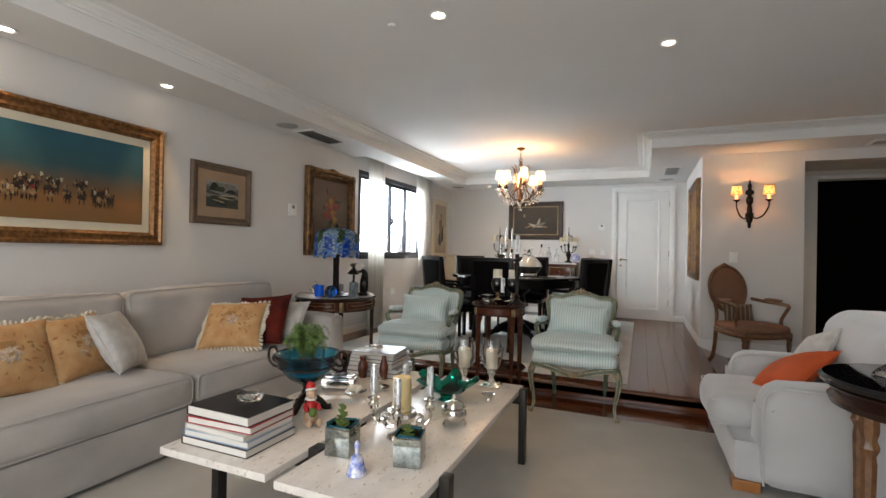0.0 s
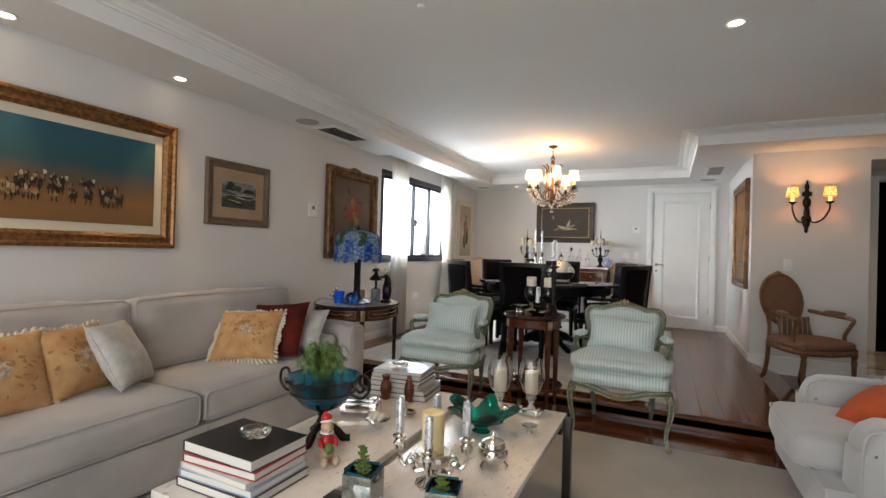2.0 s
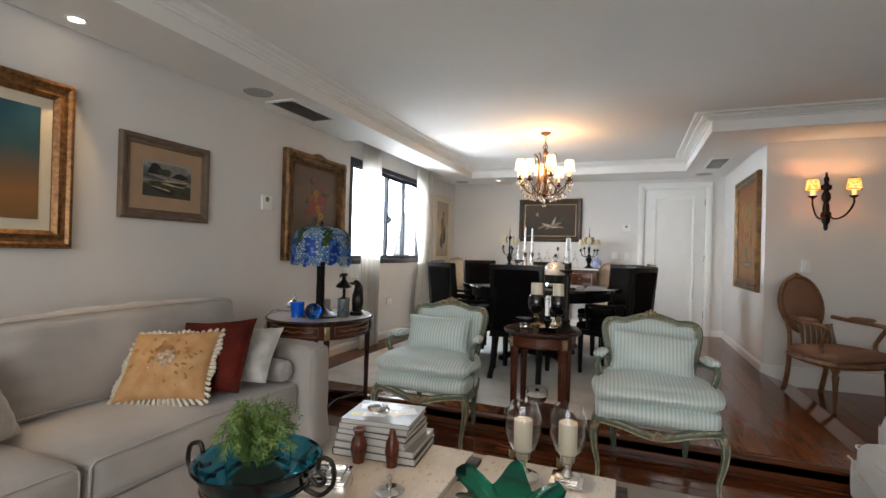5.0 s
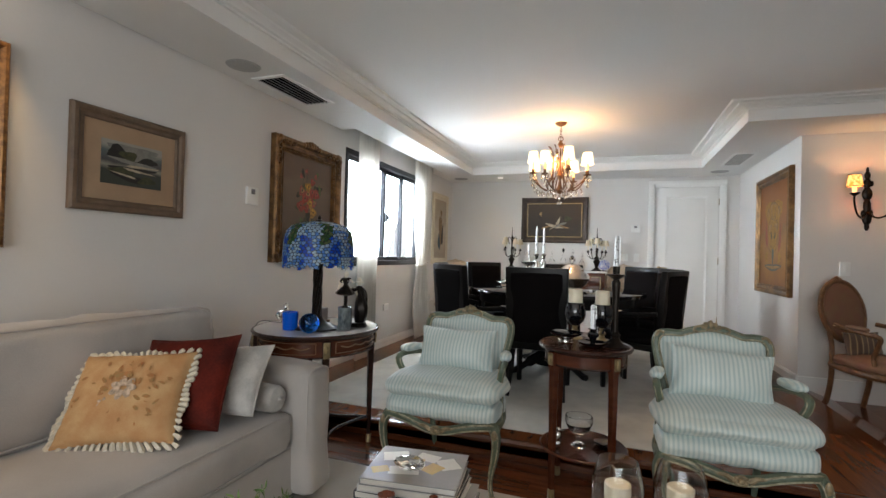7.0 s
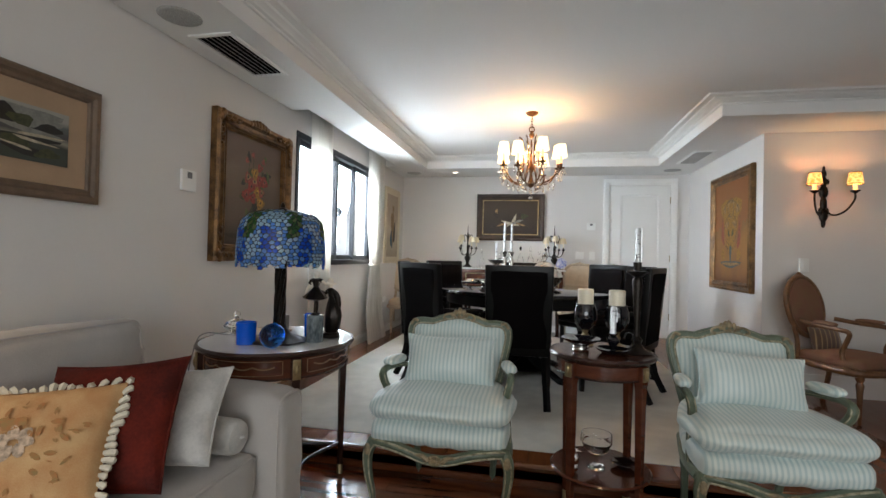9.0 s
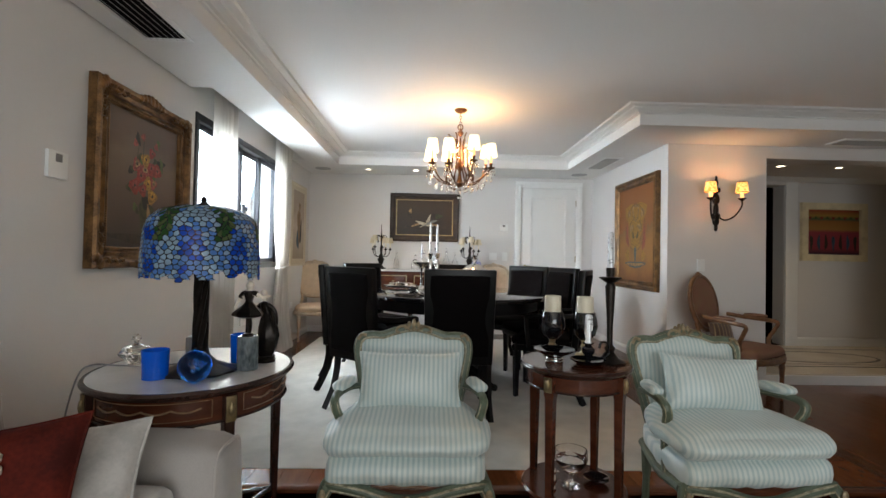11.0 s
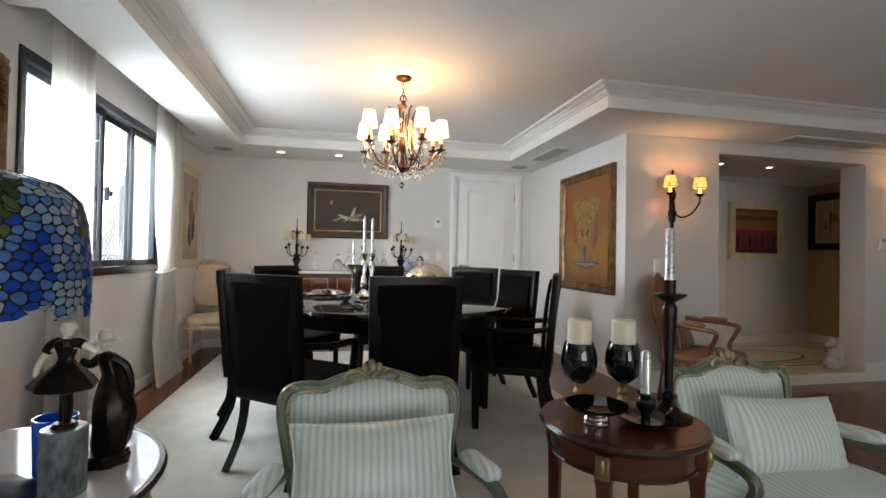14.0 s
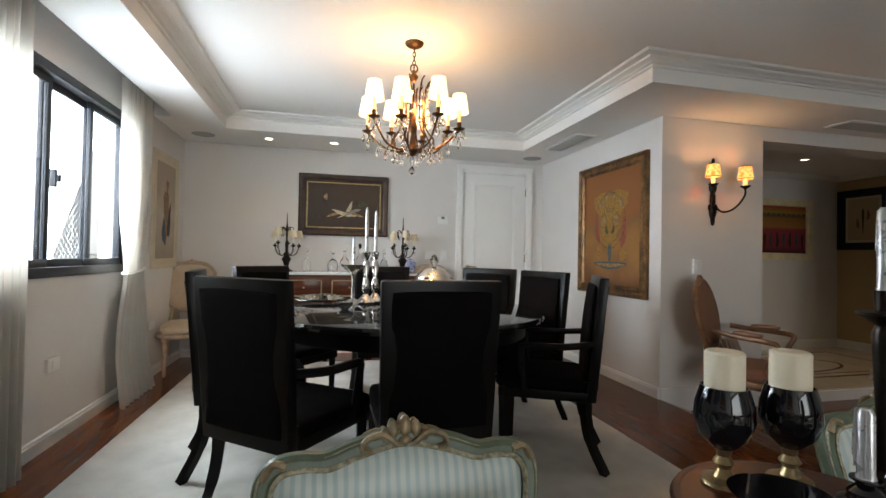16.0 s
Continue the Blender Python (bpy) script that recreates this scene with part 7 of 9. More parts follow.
def candelabrum(x, y, z, rz):
    c = thing("candelabrum", "dark bronze candelabrum lamp with five small cream shades on the sideboard", "candelabrum", (x, y, z), rz, "sideboard candelabra")
    part("base", lathe(bm_new(), [(0, 0), (0.065, 0.0), (0.068, 0.012), (0.04, 0.025), (0.02, 0.05), (0.035, 0.10), (0.05, 0.13), (0.02, 0.17), (0.012, 0.22)], 20), M_BRONZE, c)
    part("stem", lathe(bm_new(), [(0.012, 0.22), (0.018, 0.28), (0.008, 0.33), (0.012, 0.46), (0.006, 0.50), (0.003, 0.60), (0, 0.61)], 12), M_BRONZE, c)
    for k in range(5):
        a = 2 * math.pi * k / 5 + 0.3
        r, top = 0.125, 0.03 * (k % 2)
        cx, cy = math.cos(a), math.sin(a)
        bm = bm_new()
        tube(bm, curve([(0.01 * cx, 0.01 * cy, 0.20), (0.05 * cx, 0.05 * cy, 0.165), (0.10 * cx, 0.10 * cy, 0.19), (r * cx, r * cy, 0.26 + top)]), 0.005, 5)
        tube(bm, curve([(0.01 * cx, 0.01 * cy, 0.42), (0.05 * cx, 0.05 * cy, 0.46), (0.07 * cx, 0.07 * cy, 0.42), (0.05 * cx, 0.05 * cy, 0.36)]), 0.004, 5)
        part("arm", bm, M_BRONZE, c)
        part("candle_cup", lathe(bm_new(), [(0.006, 0.25), (0.022, 0.265), (0.024, 0.272), (0.008, 0.275), (0.009, 0.29)], 12, (r * cx, r * cy, top)), M_BRONZE, c)
        part("candle_sleeve", lathe(bm_new(), [(0.008, 0.29), (0.008, 0.355), (0, 0.356)], 8, (r * cx, r * cy, top)), M_WAX, c)
        part("shade", lathe(bm_new(), [(0.042, 0.35), (0.043, 0.352), (0.027, 0.425), (0.026, 0.425), (0.041, 0.352)], 16, (r * cx, r * cy, top)), M_SHADE_OFF, c)
        bm = bm_new()
        crystal_drop(bm, r * cx, r * cy, 0.252 + top, 0.06, 0.009)
        part("crystal_pendant", bm, M_CRYSTAL, c)
    return c


cd = candelabrum(-2.36, 7.52, SBZ, 0)
cd.location.x = -2.19
copy_thing(cd, pose(-0.98, 7.52, SBZ, 0, 0, 40))


def decanter(x, y, z, h, r, stopper=M_GLASS):
    d = thing("decanter", "clear cut glass decanter with stopper on the sideboard", "decanter", (x, y, z), group="decanters")
    part("body", lathe(bm_new(), [(0, 0), (r, 0.002), (r, h * 0.35), (r * 0.8, h * 0.48), (r * 0.3, h * 0.60), (r * 0.25, h * 0.80), (r * 0.42, h * 0.82)], 18), M_GLASS, d)
    part("stopper", lathe(bm_new(), [(r * 0.2, h * 0.82), (r * 0.4, h * 0.90), (r * 0.35, h * 0.97), (0, h)], 12), stopper, d)


for x, h, r, st in ((-1.98, 0.26, 0.035, M_GLASS), (-1.72, 0.23, 0.055, M_GLASS), (-1.60, 0.27, 0.05, M_GLASS), (-1.44, 0.31, 0.045, M_DARKGLASS), (-1.30, 0.30, 0.045, M_GLASS), (-1.18, 0.25, 0.04, M_GLASS)):
    decanter(x, 7.50 + 0.04 * math.sin(x * 30), SBZ, h, r, st)
pl = thing("plate", "decorated porcelain plate standing on a small easel", "plate", (-0.88, 7.66, SBZ))
bm = lathe(bm_new(), [(0, 0), (0.06, 0.002), (0.075, 0.01), (0.07, 0.012), (0, 0.006)], 28)
tf(pose(0, 0, 0.08, 80), bm.verts)
part("dish", bm, M_BLUEWHITE, pl)
part("easel", box(bm_new(), -0.03, 0.03, -0.01, 0.04, 0.0, 0.012, 0.002), M_DARKFRAME, pl)


# ---- on the dining table ----
TZ = ZU + 0.005 + 0.780


def silver_candlestick(x, y, z, h, ch_, label):
    c = thing("candlestick", label, "candlestick", (x, y, z), group="table candlesticks")
    part("stick", lathe(bm_new(), [(0, 0), (0.058, 0.0), (0.062, 0.012), (0.045, 0.025), (0.03, 0.04), (0.015, 0.06), (0.028, 0.10), (0.02, 0.14), (0.012, 0.17), (0.026, h * 0.72), (0.012, h * 0.82), (0.024, h * 0.92), (0.028, h * 0.97), (0.011, h * 0.98), (0.012, h)], 20), M_SILVER, c)
    part("candle", lathe(bm_new(), [(0.011, h), (0.010, h + ch_ * 0.9), (0.004, h + ch_), (0, h + ch_ + 0.001)], 12), M_SILVER_WAX, c)


silver_candlestick(-1.52, 5.50, TZ, 0.34, 0.28, "tall silver candlestick with a silvery taper on the dining table")
silver_candlestick(-1.455, 5.57, TZ, 0.34, 0.27, "slim silver candlestick with silvery taper beside its taller pair")
co = thing("compote", "small silver footed bowl with twisted stem on the dining table", "compote", (-1.60, 5.52, TZ))
bm = lathe(bm_new(), [(0, 0), (0.055, 0.0), (0.05, 0.012), (0.012, 0.03), (0.010, 0.17), (0.03, 0.20), (0.075, 0.235), (0.08, 0.25), (0.07, 0.245), (0, 0.215)], 24)
part("bowl", bm, M_SILVER, co)
part("candle", lathe(bm_new(), [(0.010, 0.218), (0.009, 0.42), (0, 0.43)], 12), M_SILVER_WAX, co)
tr = thing("serving_tray", "ornate silver tray holding shallow dishes on the dining table", "tray", (-1.80, 5.62, TZ))
part("tray", lathe(bm_new(), [(0, 0.004), (0.13, 0.004), (0.16, 0.014), (0.165, 0.022), (0.155, 0.018), (0.12, 0.010), (0, 0.010)], 40, scale=(1.0, 0.75), wob=lambda a, z: 1 + 0.04 * math.cos(12 * a)), M_SILVER, tr)
for dx, dy in ((-0.06, 0.02), (0.07, -0.01), (0.01, 0.06)):
    part("dish", lathe(bm_new(), [(0, 0.012), (0.03, 0.012), (0.05, 0.045), (0.045, 0.045), (0, 0.02)], 20, (dx, dy, 0), wob=lambda a, z: 1 + 0.08 * math.cos(8 * a)), M_SILVER, tr)
tu = thing("tureen", "large lidded silver tureen with crystal knob on the dining table", "tureen", (-1.135, 5.20, TZ))
part("bowl", lathe(bm_new(), [(0, 0), (0.09, 0.002), (0.085, 0.018), (0.12, 0.05), (0.14, 0.09), (0.135, 0.095), (0, 0.09)], 36), M_SILVER, tu)
part("lid", lathe(bm_new(), [(0.142, 0.096), (0.138, 0.10), (0.125, 0.135), (0.10, 0.155), (0.098, 0.165), (0.06, 0.20), (0.02, 0.215), (0, 0.217)], 36, wob=lambda a, z: 1 + 0.02 * math.cos(16 * a)), M_SILVER, tu)
part("knob", lathe(bm_new(), [(0.008, 0.217), (0.02, 0.24), (0.024, 0.255), (0.012, 0.275), (0, 0.285)], 12), M_CRYSTAL, tu)
for piece in tu.children:
    for v in piece.data.vertices:
        v.co *= 1.15
bw = thing("bowl", "small silver nut bowl on the glossy dining table", "bowl", (-1.66, 5.18, TZ))
part("bowl", lathe(bm_new(), [(0, 0), (0.02, 0.0), (0.045, 0.025), (0.05, 0.04), (0.045, 0.04), (0, 0.01)], 24), M_SILVER, bw)


# ---- wall fittings ----
def plate_w(name, label, cat, loc, w, h, side, dark=False, d=0.018):
    t = thing(name, label, cat, loc)
    bm = bm_new()
    if side == "W":
        box(bm, 0, d, -w / 2, w / 2, -h / 2, h / 2, 0.004)
    else:
        box(bm, -w / 2, w / 2, -d, 0, -h / 2, h / 2, 0.004)
    part("cover", bm, M_WHITE, t)
    bm = bm_new()
    if side == "W":
        box(bm, d, d + 0.003, -w * 0.16, w * 0.16, h * (0.1 if dark else -0.28), h * (0.40 if dark else 0.28), 0.001)
    else:
        box(bm, -w * 0.16, w * 0.16, -d - 0.003, -d, h * (0.1 if dark else -0.28), h * (0.40 if dark else 0.28), 0.001)
    part("display" if dark else "rocker", bm, M_GREY if dark else M_WHITE, t)


plate_w("thermostat", "white wall thermostat with a small dark display", "thermostat", (XL + 0.001, 3.30, 1.57), 0.115, 0.125, "W", True)
plate_w("thermostat", "white wall thermostat with dark display near the door", "thermostat", (-0.47, YF - 0.001, 1.625), 0.12, 0.10, "N", True)
plate_w("light_switch", "white light switch plate beside the door", "light switch", (-0.45, YF - 0.001, 1.21), 0.075, 0.12, "N")
plate_w("intercom", "white round cornered intercom plate beside the switch", "intercom", (-0.62, YF - 0.001, 1.21), 0.11, 0.10, "N")
plate_w("light_switch", "white light switch plate under the wall sconce", "light switch", (1.14, YS - 0.001, 1.155), 0.075, 0.12, "N")
plate_w("thermostat", "white wall thermostat beside the hall opening", "thermostat", (3.80, YS - 0.001, 1.42), 0.085, 0.12, "N", True)
plate_w("outlet", "white power outlet plate under the window", "outlet", (XL + 0.001, 5.49, 0.555), 0.12, 0.075, "W")
plate_w("outlet", "white power outlet low in the dining room corner", "outlet", (XL + 0.001, 6.98, 0.55), 0.11, 0.07, "W")
sm = thing("smoke_detector", "tiny white round detector on the ceiling", "smoke detector", (-1.22, 1.80, HC))
part("cover", lathe(bm_new(), [(0, -0.012), (0.018, -0.010), (0.024, 0.0)], 18), M_WHITE, sm)
copy_thing(sc, pose(4.05, YS, 1.5))


# ---- hall ----
bm = bm_new()
for a, b, c, d in ((1.85, 4.3, 5.98, 6.01), (1.85, 4.3, 6.10, 6.115), (1.85, 4.3, 6.98, 7.01), (4.27, 4.30, 6.01, 6.98), (1.85, 1.88, 6.01, 6.98)):
    box(bm, a, b, c, d, ZU - 0.002, ZU + 0.0015)
part("floor_hall_inlay", bm, M_MARBLE_DARK, None, "dark marble inlaid border lines", flat=True, kind="structure")
bm = bm_new()
sweep(bm, [(3.0 + 0.75 * math.cos(a), 6.50 + 0.33 * math.sin(a)) for a in [2 * math.pi * k / 48 for k in range(48)]], [(0, ZU - 0.002), (0, ZU + 0.0015), (0.03, ZU + 0.0015), (0.03, ZU - 0.002)], lambda u, v, h: (u, v, h))
part("floor_hall_inlay_oval", bm, M_MARBLE_DARK, None, "dark marble inlaid oval line", flat=True, kind="structure")


def blob_mesh(name, label, cat, loc, items, mats, rz=0.0):
    """A statue in one mesh: ellipsoids (x, y, z, rx, ry, rz, tilt, material index)."""
    bm = bm_new()
    for x, y, z, a, b, c, tilt, mi in items:
        r = Matrix.Rotation(radians(tilt), 3, "Y")
        made = bmesh.ops.create_uvsphere(bm, u_segments=16, v_segments=11, radius=1)["verts"]
        for v in made:
            v.co = r @ Vector((v.co.x * a, v.co.y * b, v.co.z * c)) + Vector((x, y, z))
        for f in {f for v in made for f in v.link_faces}:
            f.material_index = mi
    ob = part(name, bm, mats[0])
    for m in mats[1:]:
        ob.data.materials.append(m)
    ob.matrix_basis = pose(*loc, 0, 0, rz)
    return tagged(ob, label, cat)


blob_mesh("dog_figure", "white ceramic seated dog figure on the hall floor edge", "figurine", (3.36, 5.78, ZU), [(0, 0, 0.07, 0.11, 0.08, 0.07, 0, 0), (0.01, 0, 0.15, 0.07, 0.06, 0.12, 10, 0), (-0.03, 0, 0.27, 0.055, 0.045, 0.05, 0, 0), (-0.09, 0, 0.255, 0.035, 0.025, 0.022, 0, 0), (-0.07, 0.03, 0.03, 0.06, 0.02, 0.03, 0, 0), (-0.07, -0.03, 0.03, 0.06, 0.02, 0.03, 0, 0), (-0.01, 0.03, 0.31, 0.015, 0.012, 0.03, 0, 0), (-0.01, -0.03, 0.31, 0.015, 0.012, 0.03, 0, 0)], [M_CERAMIC])


# ---- on the oval side table ----
def glass_cup(name, label, cat, loc, r, h, mat_, fill, fill_mat):
    t = thing(name, label, cat, loc)
    part("glass", lathe(bm_new(), [(0, 0.0), (r * 0.92, 0.001), (r, h), (r * 0.93, h), (r * 0.86, 0.012), (0, 0.012)], 32), mat_, t)
    part("wax", lathe(bm_new(), [(0, 0.0125), (r * 0.84, 0.0125), (r * 0.90, fill), (0, fill)], 24), fill_mat, t)


BLUE_CUP = mat("cobalt_frosted_glass", (0.0, 0.10, 0.62), 0.12, scale=20, var=0.05, spec=0.6)
glass_cup("candle_jar", "cobalt blue glass candle jar on the oval side table", "candle", (-2.475, 2.785, LT), 0.044, 0.10, BLUE_CUP, 0.085, M_WAX)
glass_cup("candle_jar", "second cobalt blue glass jar behind the bronze figures", "candle", (-2.285, 3.045, LT), 0.040, 0.115, BLUE_CUP, 0.09, BLUE_CUP)
sp = thing("paperweight", "cobalt blue bubbled glass paperweight sphere", "paperweight", (-2.318, 2.742, LT))
bm = bm_new()
bmesh.ops.create_uvsphere(bm, u_segments=32, v_segments=20, radius=0.054)
tf(pose(0, 0, 0.0535), bm.verts)
part("ball", bm, M_BLUEGLASS, sp)
bm = bm_new()
rnd = random.Random(5)
for k in range(9):
    o = Vector((rnd.uniform(-1, 1), rnd.uniform(-1, 1), rnd.uniform(-1, 1))).normalized() * rnd.uniform(0.01, 0.035)
    for v in bmesh.ops.create_uvsphere(bm, u_segments=8, v_segments=6, radius=rnd.uniform(0.003, 0.007))["verts"]:
        v.co += o + Vector((0, 0, 0.0535))
part("bubbles", bm, M_SILVER, sp, kind="stuff")
cb = thing("candy_dish", "small cut crystal covered dish with ball knob", "candy dish", (-2.66, 2.98, LT))
part("bowl", lathe(bm_new(), [(0, 0), (0.03, 0.0), (0.025, 0.01), (0.055, 0.04), (0.06, 0.05), (0.05, 0.048), (0, 0.02)], 16, wob=lambda a, z: 1 + 0.05 * math.cos(8 * a)), M_CRYSTAL, cb)
part("lid", lathe(bm_new(), [(0.056, 0.051), (0.045, 0.07), (0.012, 0.082), (0.008, 0.088), (0.016, 0.10), (0.014, 0.114), (0, 0.12)], 16, wob=lambda a, z: 1 + 0.04 * math.cos(8 * a) * (z < 0.08)), M_CRYSTAL, cb)
bx = thing("metal_box", "small square grey metal box on a wooden foot", "box", (-2.50, 3.12, LT))
part("body", box(bm_new(), -0.03, 0.03, -0.03, 0.03, 0.012, 0.09, 0.004), mat("brushed_grey", (0.28, 0.26, 0.25), 0.4, 0.5), bx)
part("foot", box(bm_new(), -0.04, 0.04, -0.04, 0.04, 0.0, 0.012, 0.002), M_BROWN_WOOD, bx)

def cast_figure(name, label, loc, turn, shapes, mats):
    """A statuette in one mesh. shapes: (profile, sideways squash, bend(z), material index) for turned forms, or (points, radii, index) for limbs."""
    bm = bm_new()
    for sh in shapes:
        known = set(bm.faces)
        if len(sh) == 4:
            prof, squash, bend, mi = sh
            fresh = set(bm.verts)
            lathe(bm, prof, 22, scale=(1, squash), wob=lambda a, z: 1 + (0.07 * math.sin(7 * a + z * 40) if mi == 0 and len(prof) > 6 else 0))
            for v in bm.verts:
                if v not in fresh:
                    dx, dy = bend(v.co.z)
                    v.co.x += dx
                    v.co.y += dy
        else:
            pts, rr, mi = sh
            cv = curve(pts, 4)
            tube(bm, cv, [rr[0] + (rr[1] - rr[0]) * k / (len(cv) - 1) for k in range(len(cv))], 8)
        for f in bm.faces:
            if f not in known:
                f.material_index = mi
    for v in bm.verts:
        v.co = Vector((v.co.x * 1.1, v.co.y * 1.1, v.co.z * FIGURE_SCALE[name]))
    ob = part(name, bm, mats[0])
    for m in mats[1:]:
        ob.data.materials.append(m)
    ob.matrix_basis = pose(*loc, 0, 0, turn)
    return tagged(ob, label, "statuette")


FIGURE_SCALE = {"dancer_statuette": 1.14, "lady_statuette": 1.28}


def ball(z, r, tall=1.15, x=0.0):
    return [(0, z - r * tall), (r * 0.6, z - r * tall * 0.8), (r, z), (r * 0.75, z + r * tall * 0.66), (0, z + r * tall)]


none = lambda z: (0.0, 0.0)
cast_figure("dancer_statuette", "bronze and ivory dancer statuette on a veined grey marble pedestal", (-2.215, 2.935, LT), -20, [
    ([(0, 0), (0.035, 0.001), (0.0355, 0.004), (0.035, 0.110), (0.033, 0.112), (0, 0.112)], 1, none, 2),
    ([(0, 0.112), (0.020, 0.113), (0.016, 0.120), (0, 0.121)], 1, none, 0),
    ([(0.004, 0, 0.118), (0.006, 0, 0.145), (0.0, 0, 0.185)], (0.0055, 0.010), 0),
    ([(-0.010, 0.004, 0.118), (-0.004, 0.002, 0.150), (0.0, 0, 0.185)], (0.005, 0.009), 0),
    ([(0.030, 0.172), (0.052, 0.178), (0.055, 0.183), (0.046, 0.194), (0.030, 0.208), (0.017, 0.220), (0.0125, 0.228), (0.015, 0.238), (0.020, 0.250), (0.017, 0.258), (0.006, 0.262), (0, 0.263)], 0.8, lambda z: (-0.10 * max(0, 0.215 - z) * 1.2, 0.0), 0),
    (ball(0.279, 0.0135), 1, lambda z: (0.004, 0.0), 1),
    ([(0, 0.255), (0.0055, 0.257), (0.0055, 0.268), (0, 0.27)], 1, none, 1),
    ([(-0.018, 0, 0.252), (-0.034, -0.004, 0.236), (-0.048, -0.006, 0.214), (-0.052, -0.008, 0.196)], (0.0070, 0.0042), 1),
    ([(-0.014, 0, 0.254), (-0.026, -0.002, 0.250), (-0.034, -0.004, 0.238)], (0.0095, 0.0085), 0),
    ([(0.018, 0, 0.252), (0.036, 0.004, 0.250), (0.050, 0.010, 0.238)], (0.0075, 0.0045), 1),
    ([(0.014, 0, 0.254), (0.024, 0.002, 0.254), (0.032, 0.004, 0.251)], (0.0095, 0.0085), 0),
], [M_BRONZE, M_IVORY, M_STONE])
sway = lambda z: (0.018 * math.sin(z * 17) - 0.05 * max(0, z - 0.15), 0.0)
cast_figure("lady_statuette", "dark bronze statuette of a cloaked lady with ivory hat", (-2.20, 3.07, LT), -25, [
    ([(0, 0), (0.042, 0.001), (0.043, 0.006), (0.038, 0.011), (0.040, 0.016), (0.036, 0.020), (0, 0.021)], 1, none, 0),
    ([(0, 0.020), (0.030, 0.021), (0.036, 0.035), (0.039, 0.060), (0.041, 0.085), (0.037, 0.110), (0.027, 0.135), (0.018, 0.152), (0.019, 0.165), (0.022, 0.178), (0.016, 0.188), (0.006, 0.192), (0, 0.193)], 0.8, sway, 0),
    (ball(0.205, 0.0125), 1, lambda z: (-0.005, 0.0), 1),
    ([(0, 0.210), (0.029, 0.206), (0.028, 0.210), (0.014, 0.213), (0.013, 0.224), (0.008, 0.229), (0, 0.230)], 0.9, lambda z: (-0.008, 0.0), 1),
    ([(0.014, 0.0, 0.180), (0.034, 0.010, 0.165), (0.040, 0.016, 0.135), (0.036, 0.018, 0.108)], (0.0095, 0.006), 0),
    ([(0.036, 0.018, 0.110), (0.036, 0.019, 0.098), (0.034, 0.020, 0.092)], (0.005, 0.003), 1),
    ([(-0.014, -0.006, 0.180), (-0.030, -0.012, 0.170), (-0.046, -0.018, 0.176)], (0.0095, 0.006), 0),
    ([(0.0, 0.0, 0.185), (0.035, 0.0, 0.150), (0.044, 0.0, 0.095), (0.030, 0.0, 0.030)], (0.006, 0.012), 0),
], [M_BRONZE, M_IVORY])
cord = thing("lamp_cord", "thin black lamp cord trailing over the table edge", "cord", (-2.45, 2.92, LT))
bm = bm_new()
tube(bm, curve([(-0.02, 0.04, 0.012), (-0.14, 0.02, 0.006), (-0.25, 0.02, 0.006), (-0.345, 0.01, 0.008), (-0.385, -0.01, -0.04), (-0.42, -0.03, -0.25), (-0.46, -0.02, -0.60)]), 0.0035, 6)
part("wire", bm, M_GREY, cord)


# ---- on the round side table ----
def goblet(x, y):
    g = thing("candle_goblet", "black glass goblet holding an ivory pillar candle", "candle holder", (x, y, ST), group="black goblets")
    part("foot", lathe(bm_new(), [(0, 0), (0.042, 0.0), (0.040, 0.008), (0.02, 0.014), (0.012, 0.03), (0.020, 0.042), (0.012, 0.055), (0.016, 0.07)], 20), M_BRASS, g, "amber brass foot")
    part("bowl", lathe(bm_new(), [(0, 0.07), (0.02, 0.071), (0.046, 0.095), (0.056, 0.13), (0.054, 0.16), (0.044, 0.195), (0.041, 0.195), (0.045, 0.15), (0, 0.10)], 32), M_DARKGLASS, g)
    part("candle", lathe(bm_new(), [(0, 0.12), (0.037, 0.12), (0.037, 0.262), (0.033, 0.266), (0, 0.262)], 28), M_WAX, g)


goblet(-0.962, 3.235)
goblet(-0.822, 3.212)
di = thing("black_dish", "shallow black glass dish on a chrome foot", "dish", (-0.995, 3.075, ST))
part("foot", lathe(bm_new(), [(0.036, 0), (0.038, 0.006), (0.034, 0.012), (0.037, 0.018), (0.034, 0.024)], 24), M_SILVER, di, "ringed chrome foot")
part("dish", lathe(bm_new(), [(0, 0.024), (0.03, 0.025), (0.075, 0.045), (0.085, 0.056), (0.078, 0.056), (0, 0.035)], 36), M_DARKGLASS, di)
cs = thing("chamber_candlestick", "black chamber candlestick with handle and silvery candle", "candlestick", (-0.862, 3.045, ST))
part("saucer", lathe(bm_new(), [(0, 0), (0.045, 0.001), (0.07, 0.018), (0.072, 0.022), (0.04, 0.008), (0.012, 0.012), (0.012, 0.03), (0.026, 0.05), (0.026, 0.065), (0.012, 0.078), (0.022, 0.084), (0.022, 0.088), (0, 0.088)], 28), M_DARKGLASS, cs)
bm = bm_new()
tube(bm, curve([(0.062, 0, 0.022), (0.085, 0, 0.045), (0.080, 0, 0.085), (0.055, 0, 0.09), (0.045, 0, 0.065)]), 0.005, 6)
part("handle", bm, M_DARKGLASS, cs)


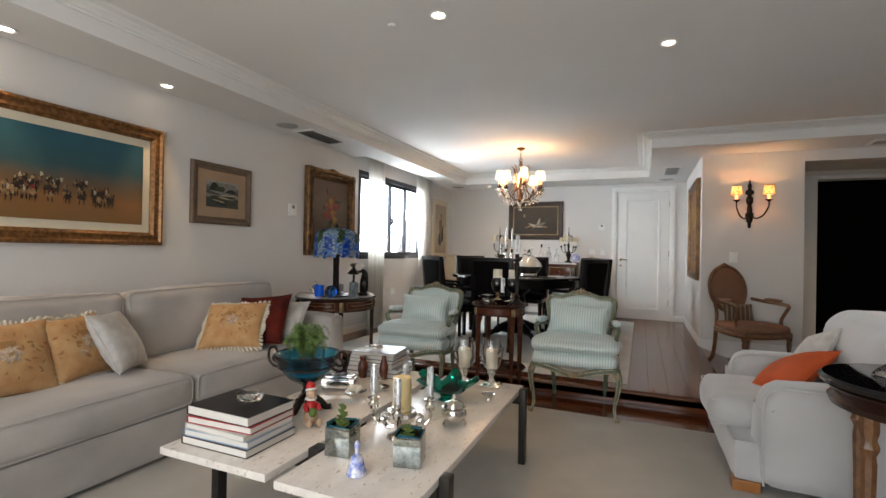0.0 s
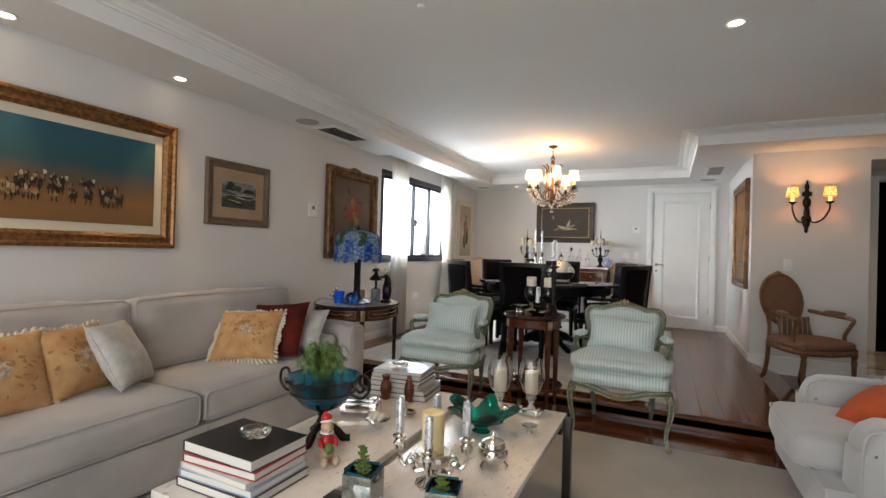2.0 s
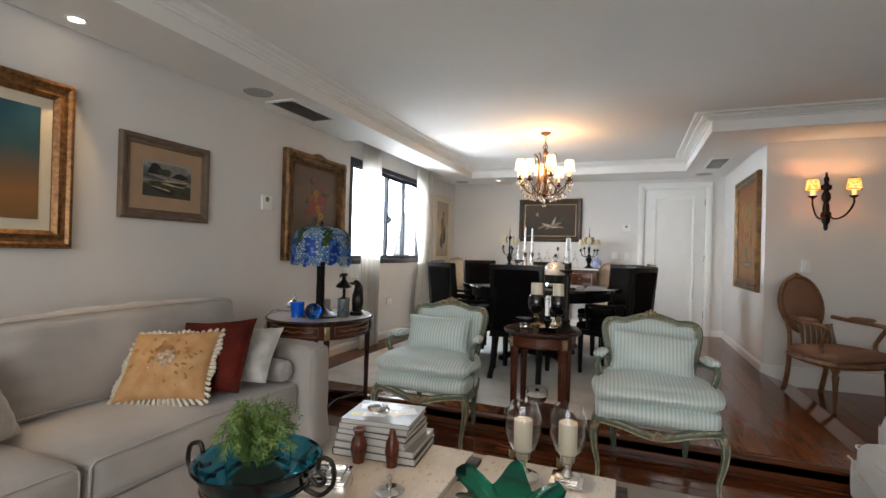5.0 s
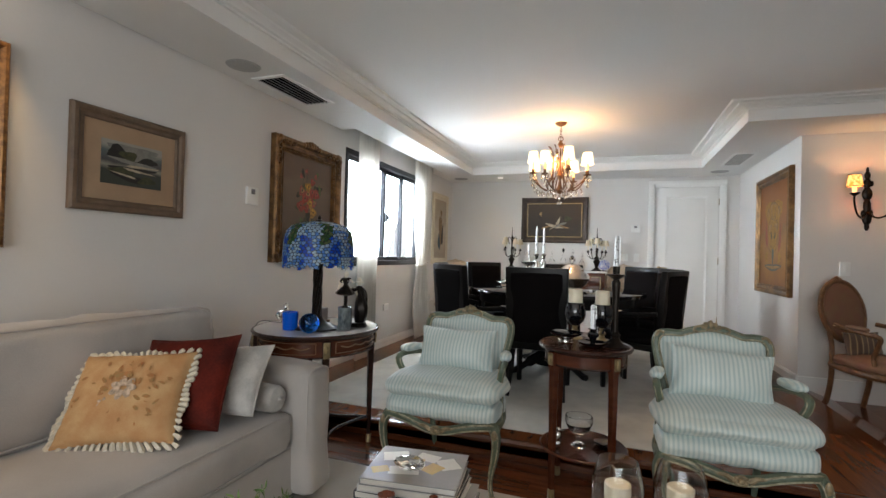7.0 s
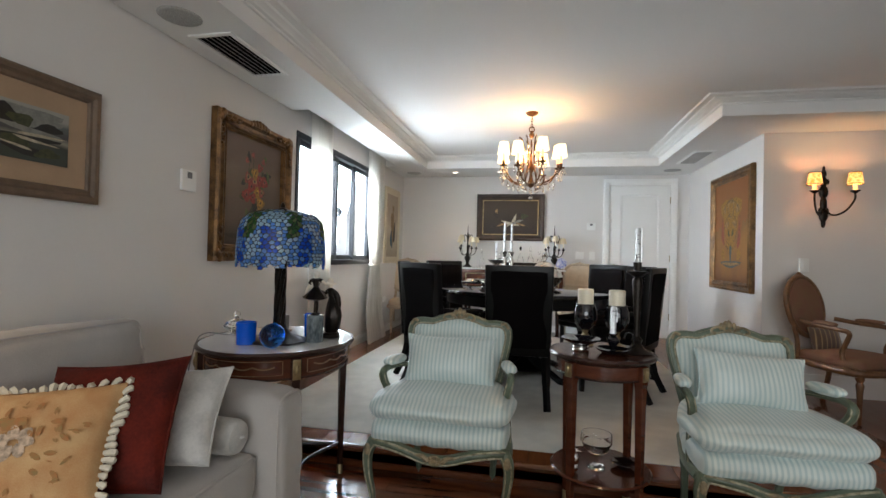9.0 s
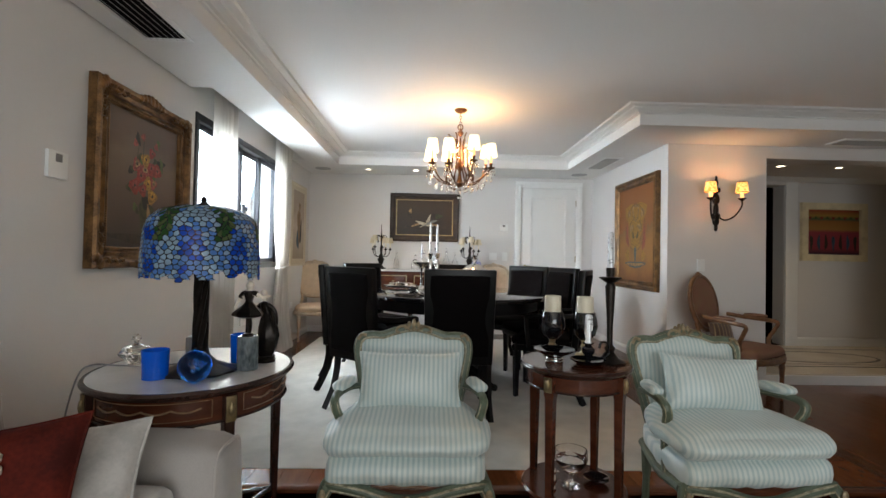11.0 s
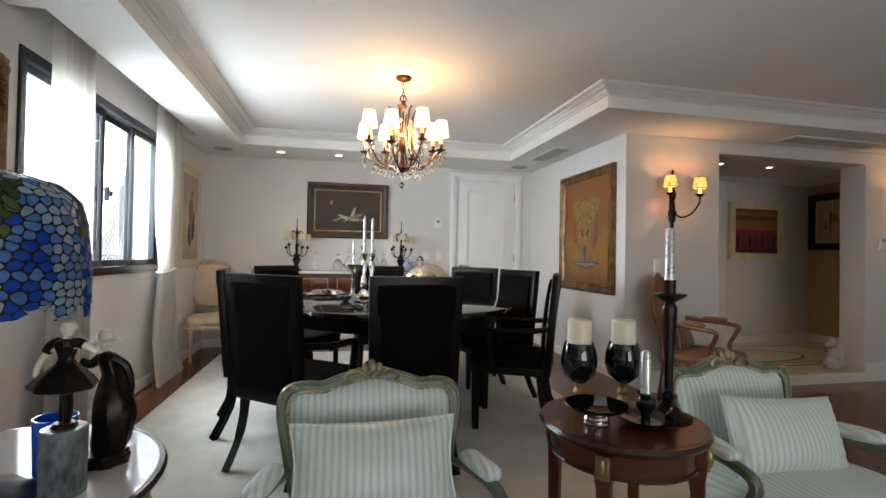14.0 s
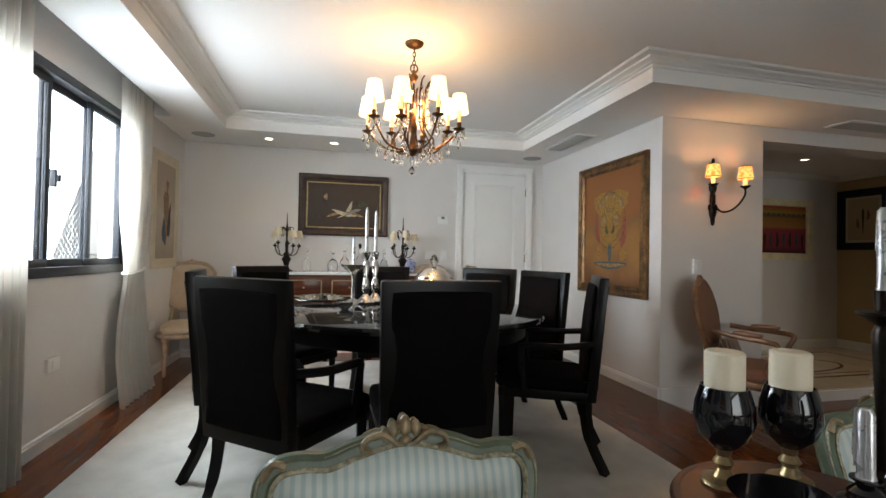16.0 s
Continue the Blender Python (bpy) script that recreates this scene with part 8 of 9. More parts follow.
def melted(bm, r, z0, z1, seed):
    rn = random.Random(seed)
    lathe(bm, [(r * 1.15, z0), (r, z0 + 0.01), (r * 0.96, z1 - 0.01), (r * 0.6, z1)], 16, wob=lambda a, z: 1 + 0.07 * math.sin(3 * a + z * 60))
    for k in range(5):
        a = rn.uniform(0, 6.28)
        zb = rn.uniform(z0, z0 + 0.5 * (z1 - z0))
        tube(bm, [(r * math.cos(a), r * math.sin(a), z1 - 0.004), (r * 1.12 * math.cos(a), r * 1.12 * math.sin(a), (zb + z1) / 2), (r * 1.1 * math.cos(a), r * 1.1 * math.sin(a), zb)], [0.003, 0.0035, 0.0045], 6)


bm = bm_new()
melted(bm, 0.0125, 0.088, 0.205, 3)
part("candle", bm, M_SILVER_WAX, cs, "dripping silvery candle")
ta = thing("tall_candlestick", "tall slender dark candlestick with dripping silvery candle", "candlestick", (-0.758, 3.085, ST))
part("stick", lathe(bm_new(), [(0, 0), (0.065, 0.0), (0.066, 0.005), (0.035, 0.02), (0.018, 0.045), (0.024, 0.06), (0.012, 0.075), (0.012, 0.15), (0.020, 0.30), (0.021, 0.32), (0.014, 0.335), (0.030, 0.345), (0.046, 0.356), (0.044, 0.360), (0.016, 0.362), (0.018, 0.40), (0, 0.40)], 20, wob=lambda a, z: 1 + 0.06 * math.cos(3 * a + z * 8)), M_BRONZE, ta)
bm = bm_new()
melted(bm, 0.0125, 0.40, 0.552, 8)
part("candle", bm, M_SILVER_WAX, ta, "dripping silvery candle")
cg = thing("glass_compote", "footed clear glass compote on the lower table shelf", "compote", (-0.92, 3.07, 0.241))
part("bowl", lathe(bm_new(), [(0, 0), (0.04, 0.001), (0.035, 0.008), (0.010, 0.02), (0.012, 0.05), (0.05, 0.08), (0.068, 0.115), (0.066, 0.15), (0.062, 0.15), (0.062, 0.115), (0.04, 0.085), (0, 0.075)], 32, wob=lambda a, z: 1 + 0.02 * math.cos(12 * a)), M_GLASS, cg)
ob_ = blob_mesh("bird_figurine", "small silver bird figurine on the lower table shelf", "figurine", (-1.02, 3.0, 0.241), [(0, 0, 0.02, 0.02, 0.015, 0.02, 0, 0), (0, 0, 0.055, 0.022, 0.016, 0.03, 10, 0), (0.008, 0, 0.09, 0.012, 0.011, 0.013, 0, 0), (0.022, 0, 0.09, 0.010, 0.004, 0.004, 0, 0)], [M_SILVER])
ds = thing("black_bowl", "small dark bowl on the lower table shelf", "bowl", (-0.80, 3.10, 0.241))
part("bowl", lathe(bm_new(), [(0, 0), (0.03, 0.001), (0.055, 0.022), (0.05, 0.024), (0, 0.008)], 24), M_DARKGLASS, ds)


# ---- on the coffee table ----
TC = H0 + 0.001


def book(parent, cover, x, y, z, w, d, h, rz):
    m = pose(x, y, z, 0, 0, rz)
    bm = bm_new()
    box(bm, -w / 2, w / 2, -d / 2, d / 2, 0, 0.0022, 0.0008)
    box(bm, -w / 2, w / 2, -d / 2, d / 2, h - 0.0022, h, 0.0008)
    box(bm, -w / 2 - 0.0005, -w / 2 + 0.002, -d / 2, d / 2, 0.0015, h - 0.0015)
    tf(m, bm.verts)
    b = part("cover", bm, cover, parent, flat=True)
    bm = bm_new()
    box(bm, -w / 2 + 0.0025, w / 2 - 0.005, -d / 2 + 0.004, d / 2 - 0.004, 0.0024, h - 0.0024)
    tf(m, bm.verts)
    part("pages", bm, M_PAGES, parent, flat=True)


def book_mat(name, c):
    return mat(name, c, 0.3, scale=4, var=0.08)


B = {k: book_mat("book_" + k, c) for k, c in {"black": (0.012, 0.012, 0.014), "white": (0.62, 0.61, 0.58), "red": (0.45, 0.03, 0.03), "sky": (0.30, 0.42, 0.58), "brown": (0.06, 0.03, 0.02), "grey": (0.22, 0.22, 0.22)}.items()}


def books(x, y, spec):
    z = TC
    for kind, w, d, h, rz, dx, dy, label in spec:
        t = thing("book", label, "book", (x + dx, y + dy, z), rz, "coffee table books")
        book(t, B[kind], 0, 0, 0, w, d, h, 0)
        z += h + 0.0006
    return z


zt = books(-1.285, 0.78, [("brown", 0.33, 0.26, 0.030, 0, 0, 0, "thick dark brown book at the bottom of the stack"), ("sky", 0.32, 0.25, 0.024, 1, 0, 0.002, "pale blue covered art book in the stack"), ("white", 0.31, 0.25, 0.022, -2, 0.0, 0.0, "white covered art book in the stack"), ("red", 0.315, 0.24, 0.026, 2, 0.002, 0.006, "red covered art book in the stack"), ("black", 0.32, 0.24, 0.036, -1, -0.005, 0.01, "large glossy black book on top of the stack")])
cr = thing("crystal_paperweight", "clear faceted crystal paperweight on the book stack", "paperweight", (-1.26, 0.80, zt))
bm = bm_new()
bmesh.ops.create_icosphere(bm, subdivisions=2, radius=0.045)
for v in bm.verts:
    v.co = Vector((v.co.x * 1.2, v.co.y * 1.1, v.co.z * 0.5 + 0.023)) * (1 + 0.12 * noise.noise(v.co * 30))
part("crystal", bm, M_CRYSTAL, cr, flat=True)
zt = books(-1.315, 1.91, [("black", 0.34, 0.25, 0.028, 6, 0, 0, "thick black book under the second stack"), ("grey", 0.33, 0.25, 0.026, 5, 0, 0, "grey covered book in the second stack"), ("white", 0.29, 0.24, 0.024, 2, -0.01, 0, "white covered book in the second stack"), ("black", 0.29, 0.24, 0.022, 4, -0.01, 0, "slim black book in the second stack"), ("white", 0.28, 0.23, 0.020, 7, -0.01, 0.0, "pale book near the top of the second stack")])
t = thing("book", "collage covered art book on top of the second stack", "book", (-1.32, 1.91, zt), 8, "coffee table books")
book(t, B["grey"], 0, 0, 0, 0.28, 0.23, 0.020, 0)
bm = bm_new()
for k, (x, y, w, d, r) in enumerate([(-0.08, 0.05, 0.08, 0.06, 20), (0.02, 0.06, 0.07, 0.05, -15), (0.09, 0.03, 0.06, 0.07, 30), (-0.03, -0.04, 0.09, 0.05, 10)]):
    v4 = [pose(x, y, 0.0205 + k * 0.0001, 0, 0, r) @ Vector(p) for p in ((-w / 2, -d / 2, 0), (w / 2, -d / 2, 0), (w / 2, d / 2, 0), (-w / 2, d / 2, 0))]
    bm.faces.new([bm.verts.new(p) for p in v4])
part("cover_print", bm, B["white"], t, flat=True, kind="stuff")
bm = bm_new()
for x, y, w, d, r in [(-0.10, -0.05, 0.05, 0.04, 30), (0.05, -0.01, 0.05, 0.06, -30), (0.0, 0.02, 0.03, 0.05, 0)]:
    v4 = [pose(x, y, 0.0211, 0, 0, r) @ Vector(p) for p in ((-w / 2, -d / 2, 0), (w / 2, -d / 2, 0), (w / 2, d / 2, 0), (-w / 2, d / 2, 0))]
    bm.faces.new([bm.verts.new(p) for p in v4])
part("cover_print", bm, mat("print_ochre", (0.5, 0.33, 0.08), 0.3), t, flat=True, kind="stuff")
zt += 0.0206
cr = thing("crystal_paperweight", "clear faceted crystal ornament on the second book stack", "paperweight", (-1.33, 1.88, zt))
bm = bm_new()
bmesh.ops.create_icosphere(bm, subdivisions=2, radius=0.04)
for v in bm.verts:
    v.co = Vector((v.co.x * 1.3, v.co.y * 0.9, v.co.z * 0.4 + 0.018)) * (1 + 0.2 * noise.noise(v.co * 40))
part("crystal", bm, M_CRYSTAL, cr, flat=True)

bo = thing("footed_bowl", "teal glass bowl on dark bronze foot with scrolled handles", "bowl", (-1.28, 1.17, TC))
part("foot", lathe(bm_new(), [(0.008, 0.02), (0.012, 0.06), (0.026, 0.085), (0.018, 0.105), (0.03, 0.125)], 20), M_BRONZE, bo)
for k in range(3):
    a = radians(30 + 120 * k)
    bm = bm_new()
    tube(bm, curve([(0.01 * math.cos(a), 0.01 * math.sin(a), 0.07), (0.05 * math.cos(a), 0.05 * math.sin(a), 0.055), (0.09 * math.cos(a), 0.09 * math.sin(a), 0.012), (0.12 * math.cos(a), 0.12 * math.sin(a), 0.010)]), [0.014] * 8 + [0.018] * 6 + [0.016] * 5, 8)
    part("foot_leg", bm, M_BRONZE, bo)
part("bowl", lathe(bm_new(), [(0, 0.125), (0.035, 0.126), (0.09, 0.16), (0.135, 0.215), (0.158, 0.27), (0.166, 0.275), (0.160, 0.280), (0.150, 0.272), (0.125, 0.215), (0.08, 0.165), (0, 0.135)], 44), M_TEALGLASS, bo, "deep teal glass bowl")
for s in (-1, 1):
    bm = bm_new()
    c_, s_ = math.cos(radians(10)), math.sin(radians(10))
    for pts in ([(0.135, 0.21), (0.18, 0.20), (0.215, 0.235), (0.21, 0.285), (0.18, 0.295), (0.172, 0.265), (0.19, 0.25)], [(0.15, 0.24), (0.17, 0.225), (0.19, 0.235), (0.185, 0.255)]):
        tube(bm, curve([(s * r * c_, s * r * s_, z) for r, z in pts]), 0.0065, 6)
    part("handle", bm, M_BRONZE, bo, "scrolled bronze handle")
part("band", lathe(bm_new(), [(0.137, 0.212), (0.143, 0.217), (0.139, 0.222)], 40), M_BRONZE, bo)
vz = TC + 0.165
for o in bo.children:
    for v in o.data.vertices:
        v.co *= 0.95
pt = thing("glass_pot", "round clear glass pot of water set in the teal bowl", "plant pot", (-1.28, 1.17, vz))
part("glass", lathe(bm_new(), [(0, 0.0), (0.06, 0.002), (0.078, 0.05), (0.080, 0.12), (0.077, 0.12), (0.074, 0.05), (0, 0.008)], 32), M_GLASS, pt)
fe = thing("fern", "feathery bright green fern in the glass pot", "plant", (-1.28, 1.17, vz + 0.06))
part("stems", lathe(bm_new(), [(0, -0.05), (0.05, -0.048), (0.06, 0.0), (0.04, 0.02), (0, 0.03)], 16, wob=lambda a, z: 1 + 0.1 * math.sin(5 * a)), mat("dark_moss", (0.02, 0.03, 0.012), 0.8, scale=60, var=0.3), fe)
bm = bm_new()
rnd = random.Random(11)
for k in range(105):
    a, sprd = rnd.uniform(0, 6.283), rnd.uniform(0.03, 0.115)
    h = rnd.uniform(0.08, 0.17)
    p0 = Vector((0.02 * math.cos(a), 0.02 * math.sin(a), 0.0))
    p1 = Vector((sprd * 0.6 * math.cos(a), sprd * 0.6 * math.sin(a), h))
    p2 = Vector((sprd * math.cos(a + 0.3), sprd * math.sin(a + 0.3), h * rnd.uniform(0.55, 0.95)))
    cv = curve([p0, p1, p2], 7)
    for q in range(2, len(cv) - 1):
        d = (cv[q + 1] - cv[q]).normalized()
        side = d.cross(Vector((rnd.uniform(-1, 1), rnd.uniform(-1, 1), 0.4))).normalized()
        for sg in (-1, 1):
            ln = 0.015 * (1 - 0.4 * q / len(cv))
            tip = cv[q] + side * sg * ln + d * 0.014
            bm.faces.new([bm.verts.new(w) for w in (cv[q], cv[q] + side * sg * ln * 0.5 + d * 0.009, tip, cv[q] + side * sg * ln * 0.5 + d * 0.002)])
    for u, w in zip(cv, cv[1:]):
        o = Vector((0.0007, 0, 0))
        bm.faces.new([bm.verts.new(z_) for z_ in (u - o, u + o, w + o, w - o)])
part("foliage", bm, M_FERN, fe, "fine feathery green fronds", kind="stuff")

sx = thing("silver_casket", "engraved silver box on small feet on the coffee table", "box", (-1.335, 1.515, TC), 20)
bm = bm_new()
box(bm, -0.085, 0.085, -0.055, 0.055, 0.014, 0.058, 0.004)
for v in bm.verts:
    v.co.x *= 1.08 - 1.4 * (v.co.z - 0.014)
    v.co.y *= 1.08 - 1.4 * (v.co.z - 0.014)
part("body", bm, M_SILVER, sx)
bm = bm_new()
box(bm, -0.09, 0.09, -0.06, 0.06, 0.059, 0.064, 0.002)
box(bm, -0.075, 0.075, -0.045, 0.045, 0.064, 0.074, 0.005)
for k in range(14):
    a = 2 * math.pi * k / 14
    for v in bmesh.ops.create_uvsphere(bm, u_segments=7, v_segments=5, radius=0.007)["verts"]:
        v.co += Vector((0.03 * math.cos(a) * (k % 2 + 0.4), 0.02 * math.sin(a) * (k % 2 + 0.4), 0.077))
part("lid", bm, M_SILVER, sx, "embossed silver lid")
for x in (-0.08, 0.08):
    for y in (-0.05, 0.05):
        part("foot", lathe(bm_new(), [(0.008, 0), (0.010, 0.006), (0.005, 0.016)], 8, (x, y, 0)), M_SILVER, sx)
for i, (x, y, h, r) in enumerate(((-1.345, 1.755, 0.125, 0.030), (-1.215, 1.775, 0.135, 0.026))):
    v_ = thing("vase", "small red brown agate vase beside the book stack", "vase", (x, y, TC), group="agate vases")
    part("body", lathe(bm_new(), [(0, 0), (r * 0.7, 0.001), (r * 0.75, 0.01), (r, h * 0.42), (r * 0.9, h * 0.65), (r * 0.55, h * 0.82), (r * (0.8 if i == 0 else 0.45), h), (0, h - 0.004)], 20, wob=lambda a, z: 1 + 0.05 * math.cos(6 * a + z * 50)), M_VASE, v_)
sh = thing("shell_dish", "silver shell dish holding polished pieces", "dish", (-1.145, 1.38, TC))
part("dish", lathe(bm_new(), [(0, 0.012), (0.012, 0.0), (0.02, 0.012), (0.045, 0.035), (0.052, 0.048), (0.046, 0.046), (0, 0.02)], 20, scale=(1, 1.15)), M_SILVER, sh)
for k in range(3):
    bm = bm_new()
    tube(bm, curve([(-0.03 + 0.024 * k, -0.03, 0.05), (-0.025 + 0.024 * k, 0, 0.066), (-0.02 + 0.024 * k, 0.035, 0.05)]), [0.004, 0.007, 0.010, 0.012, 0.013, 0.013, 0.013, 0.012, 0.010, 0.008, 0.006, 0.005, 0.004], 8)
    part("shell", bm, M_IVORY, sh)
di2 = thing("silver_dish", "low silver dish with a tall knob", "dish", (-1.125, 1.59, TC))
part("dish", lathe(bm_new(), [(0, 0), (0.03, 0.0), (0.048, 0.014), (0.05, 0.018), (0.03, 0.016), (0.008, 0.022), (0.006, 0.05), (0.010, 0.06), (0, 0.072)], 24), M_SILVER, di2)

cn = thing("candelabra", "ornate four-arm silver candelabra round a thick yellow candle", "candelabrum", (-0.715, 1.06, TC))
part("base", lathe(bm_new(), [(0, 0), (0.055, 0.0), (0.058, 0.008), (0.03, 0.02), (0.015, 0.04), (0.022, 0.055), (0.055, 0.075), (0.062, 0.095), (0.055, 0.108), (0.058, 0.114), (0, 0.114)], 28, wob=lambda a, z: 1 + 0.05 * math.cos(10 * a)), M_SILVER, cn)
part("pillar_candle", lathe(bm_new(), [(0, 0.115), (0.038, 0.115), (0.038, 0.245), (0.034, 0.248), (0.01, 0.240), (0, 0.24)], 32), M_WAX_Y, cn, "thick yellow pillar candle")
for k in range(4):
    a = radians(20 + 90 * k)
    c_, s_ = math.cos(a), math.sin(a)
    P = lambda r, z: (r * c_, r * s_, z)
    bm = bm_new()
    tube(bm, curve([P(0.03, 0.05), P(0.06, 0.045), P(0.075, 0.075), P(0.095, 0.06), P(0.115, 0.085), P(0.115, 0.115)]), [0.009] * 10 + [0.012] * 6 + [0.008] * 15, 8)
    tube(bm, curve([P(0.05, 0.09), P(0.07, 0.10), P(0.085, 0.085)]), 0.006, 6)
    part("arm", bm, M_SILVER, cn)
    part("candle_cup", lathe(bm_new(), [(0.008, 0.11), (0.020, 0.12), (0.022, 0.135), (0.012, 0.148), (0.024, 0.155), (0.025, 0.160), (0.014, 0.162), (0.014, 0.175)], 16, (0.115 * c_, 0.115 * s_, 0)), M_SILVER, cn)
    bm = bm_new()
    hh_ = 0.10 if k % 2 else 0.12
    melted(bm, 0.0115, 0.172, 0.172 + hh_, 20 + k)
    bmesh.ops.translate(bm, verts=bm.verts, vec=(0.115 * c_, 0.115 * s_, 0))
    part("candle", bm, M_SILVER_WAX, cn, "dripping silvery candle")

gb = thing("glass_centrepiece", "emerald green wavy glass centrepiece bowl", "bowl", (-0.74, 1.59, TC))
bm = bm_new()
lathe(bm, [(0, 0.0), (0.045, 0.001), (0.03, 0.012), (0.035, 0.025), (0.08, 0.045), (0.125, 0.075), (0.15, 0.095), (0.145, 0.100), (0.11, 0.082), (0.06, 0.05), (0, 0.032)], 60, scale=(0.95, 0.8), wob=lambda a, z: 1 + (0.22 * math.sin(5 * a) + 0.06 * math.sin(13 * a)) * min(1, max(0, (z - 0.03) / 0.05)))
for v in bm.verts:
    a = math.atan2(v.co.y, v.co.x)
    if v.co.z > 0.04:
        v.co.z += 0.03 * math.sin(5 * a) * min(1, (v.co.z - 0.04) / 0.05)
part("bowl", bm, M_GREENGLASS, gb)
sp2 = thing("silver_pot", "lidded silver pot with embossed sides on three feet", "pot", (-0.575, 1.28, TC))
part("pot", lathe(bm_new(), [(0, 0.02), (0.035, 0.022), (0.052, 0.04), (0.055, 0.06), (0.048, 0.075), (0.052, 0.08), (0.045, 0.082), (0, 0.078)], 28, wob=lambda a, z: 1 + 0.03 * math.cos(12 * a) * (0.03 < z < 0.07)), M_SILVER, sp2)
part("lid", lathe(bm_new(), [(0.046, 0.083), (0.040, 0.098), (0.02, 0.108), (0.006, 0.112), (0.010, 0.122), (0.006, 0.132), (0, 0.135)], 24), M_SILVER, sp2)
for k in range(3):
    a = 2 * math.pi * k / 3
    bm = bm_new()
    tube(bm, [(0.042 * math.cos(a), 0.042 * math.sin(a), 0.035), (0.055 * math.cos(a), 0.055 * math.sin(a), 0.015), (0.05 * math.cos(a), 0.05 * math.sin(a), 0.004)], [0.005, 0.006, 0.005], 6)
    part("foot", bm, M_SILVER, sp2)


def hurricane(x, y, square):
    h_ = thing("hurricane_lamp", "clear glass hurricane shade with ivory candle on a silver stand", "candle holder", (x, y, TC), group="hurricane candles")
    bm = bm_new()
    if square:
        box(bm, -0.05, 0.05, -0.05, 0.05, 0.0, 0.012, 0.004)
        box(bm, -0.035, 0.035, -0.035, 0.035, 0.0125, 0.022, 0.004)
    else:
        lathe(bm, [(0, 0), (0.05, 0.0), (0.052, 0.012), (0.03, 0.022), (0, 0.022)], 24)
    lathe(bm, [(0.02, 0.0225), (0.010, 0.04), (0.016, 0.06), (0.024, 0.066), (0.024, 0.085), (0.03, 0.09), (0, 0.09)], 20)
    part("stand", bm, M_SILVER, h_)
    part("glass_shade", lathe(bm_new(), [(0.024, 0.088), (0.034, 0.10), (0.050, 0.15), (0.050, 0.19), (0.038, 0.238), (0.0365, 0.238), (0.0485, 0.19), (0.0485, 0.15), (0.032, 0.102), (0.023, 0.090)], 36), M_GLASS, h_)
    part("candle", lathe(bm_new(), [(0, 0.092), (0.029, 0.092), (0.029, 0.185), (0.025, 0.188), (0, 0.185)], 24), M_WAX, h_)
    for o in h_.children:
        wide = 1.28 if o.name.startswith("glass") else 1.12
        for v in o.data.vertices:
            v.co = Vector((v.co.x * wide, v.co.y * wide, v.co.z * 1.12))


hurricane(-0.755, 1.89, False)
hurricane(-0.605, 1.93, True)
dd = thing("salt_dish", "tiny fluted silver dish on the coffee table", "dish", (-0.545, 1.68, TC))
part("dish", lathe(bm_new(), [(0, 0.004), (0.014, 0.0), (0.012, 0.012), (0.03, 0.028), (0.034, 0.034), (0, 0.018)], 20, wob=lambda a, z: 1 + 0.12 * math.cos(8 * a) * (z > 0.02)), M_SILVER, dd)


def planter(x, y, rz, leaves):
    p = thing("mirrored_planter", "square mirrored planter lined with teal paper", "planter", (x, y, TC), rz, "mirrored planters")
    bm = bm_new()
    a, h, t_ = 0.048, 0.105, 0.003
    for x0, x1, y0, y1 in ((-a, a, -a, -a + t_), (-a, a, a - t_, a), (-a, -a + t_, -a + t_, a - t_), (a - t_, a, -a + t_, a - t_)):
        box(bm, x0, x1, y0, y1, 0.001, h, 0.0006)
    part("side", bm, M_MIRROR, p)
    part("soil", box(bm_new(), -a + 0.004, a - 0.004, -a + 0.004, a - 0.004, 0.001, 0.07), M_DARKFRAME, p, flat=True)
    bm = bm_new()
    for k in range(4):
        m = pose(0, 0, 0.075, 0, 0, 90 * k)
        v = [m @ Vector(q) for q in ((-a + 0.004, -a + 0.004, -0.01), (a - 0.004, -a + 0.004, -0.01), (a * 0.8, -a * 1.0, 0.035 + 0.01 * (k % 2)), (-a * 0.7, -a * 0.95, 0.040))]
        bm.faces.new([bm.verts.new(q) for q in v])
    bmesh.ops.solidify(bm, geom=bm.faces[:], thickness=0.0008)
    part("lining", bm, mat("teal_paper", (0.0, 0.17, 0.25), 0.5), p)
    g = thing("succulent", "small fresh green succulent in the mirrored planter", "plant", (x, y, TC + 0.070), rz, "small succulents")
    bm = bm_new()
    rn = random.Random(leaves)
    for st in range(2 + leaves % 2):
        ox, oy = rn.uniform(-0.02, 0.025), rn.uniform(-0.02, 0.02)
        hgt = 0.10 if leaves % 2 else 0.06
        for k in range(13):
            z = 0.012 + hgt * k / 13
            a_ = k * 2.4
            l_ = 0.024 * (1.2 - k / 16)
            c_, s_ = math.cos(a_), math.sin(a_)
            for v in bmesh.ops.create_uvsphere(bm, u_segments=6, v_segments=5, radius=1)["verts"]:
                q = Vector((v.co.x * l_ * 0.6 + l_ * 0.6, v.co.y * 0.007, v.co.z * 0.0035 + 0.5 * (v.co.x * l_ * 0.6)))
                v.co = Vector((ox + q.x * c_ - q.y * s_, oy + q.x * s_ + q.y * c_, z + q.z))
        tube(bm, [(ox, oy, 0), (ox, oy, hgt + 0.01)], 0.003, 5)
    part("foliage", bm, M_FERN, g, "fleshy green leaves", kind="stuff")


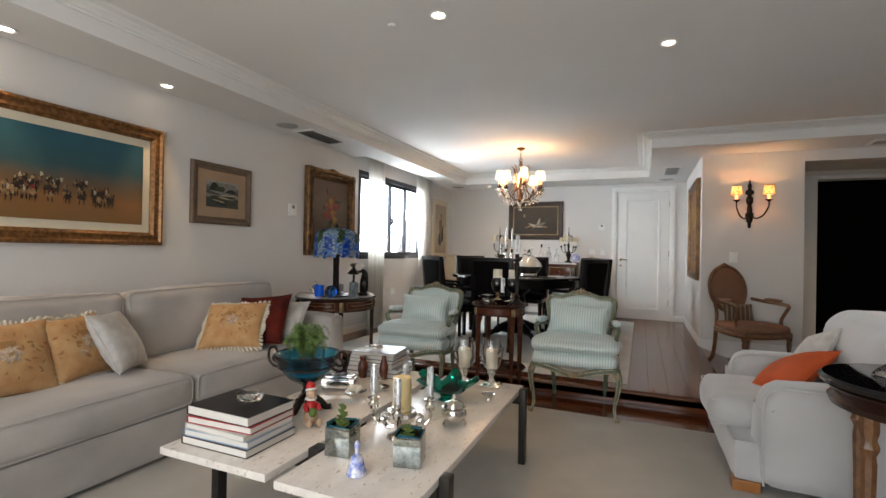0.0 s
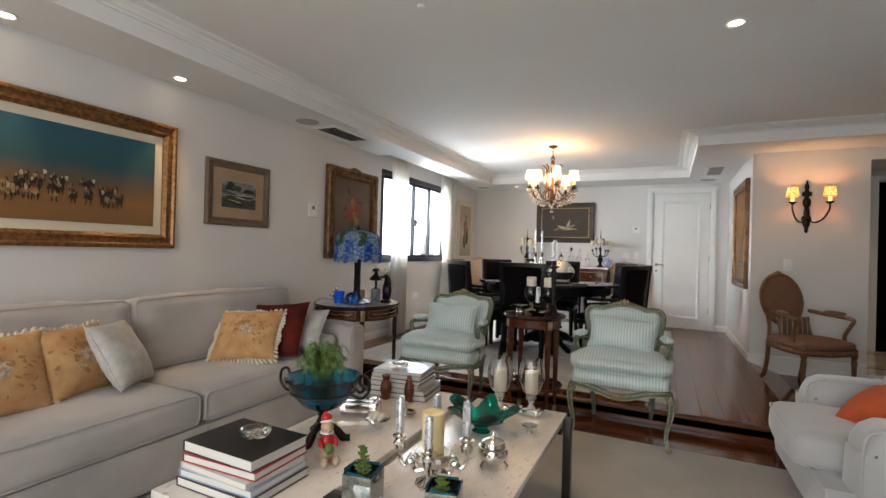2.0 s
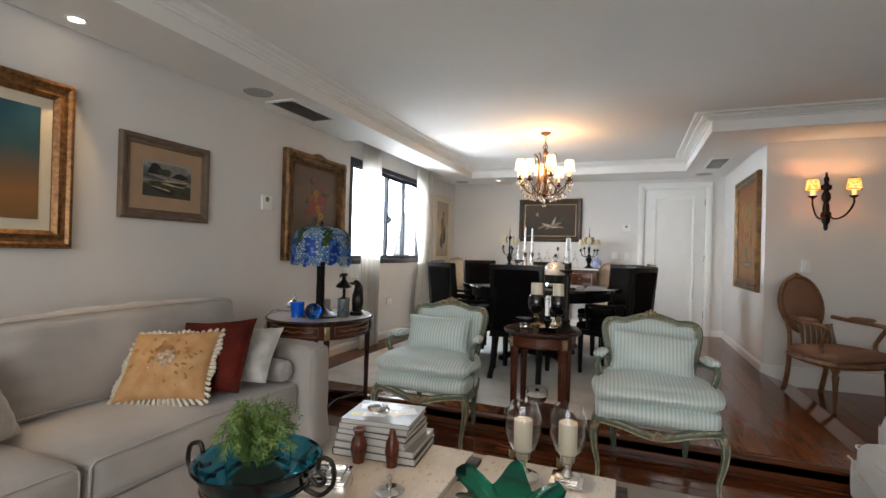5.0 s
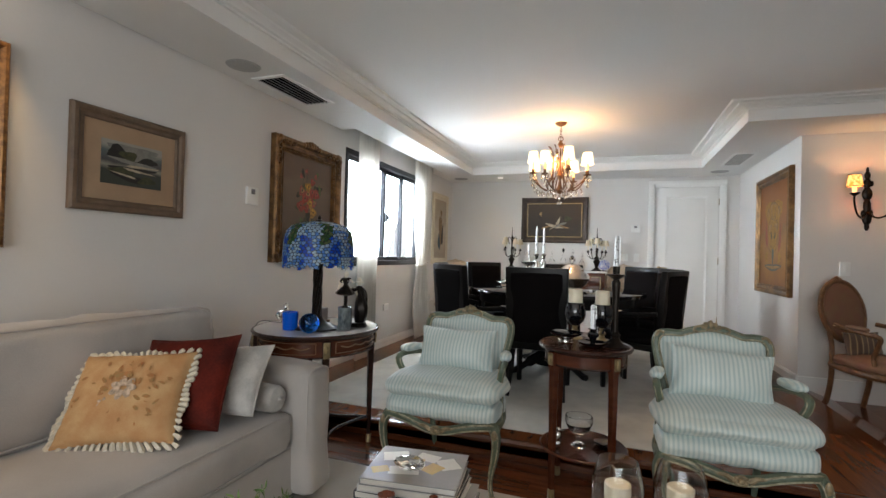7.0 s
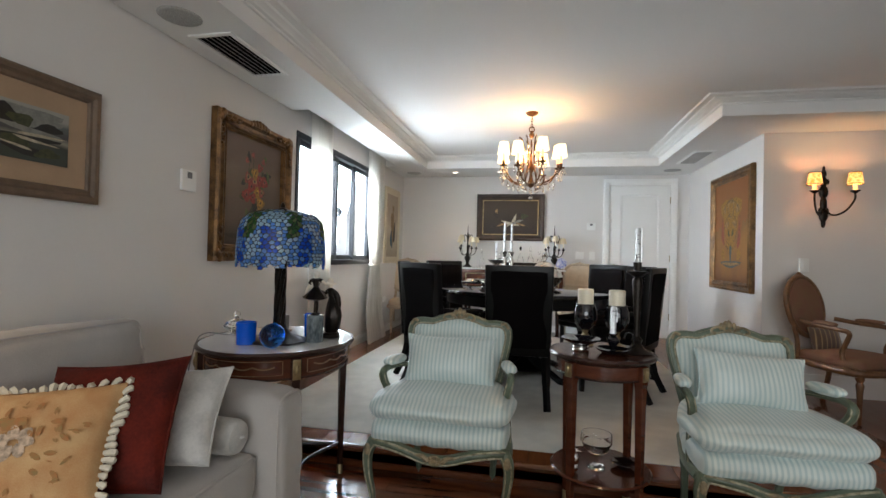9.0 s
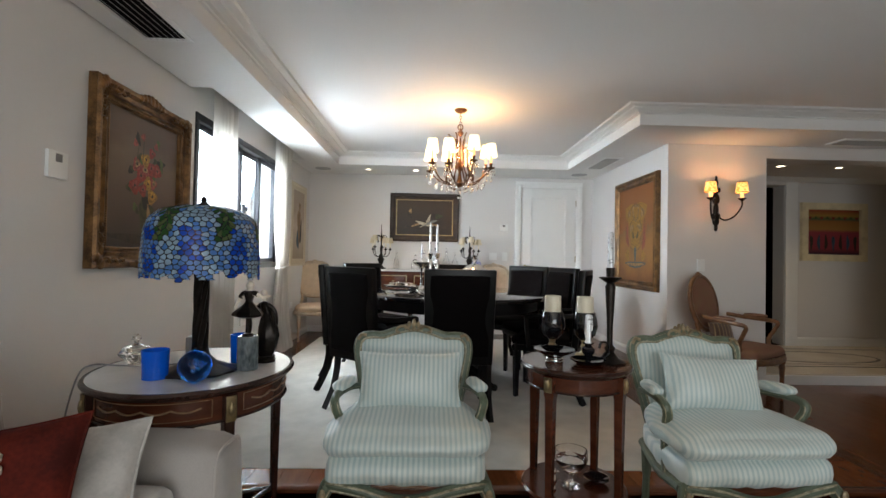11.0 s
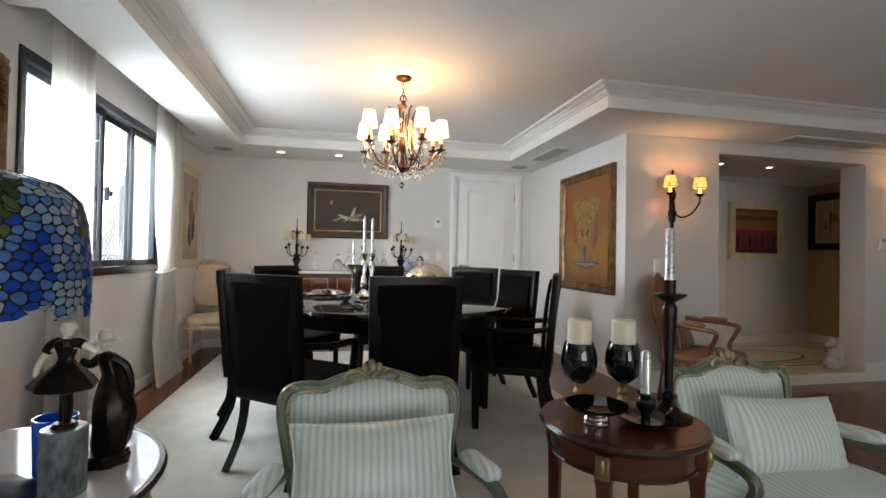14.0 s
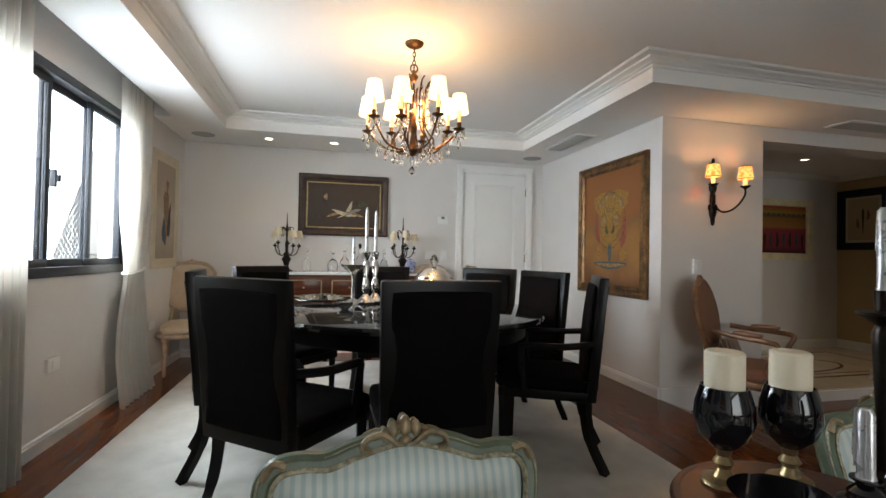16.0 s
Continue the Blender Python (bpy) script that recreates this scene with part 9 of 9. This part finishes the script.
planter(-0.85, 0.85, 8, 3)
planter(-0.585, 0.88, 14, 4)
be = thing("porcelain_bell", "blue and white painted porcelain hand bell", "bell", (-0.705, 0.725, TC))
part("bell", lathe(bm_new(), [(0.030, 0), (0.034, 0.003), (0.028, 0.025), (0.022, 0.05), (0.018, 0.062), (0.006, 0.068), (0, 0.069)], 28), M_BLUEWHITE, be)
part("handle", lathe(bm_new(), [(0.006, 0.066), (0.008, 0.075), (0.006, 0.082), (0.011, 0.098), (0.006, 0.112), (0, 0.116)], 16), M_BLUEWHITE, be)
blob_mesh("bear_figurine", "seated glazed bear figurine with red cap and coat", "figurine", (-1.135, 1.02, TC), [
    (0, 0, 0.035, 0.034, 0.032, 0.035, 0, 1), (0, 0, 0.075, 0.028, 0.026, 0.035, 0, 0), (0.0, 0, 0.112, 0.026, 0.026, 0.008, 0, 2), (0.005, 0, 0.132, 0.024, 0.023, 0.023, 0, 1), (0.030, 0, 0.127, 0.012, 0.011, 0.010, 0, 1),
    (-0.002, 0, 0.150, 0.026, 0.025, 0.007, -18, 2), (-0.008, 0, 0.162, 0.021, 0.020, 0.016, -20, 0), (-0.024, 0.0, 0.164, 0.012, 0.012, 0.020, 35, 0), (-0.034, 0, 0.142, 0.009, 0.009, 0.009, 0, 2),
    (0.035, 0.022, 0.018, 0.028, 0.013, 0.013, 0, 1), (0.035, -0.022, 0.018, 0.028, 0.013, 0.013, 0, 1), (0.058, 0.022, 0.024, 0.010, 0.012, 0.018, 0, 1), (0.058, -0.022, 0.024, 0.010, 0.012, 0.018, 0, 1),
    (0.018, 0.027, 0.080, 0.024, 0.010, 0.010, 30, 0), (0.018, -0.027, 0.080, 0.024, 0.010, 0.010, 30, 0), (0.030, 0.0, 0.06, 0.014, 0.018, 0.020, 0, 3), (0.042, 0.0, 0.128, 0.004, 0.004, 0.003, 0, 4),
], [M_RED, M_TAN, M_WHITE, M_FERN, M_GREY], -35)


# ---- floor boards ----
def boards(parent, m, x0, x1, y0, y1, z, along, width, length, label, skip=None):
    rnd = random.Random(int(100 * (x0 + y0 + 20)))
    variants = []
    for k in range(5):
        o = 3.1 * k
        a, b = (width, length) if along == "y" else (length, width)
        bm = box(bm_new(), o + 0.0006, o + a - 0.0006, o + 0.0006, o + b - 0.0006, -0.011, 0.0, 0.0007, 1)
        bmesh.ops.recalc_face_normals(bm, faces=bm.faces)
        me = bpy.data.meshes.new("plank")
        bm.to_mesh(me)
        bm.free()
        me.materials.append(m)
        variants.append((o, me))
    wide, long_ = (x1 - x0, y1 - y0) if along == "y" else (y1 - y0, x1 - x0)
    rows = int(round(wide / width))
    for i in range(rows):
        s = wide / rows / width
        q = -rnd.random() * length
        while q < long_:
            a, b = max(q, 0), min(q + length, long_)
            q += length
            if b - a < 0.02:
                continue
            px, py = (x0 + i * wide / rows, y0 + a) if along == "y" else (x0 + a, y0 + i * wide / rows)
            ex, ey = (px + width, py + b - a) if along == "y" else (px + b - a, py + width)
            if skip and px > skip[0] and ex < skip[1] and py > skip[2] and ey < skip[3]:
                continue
            o, me = rnd.choice(variants)
            ob = new("plank", me)
            ob.parent = parent
            f = (b - a) / length
            sx, sy = (s, f) if along == "y" else (f, s)
            ob.matrix_basis = Matrix.Translation((px - o * sx, py - o * sy, z)) @ Matrix.Diagonal((sx, sy, 1, 1))


root = bpy.data.objects["floor_dining_base"]
boards(root, M_WOOD_FLOOR, XL + 0.002, XR, 3.366, YF - 0.002, ZU, "y", 0.145, 1.5, "", (-2.8, -0.1, 3.6, 7.2))
boards(bpy.data.objects["floor_east_base"], M_WOOD_FLOOR, 1.082, XE, 3.33, YS - 0.02, 0.0, "y", 0.145, 1.5, "")
boards(bpy.data.objects["floor_living_base"], M_WOOD_FLOOR_X, XL + 0.002, XE, 2.90, 3.315, 0.0, "x", 0.105, 1.7, "")
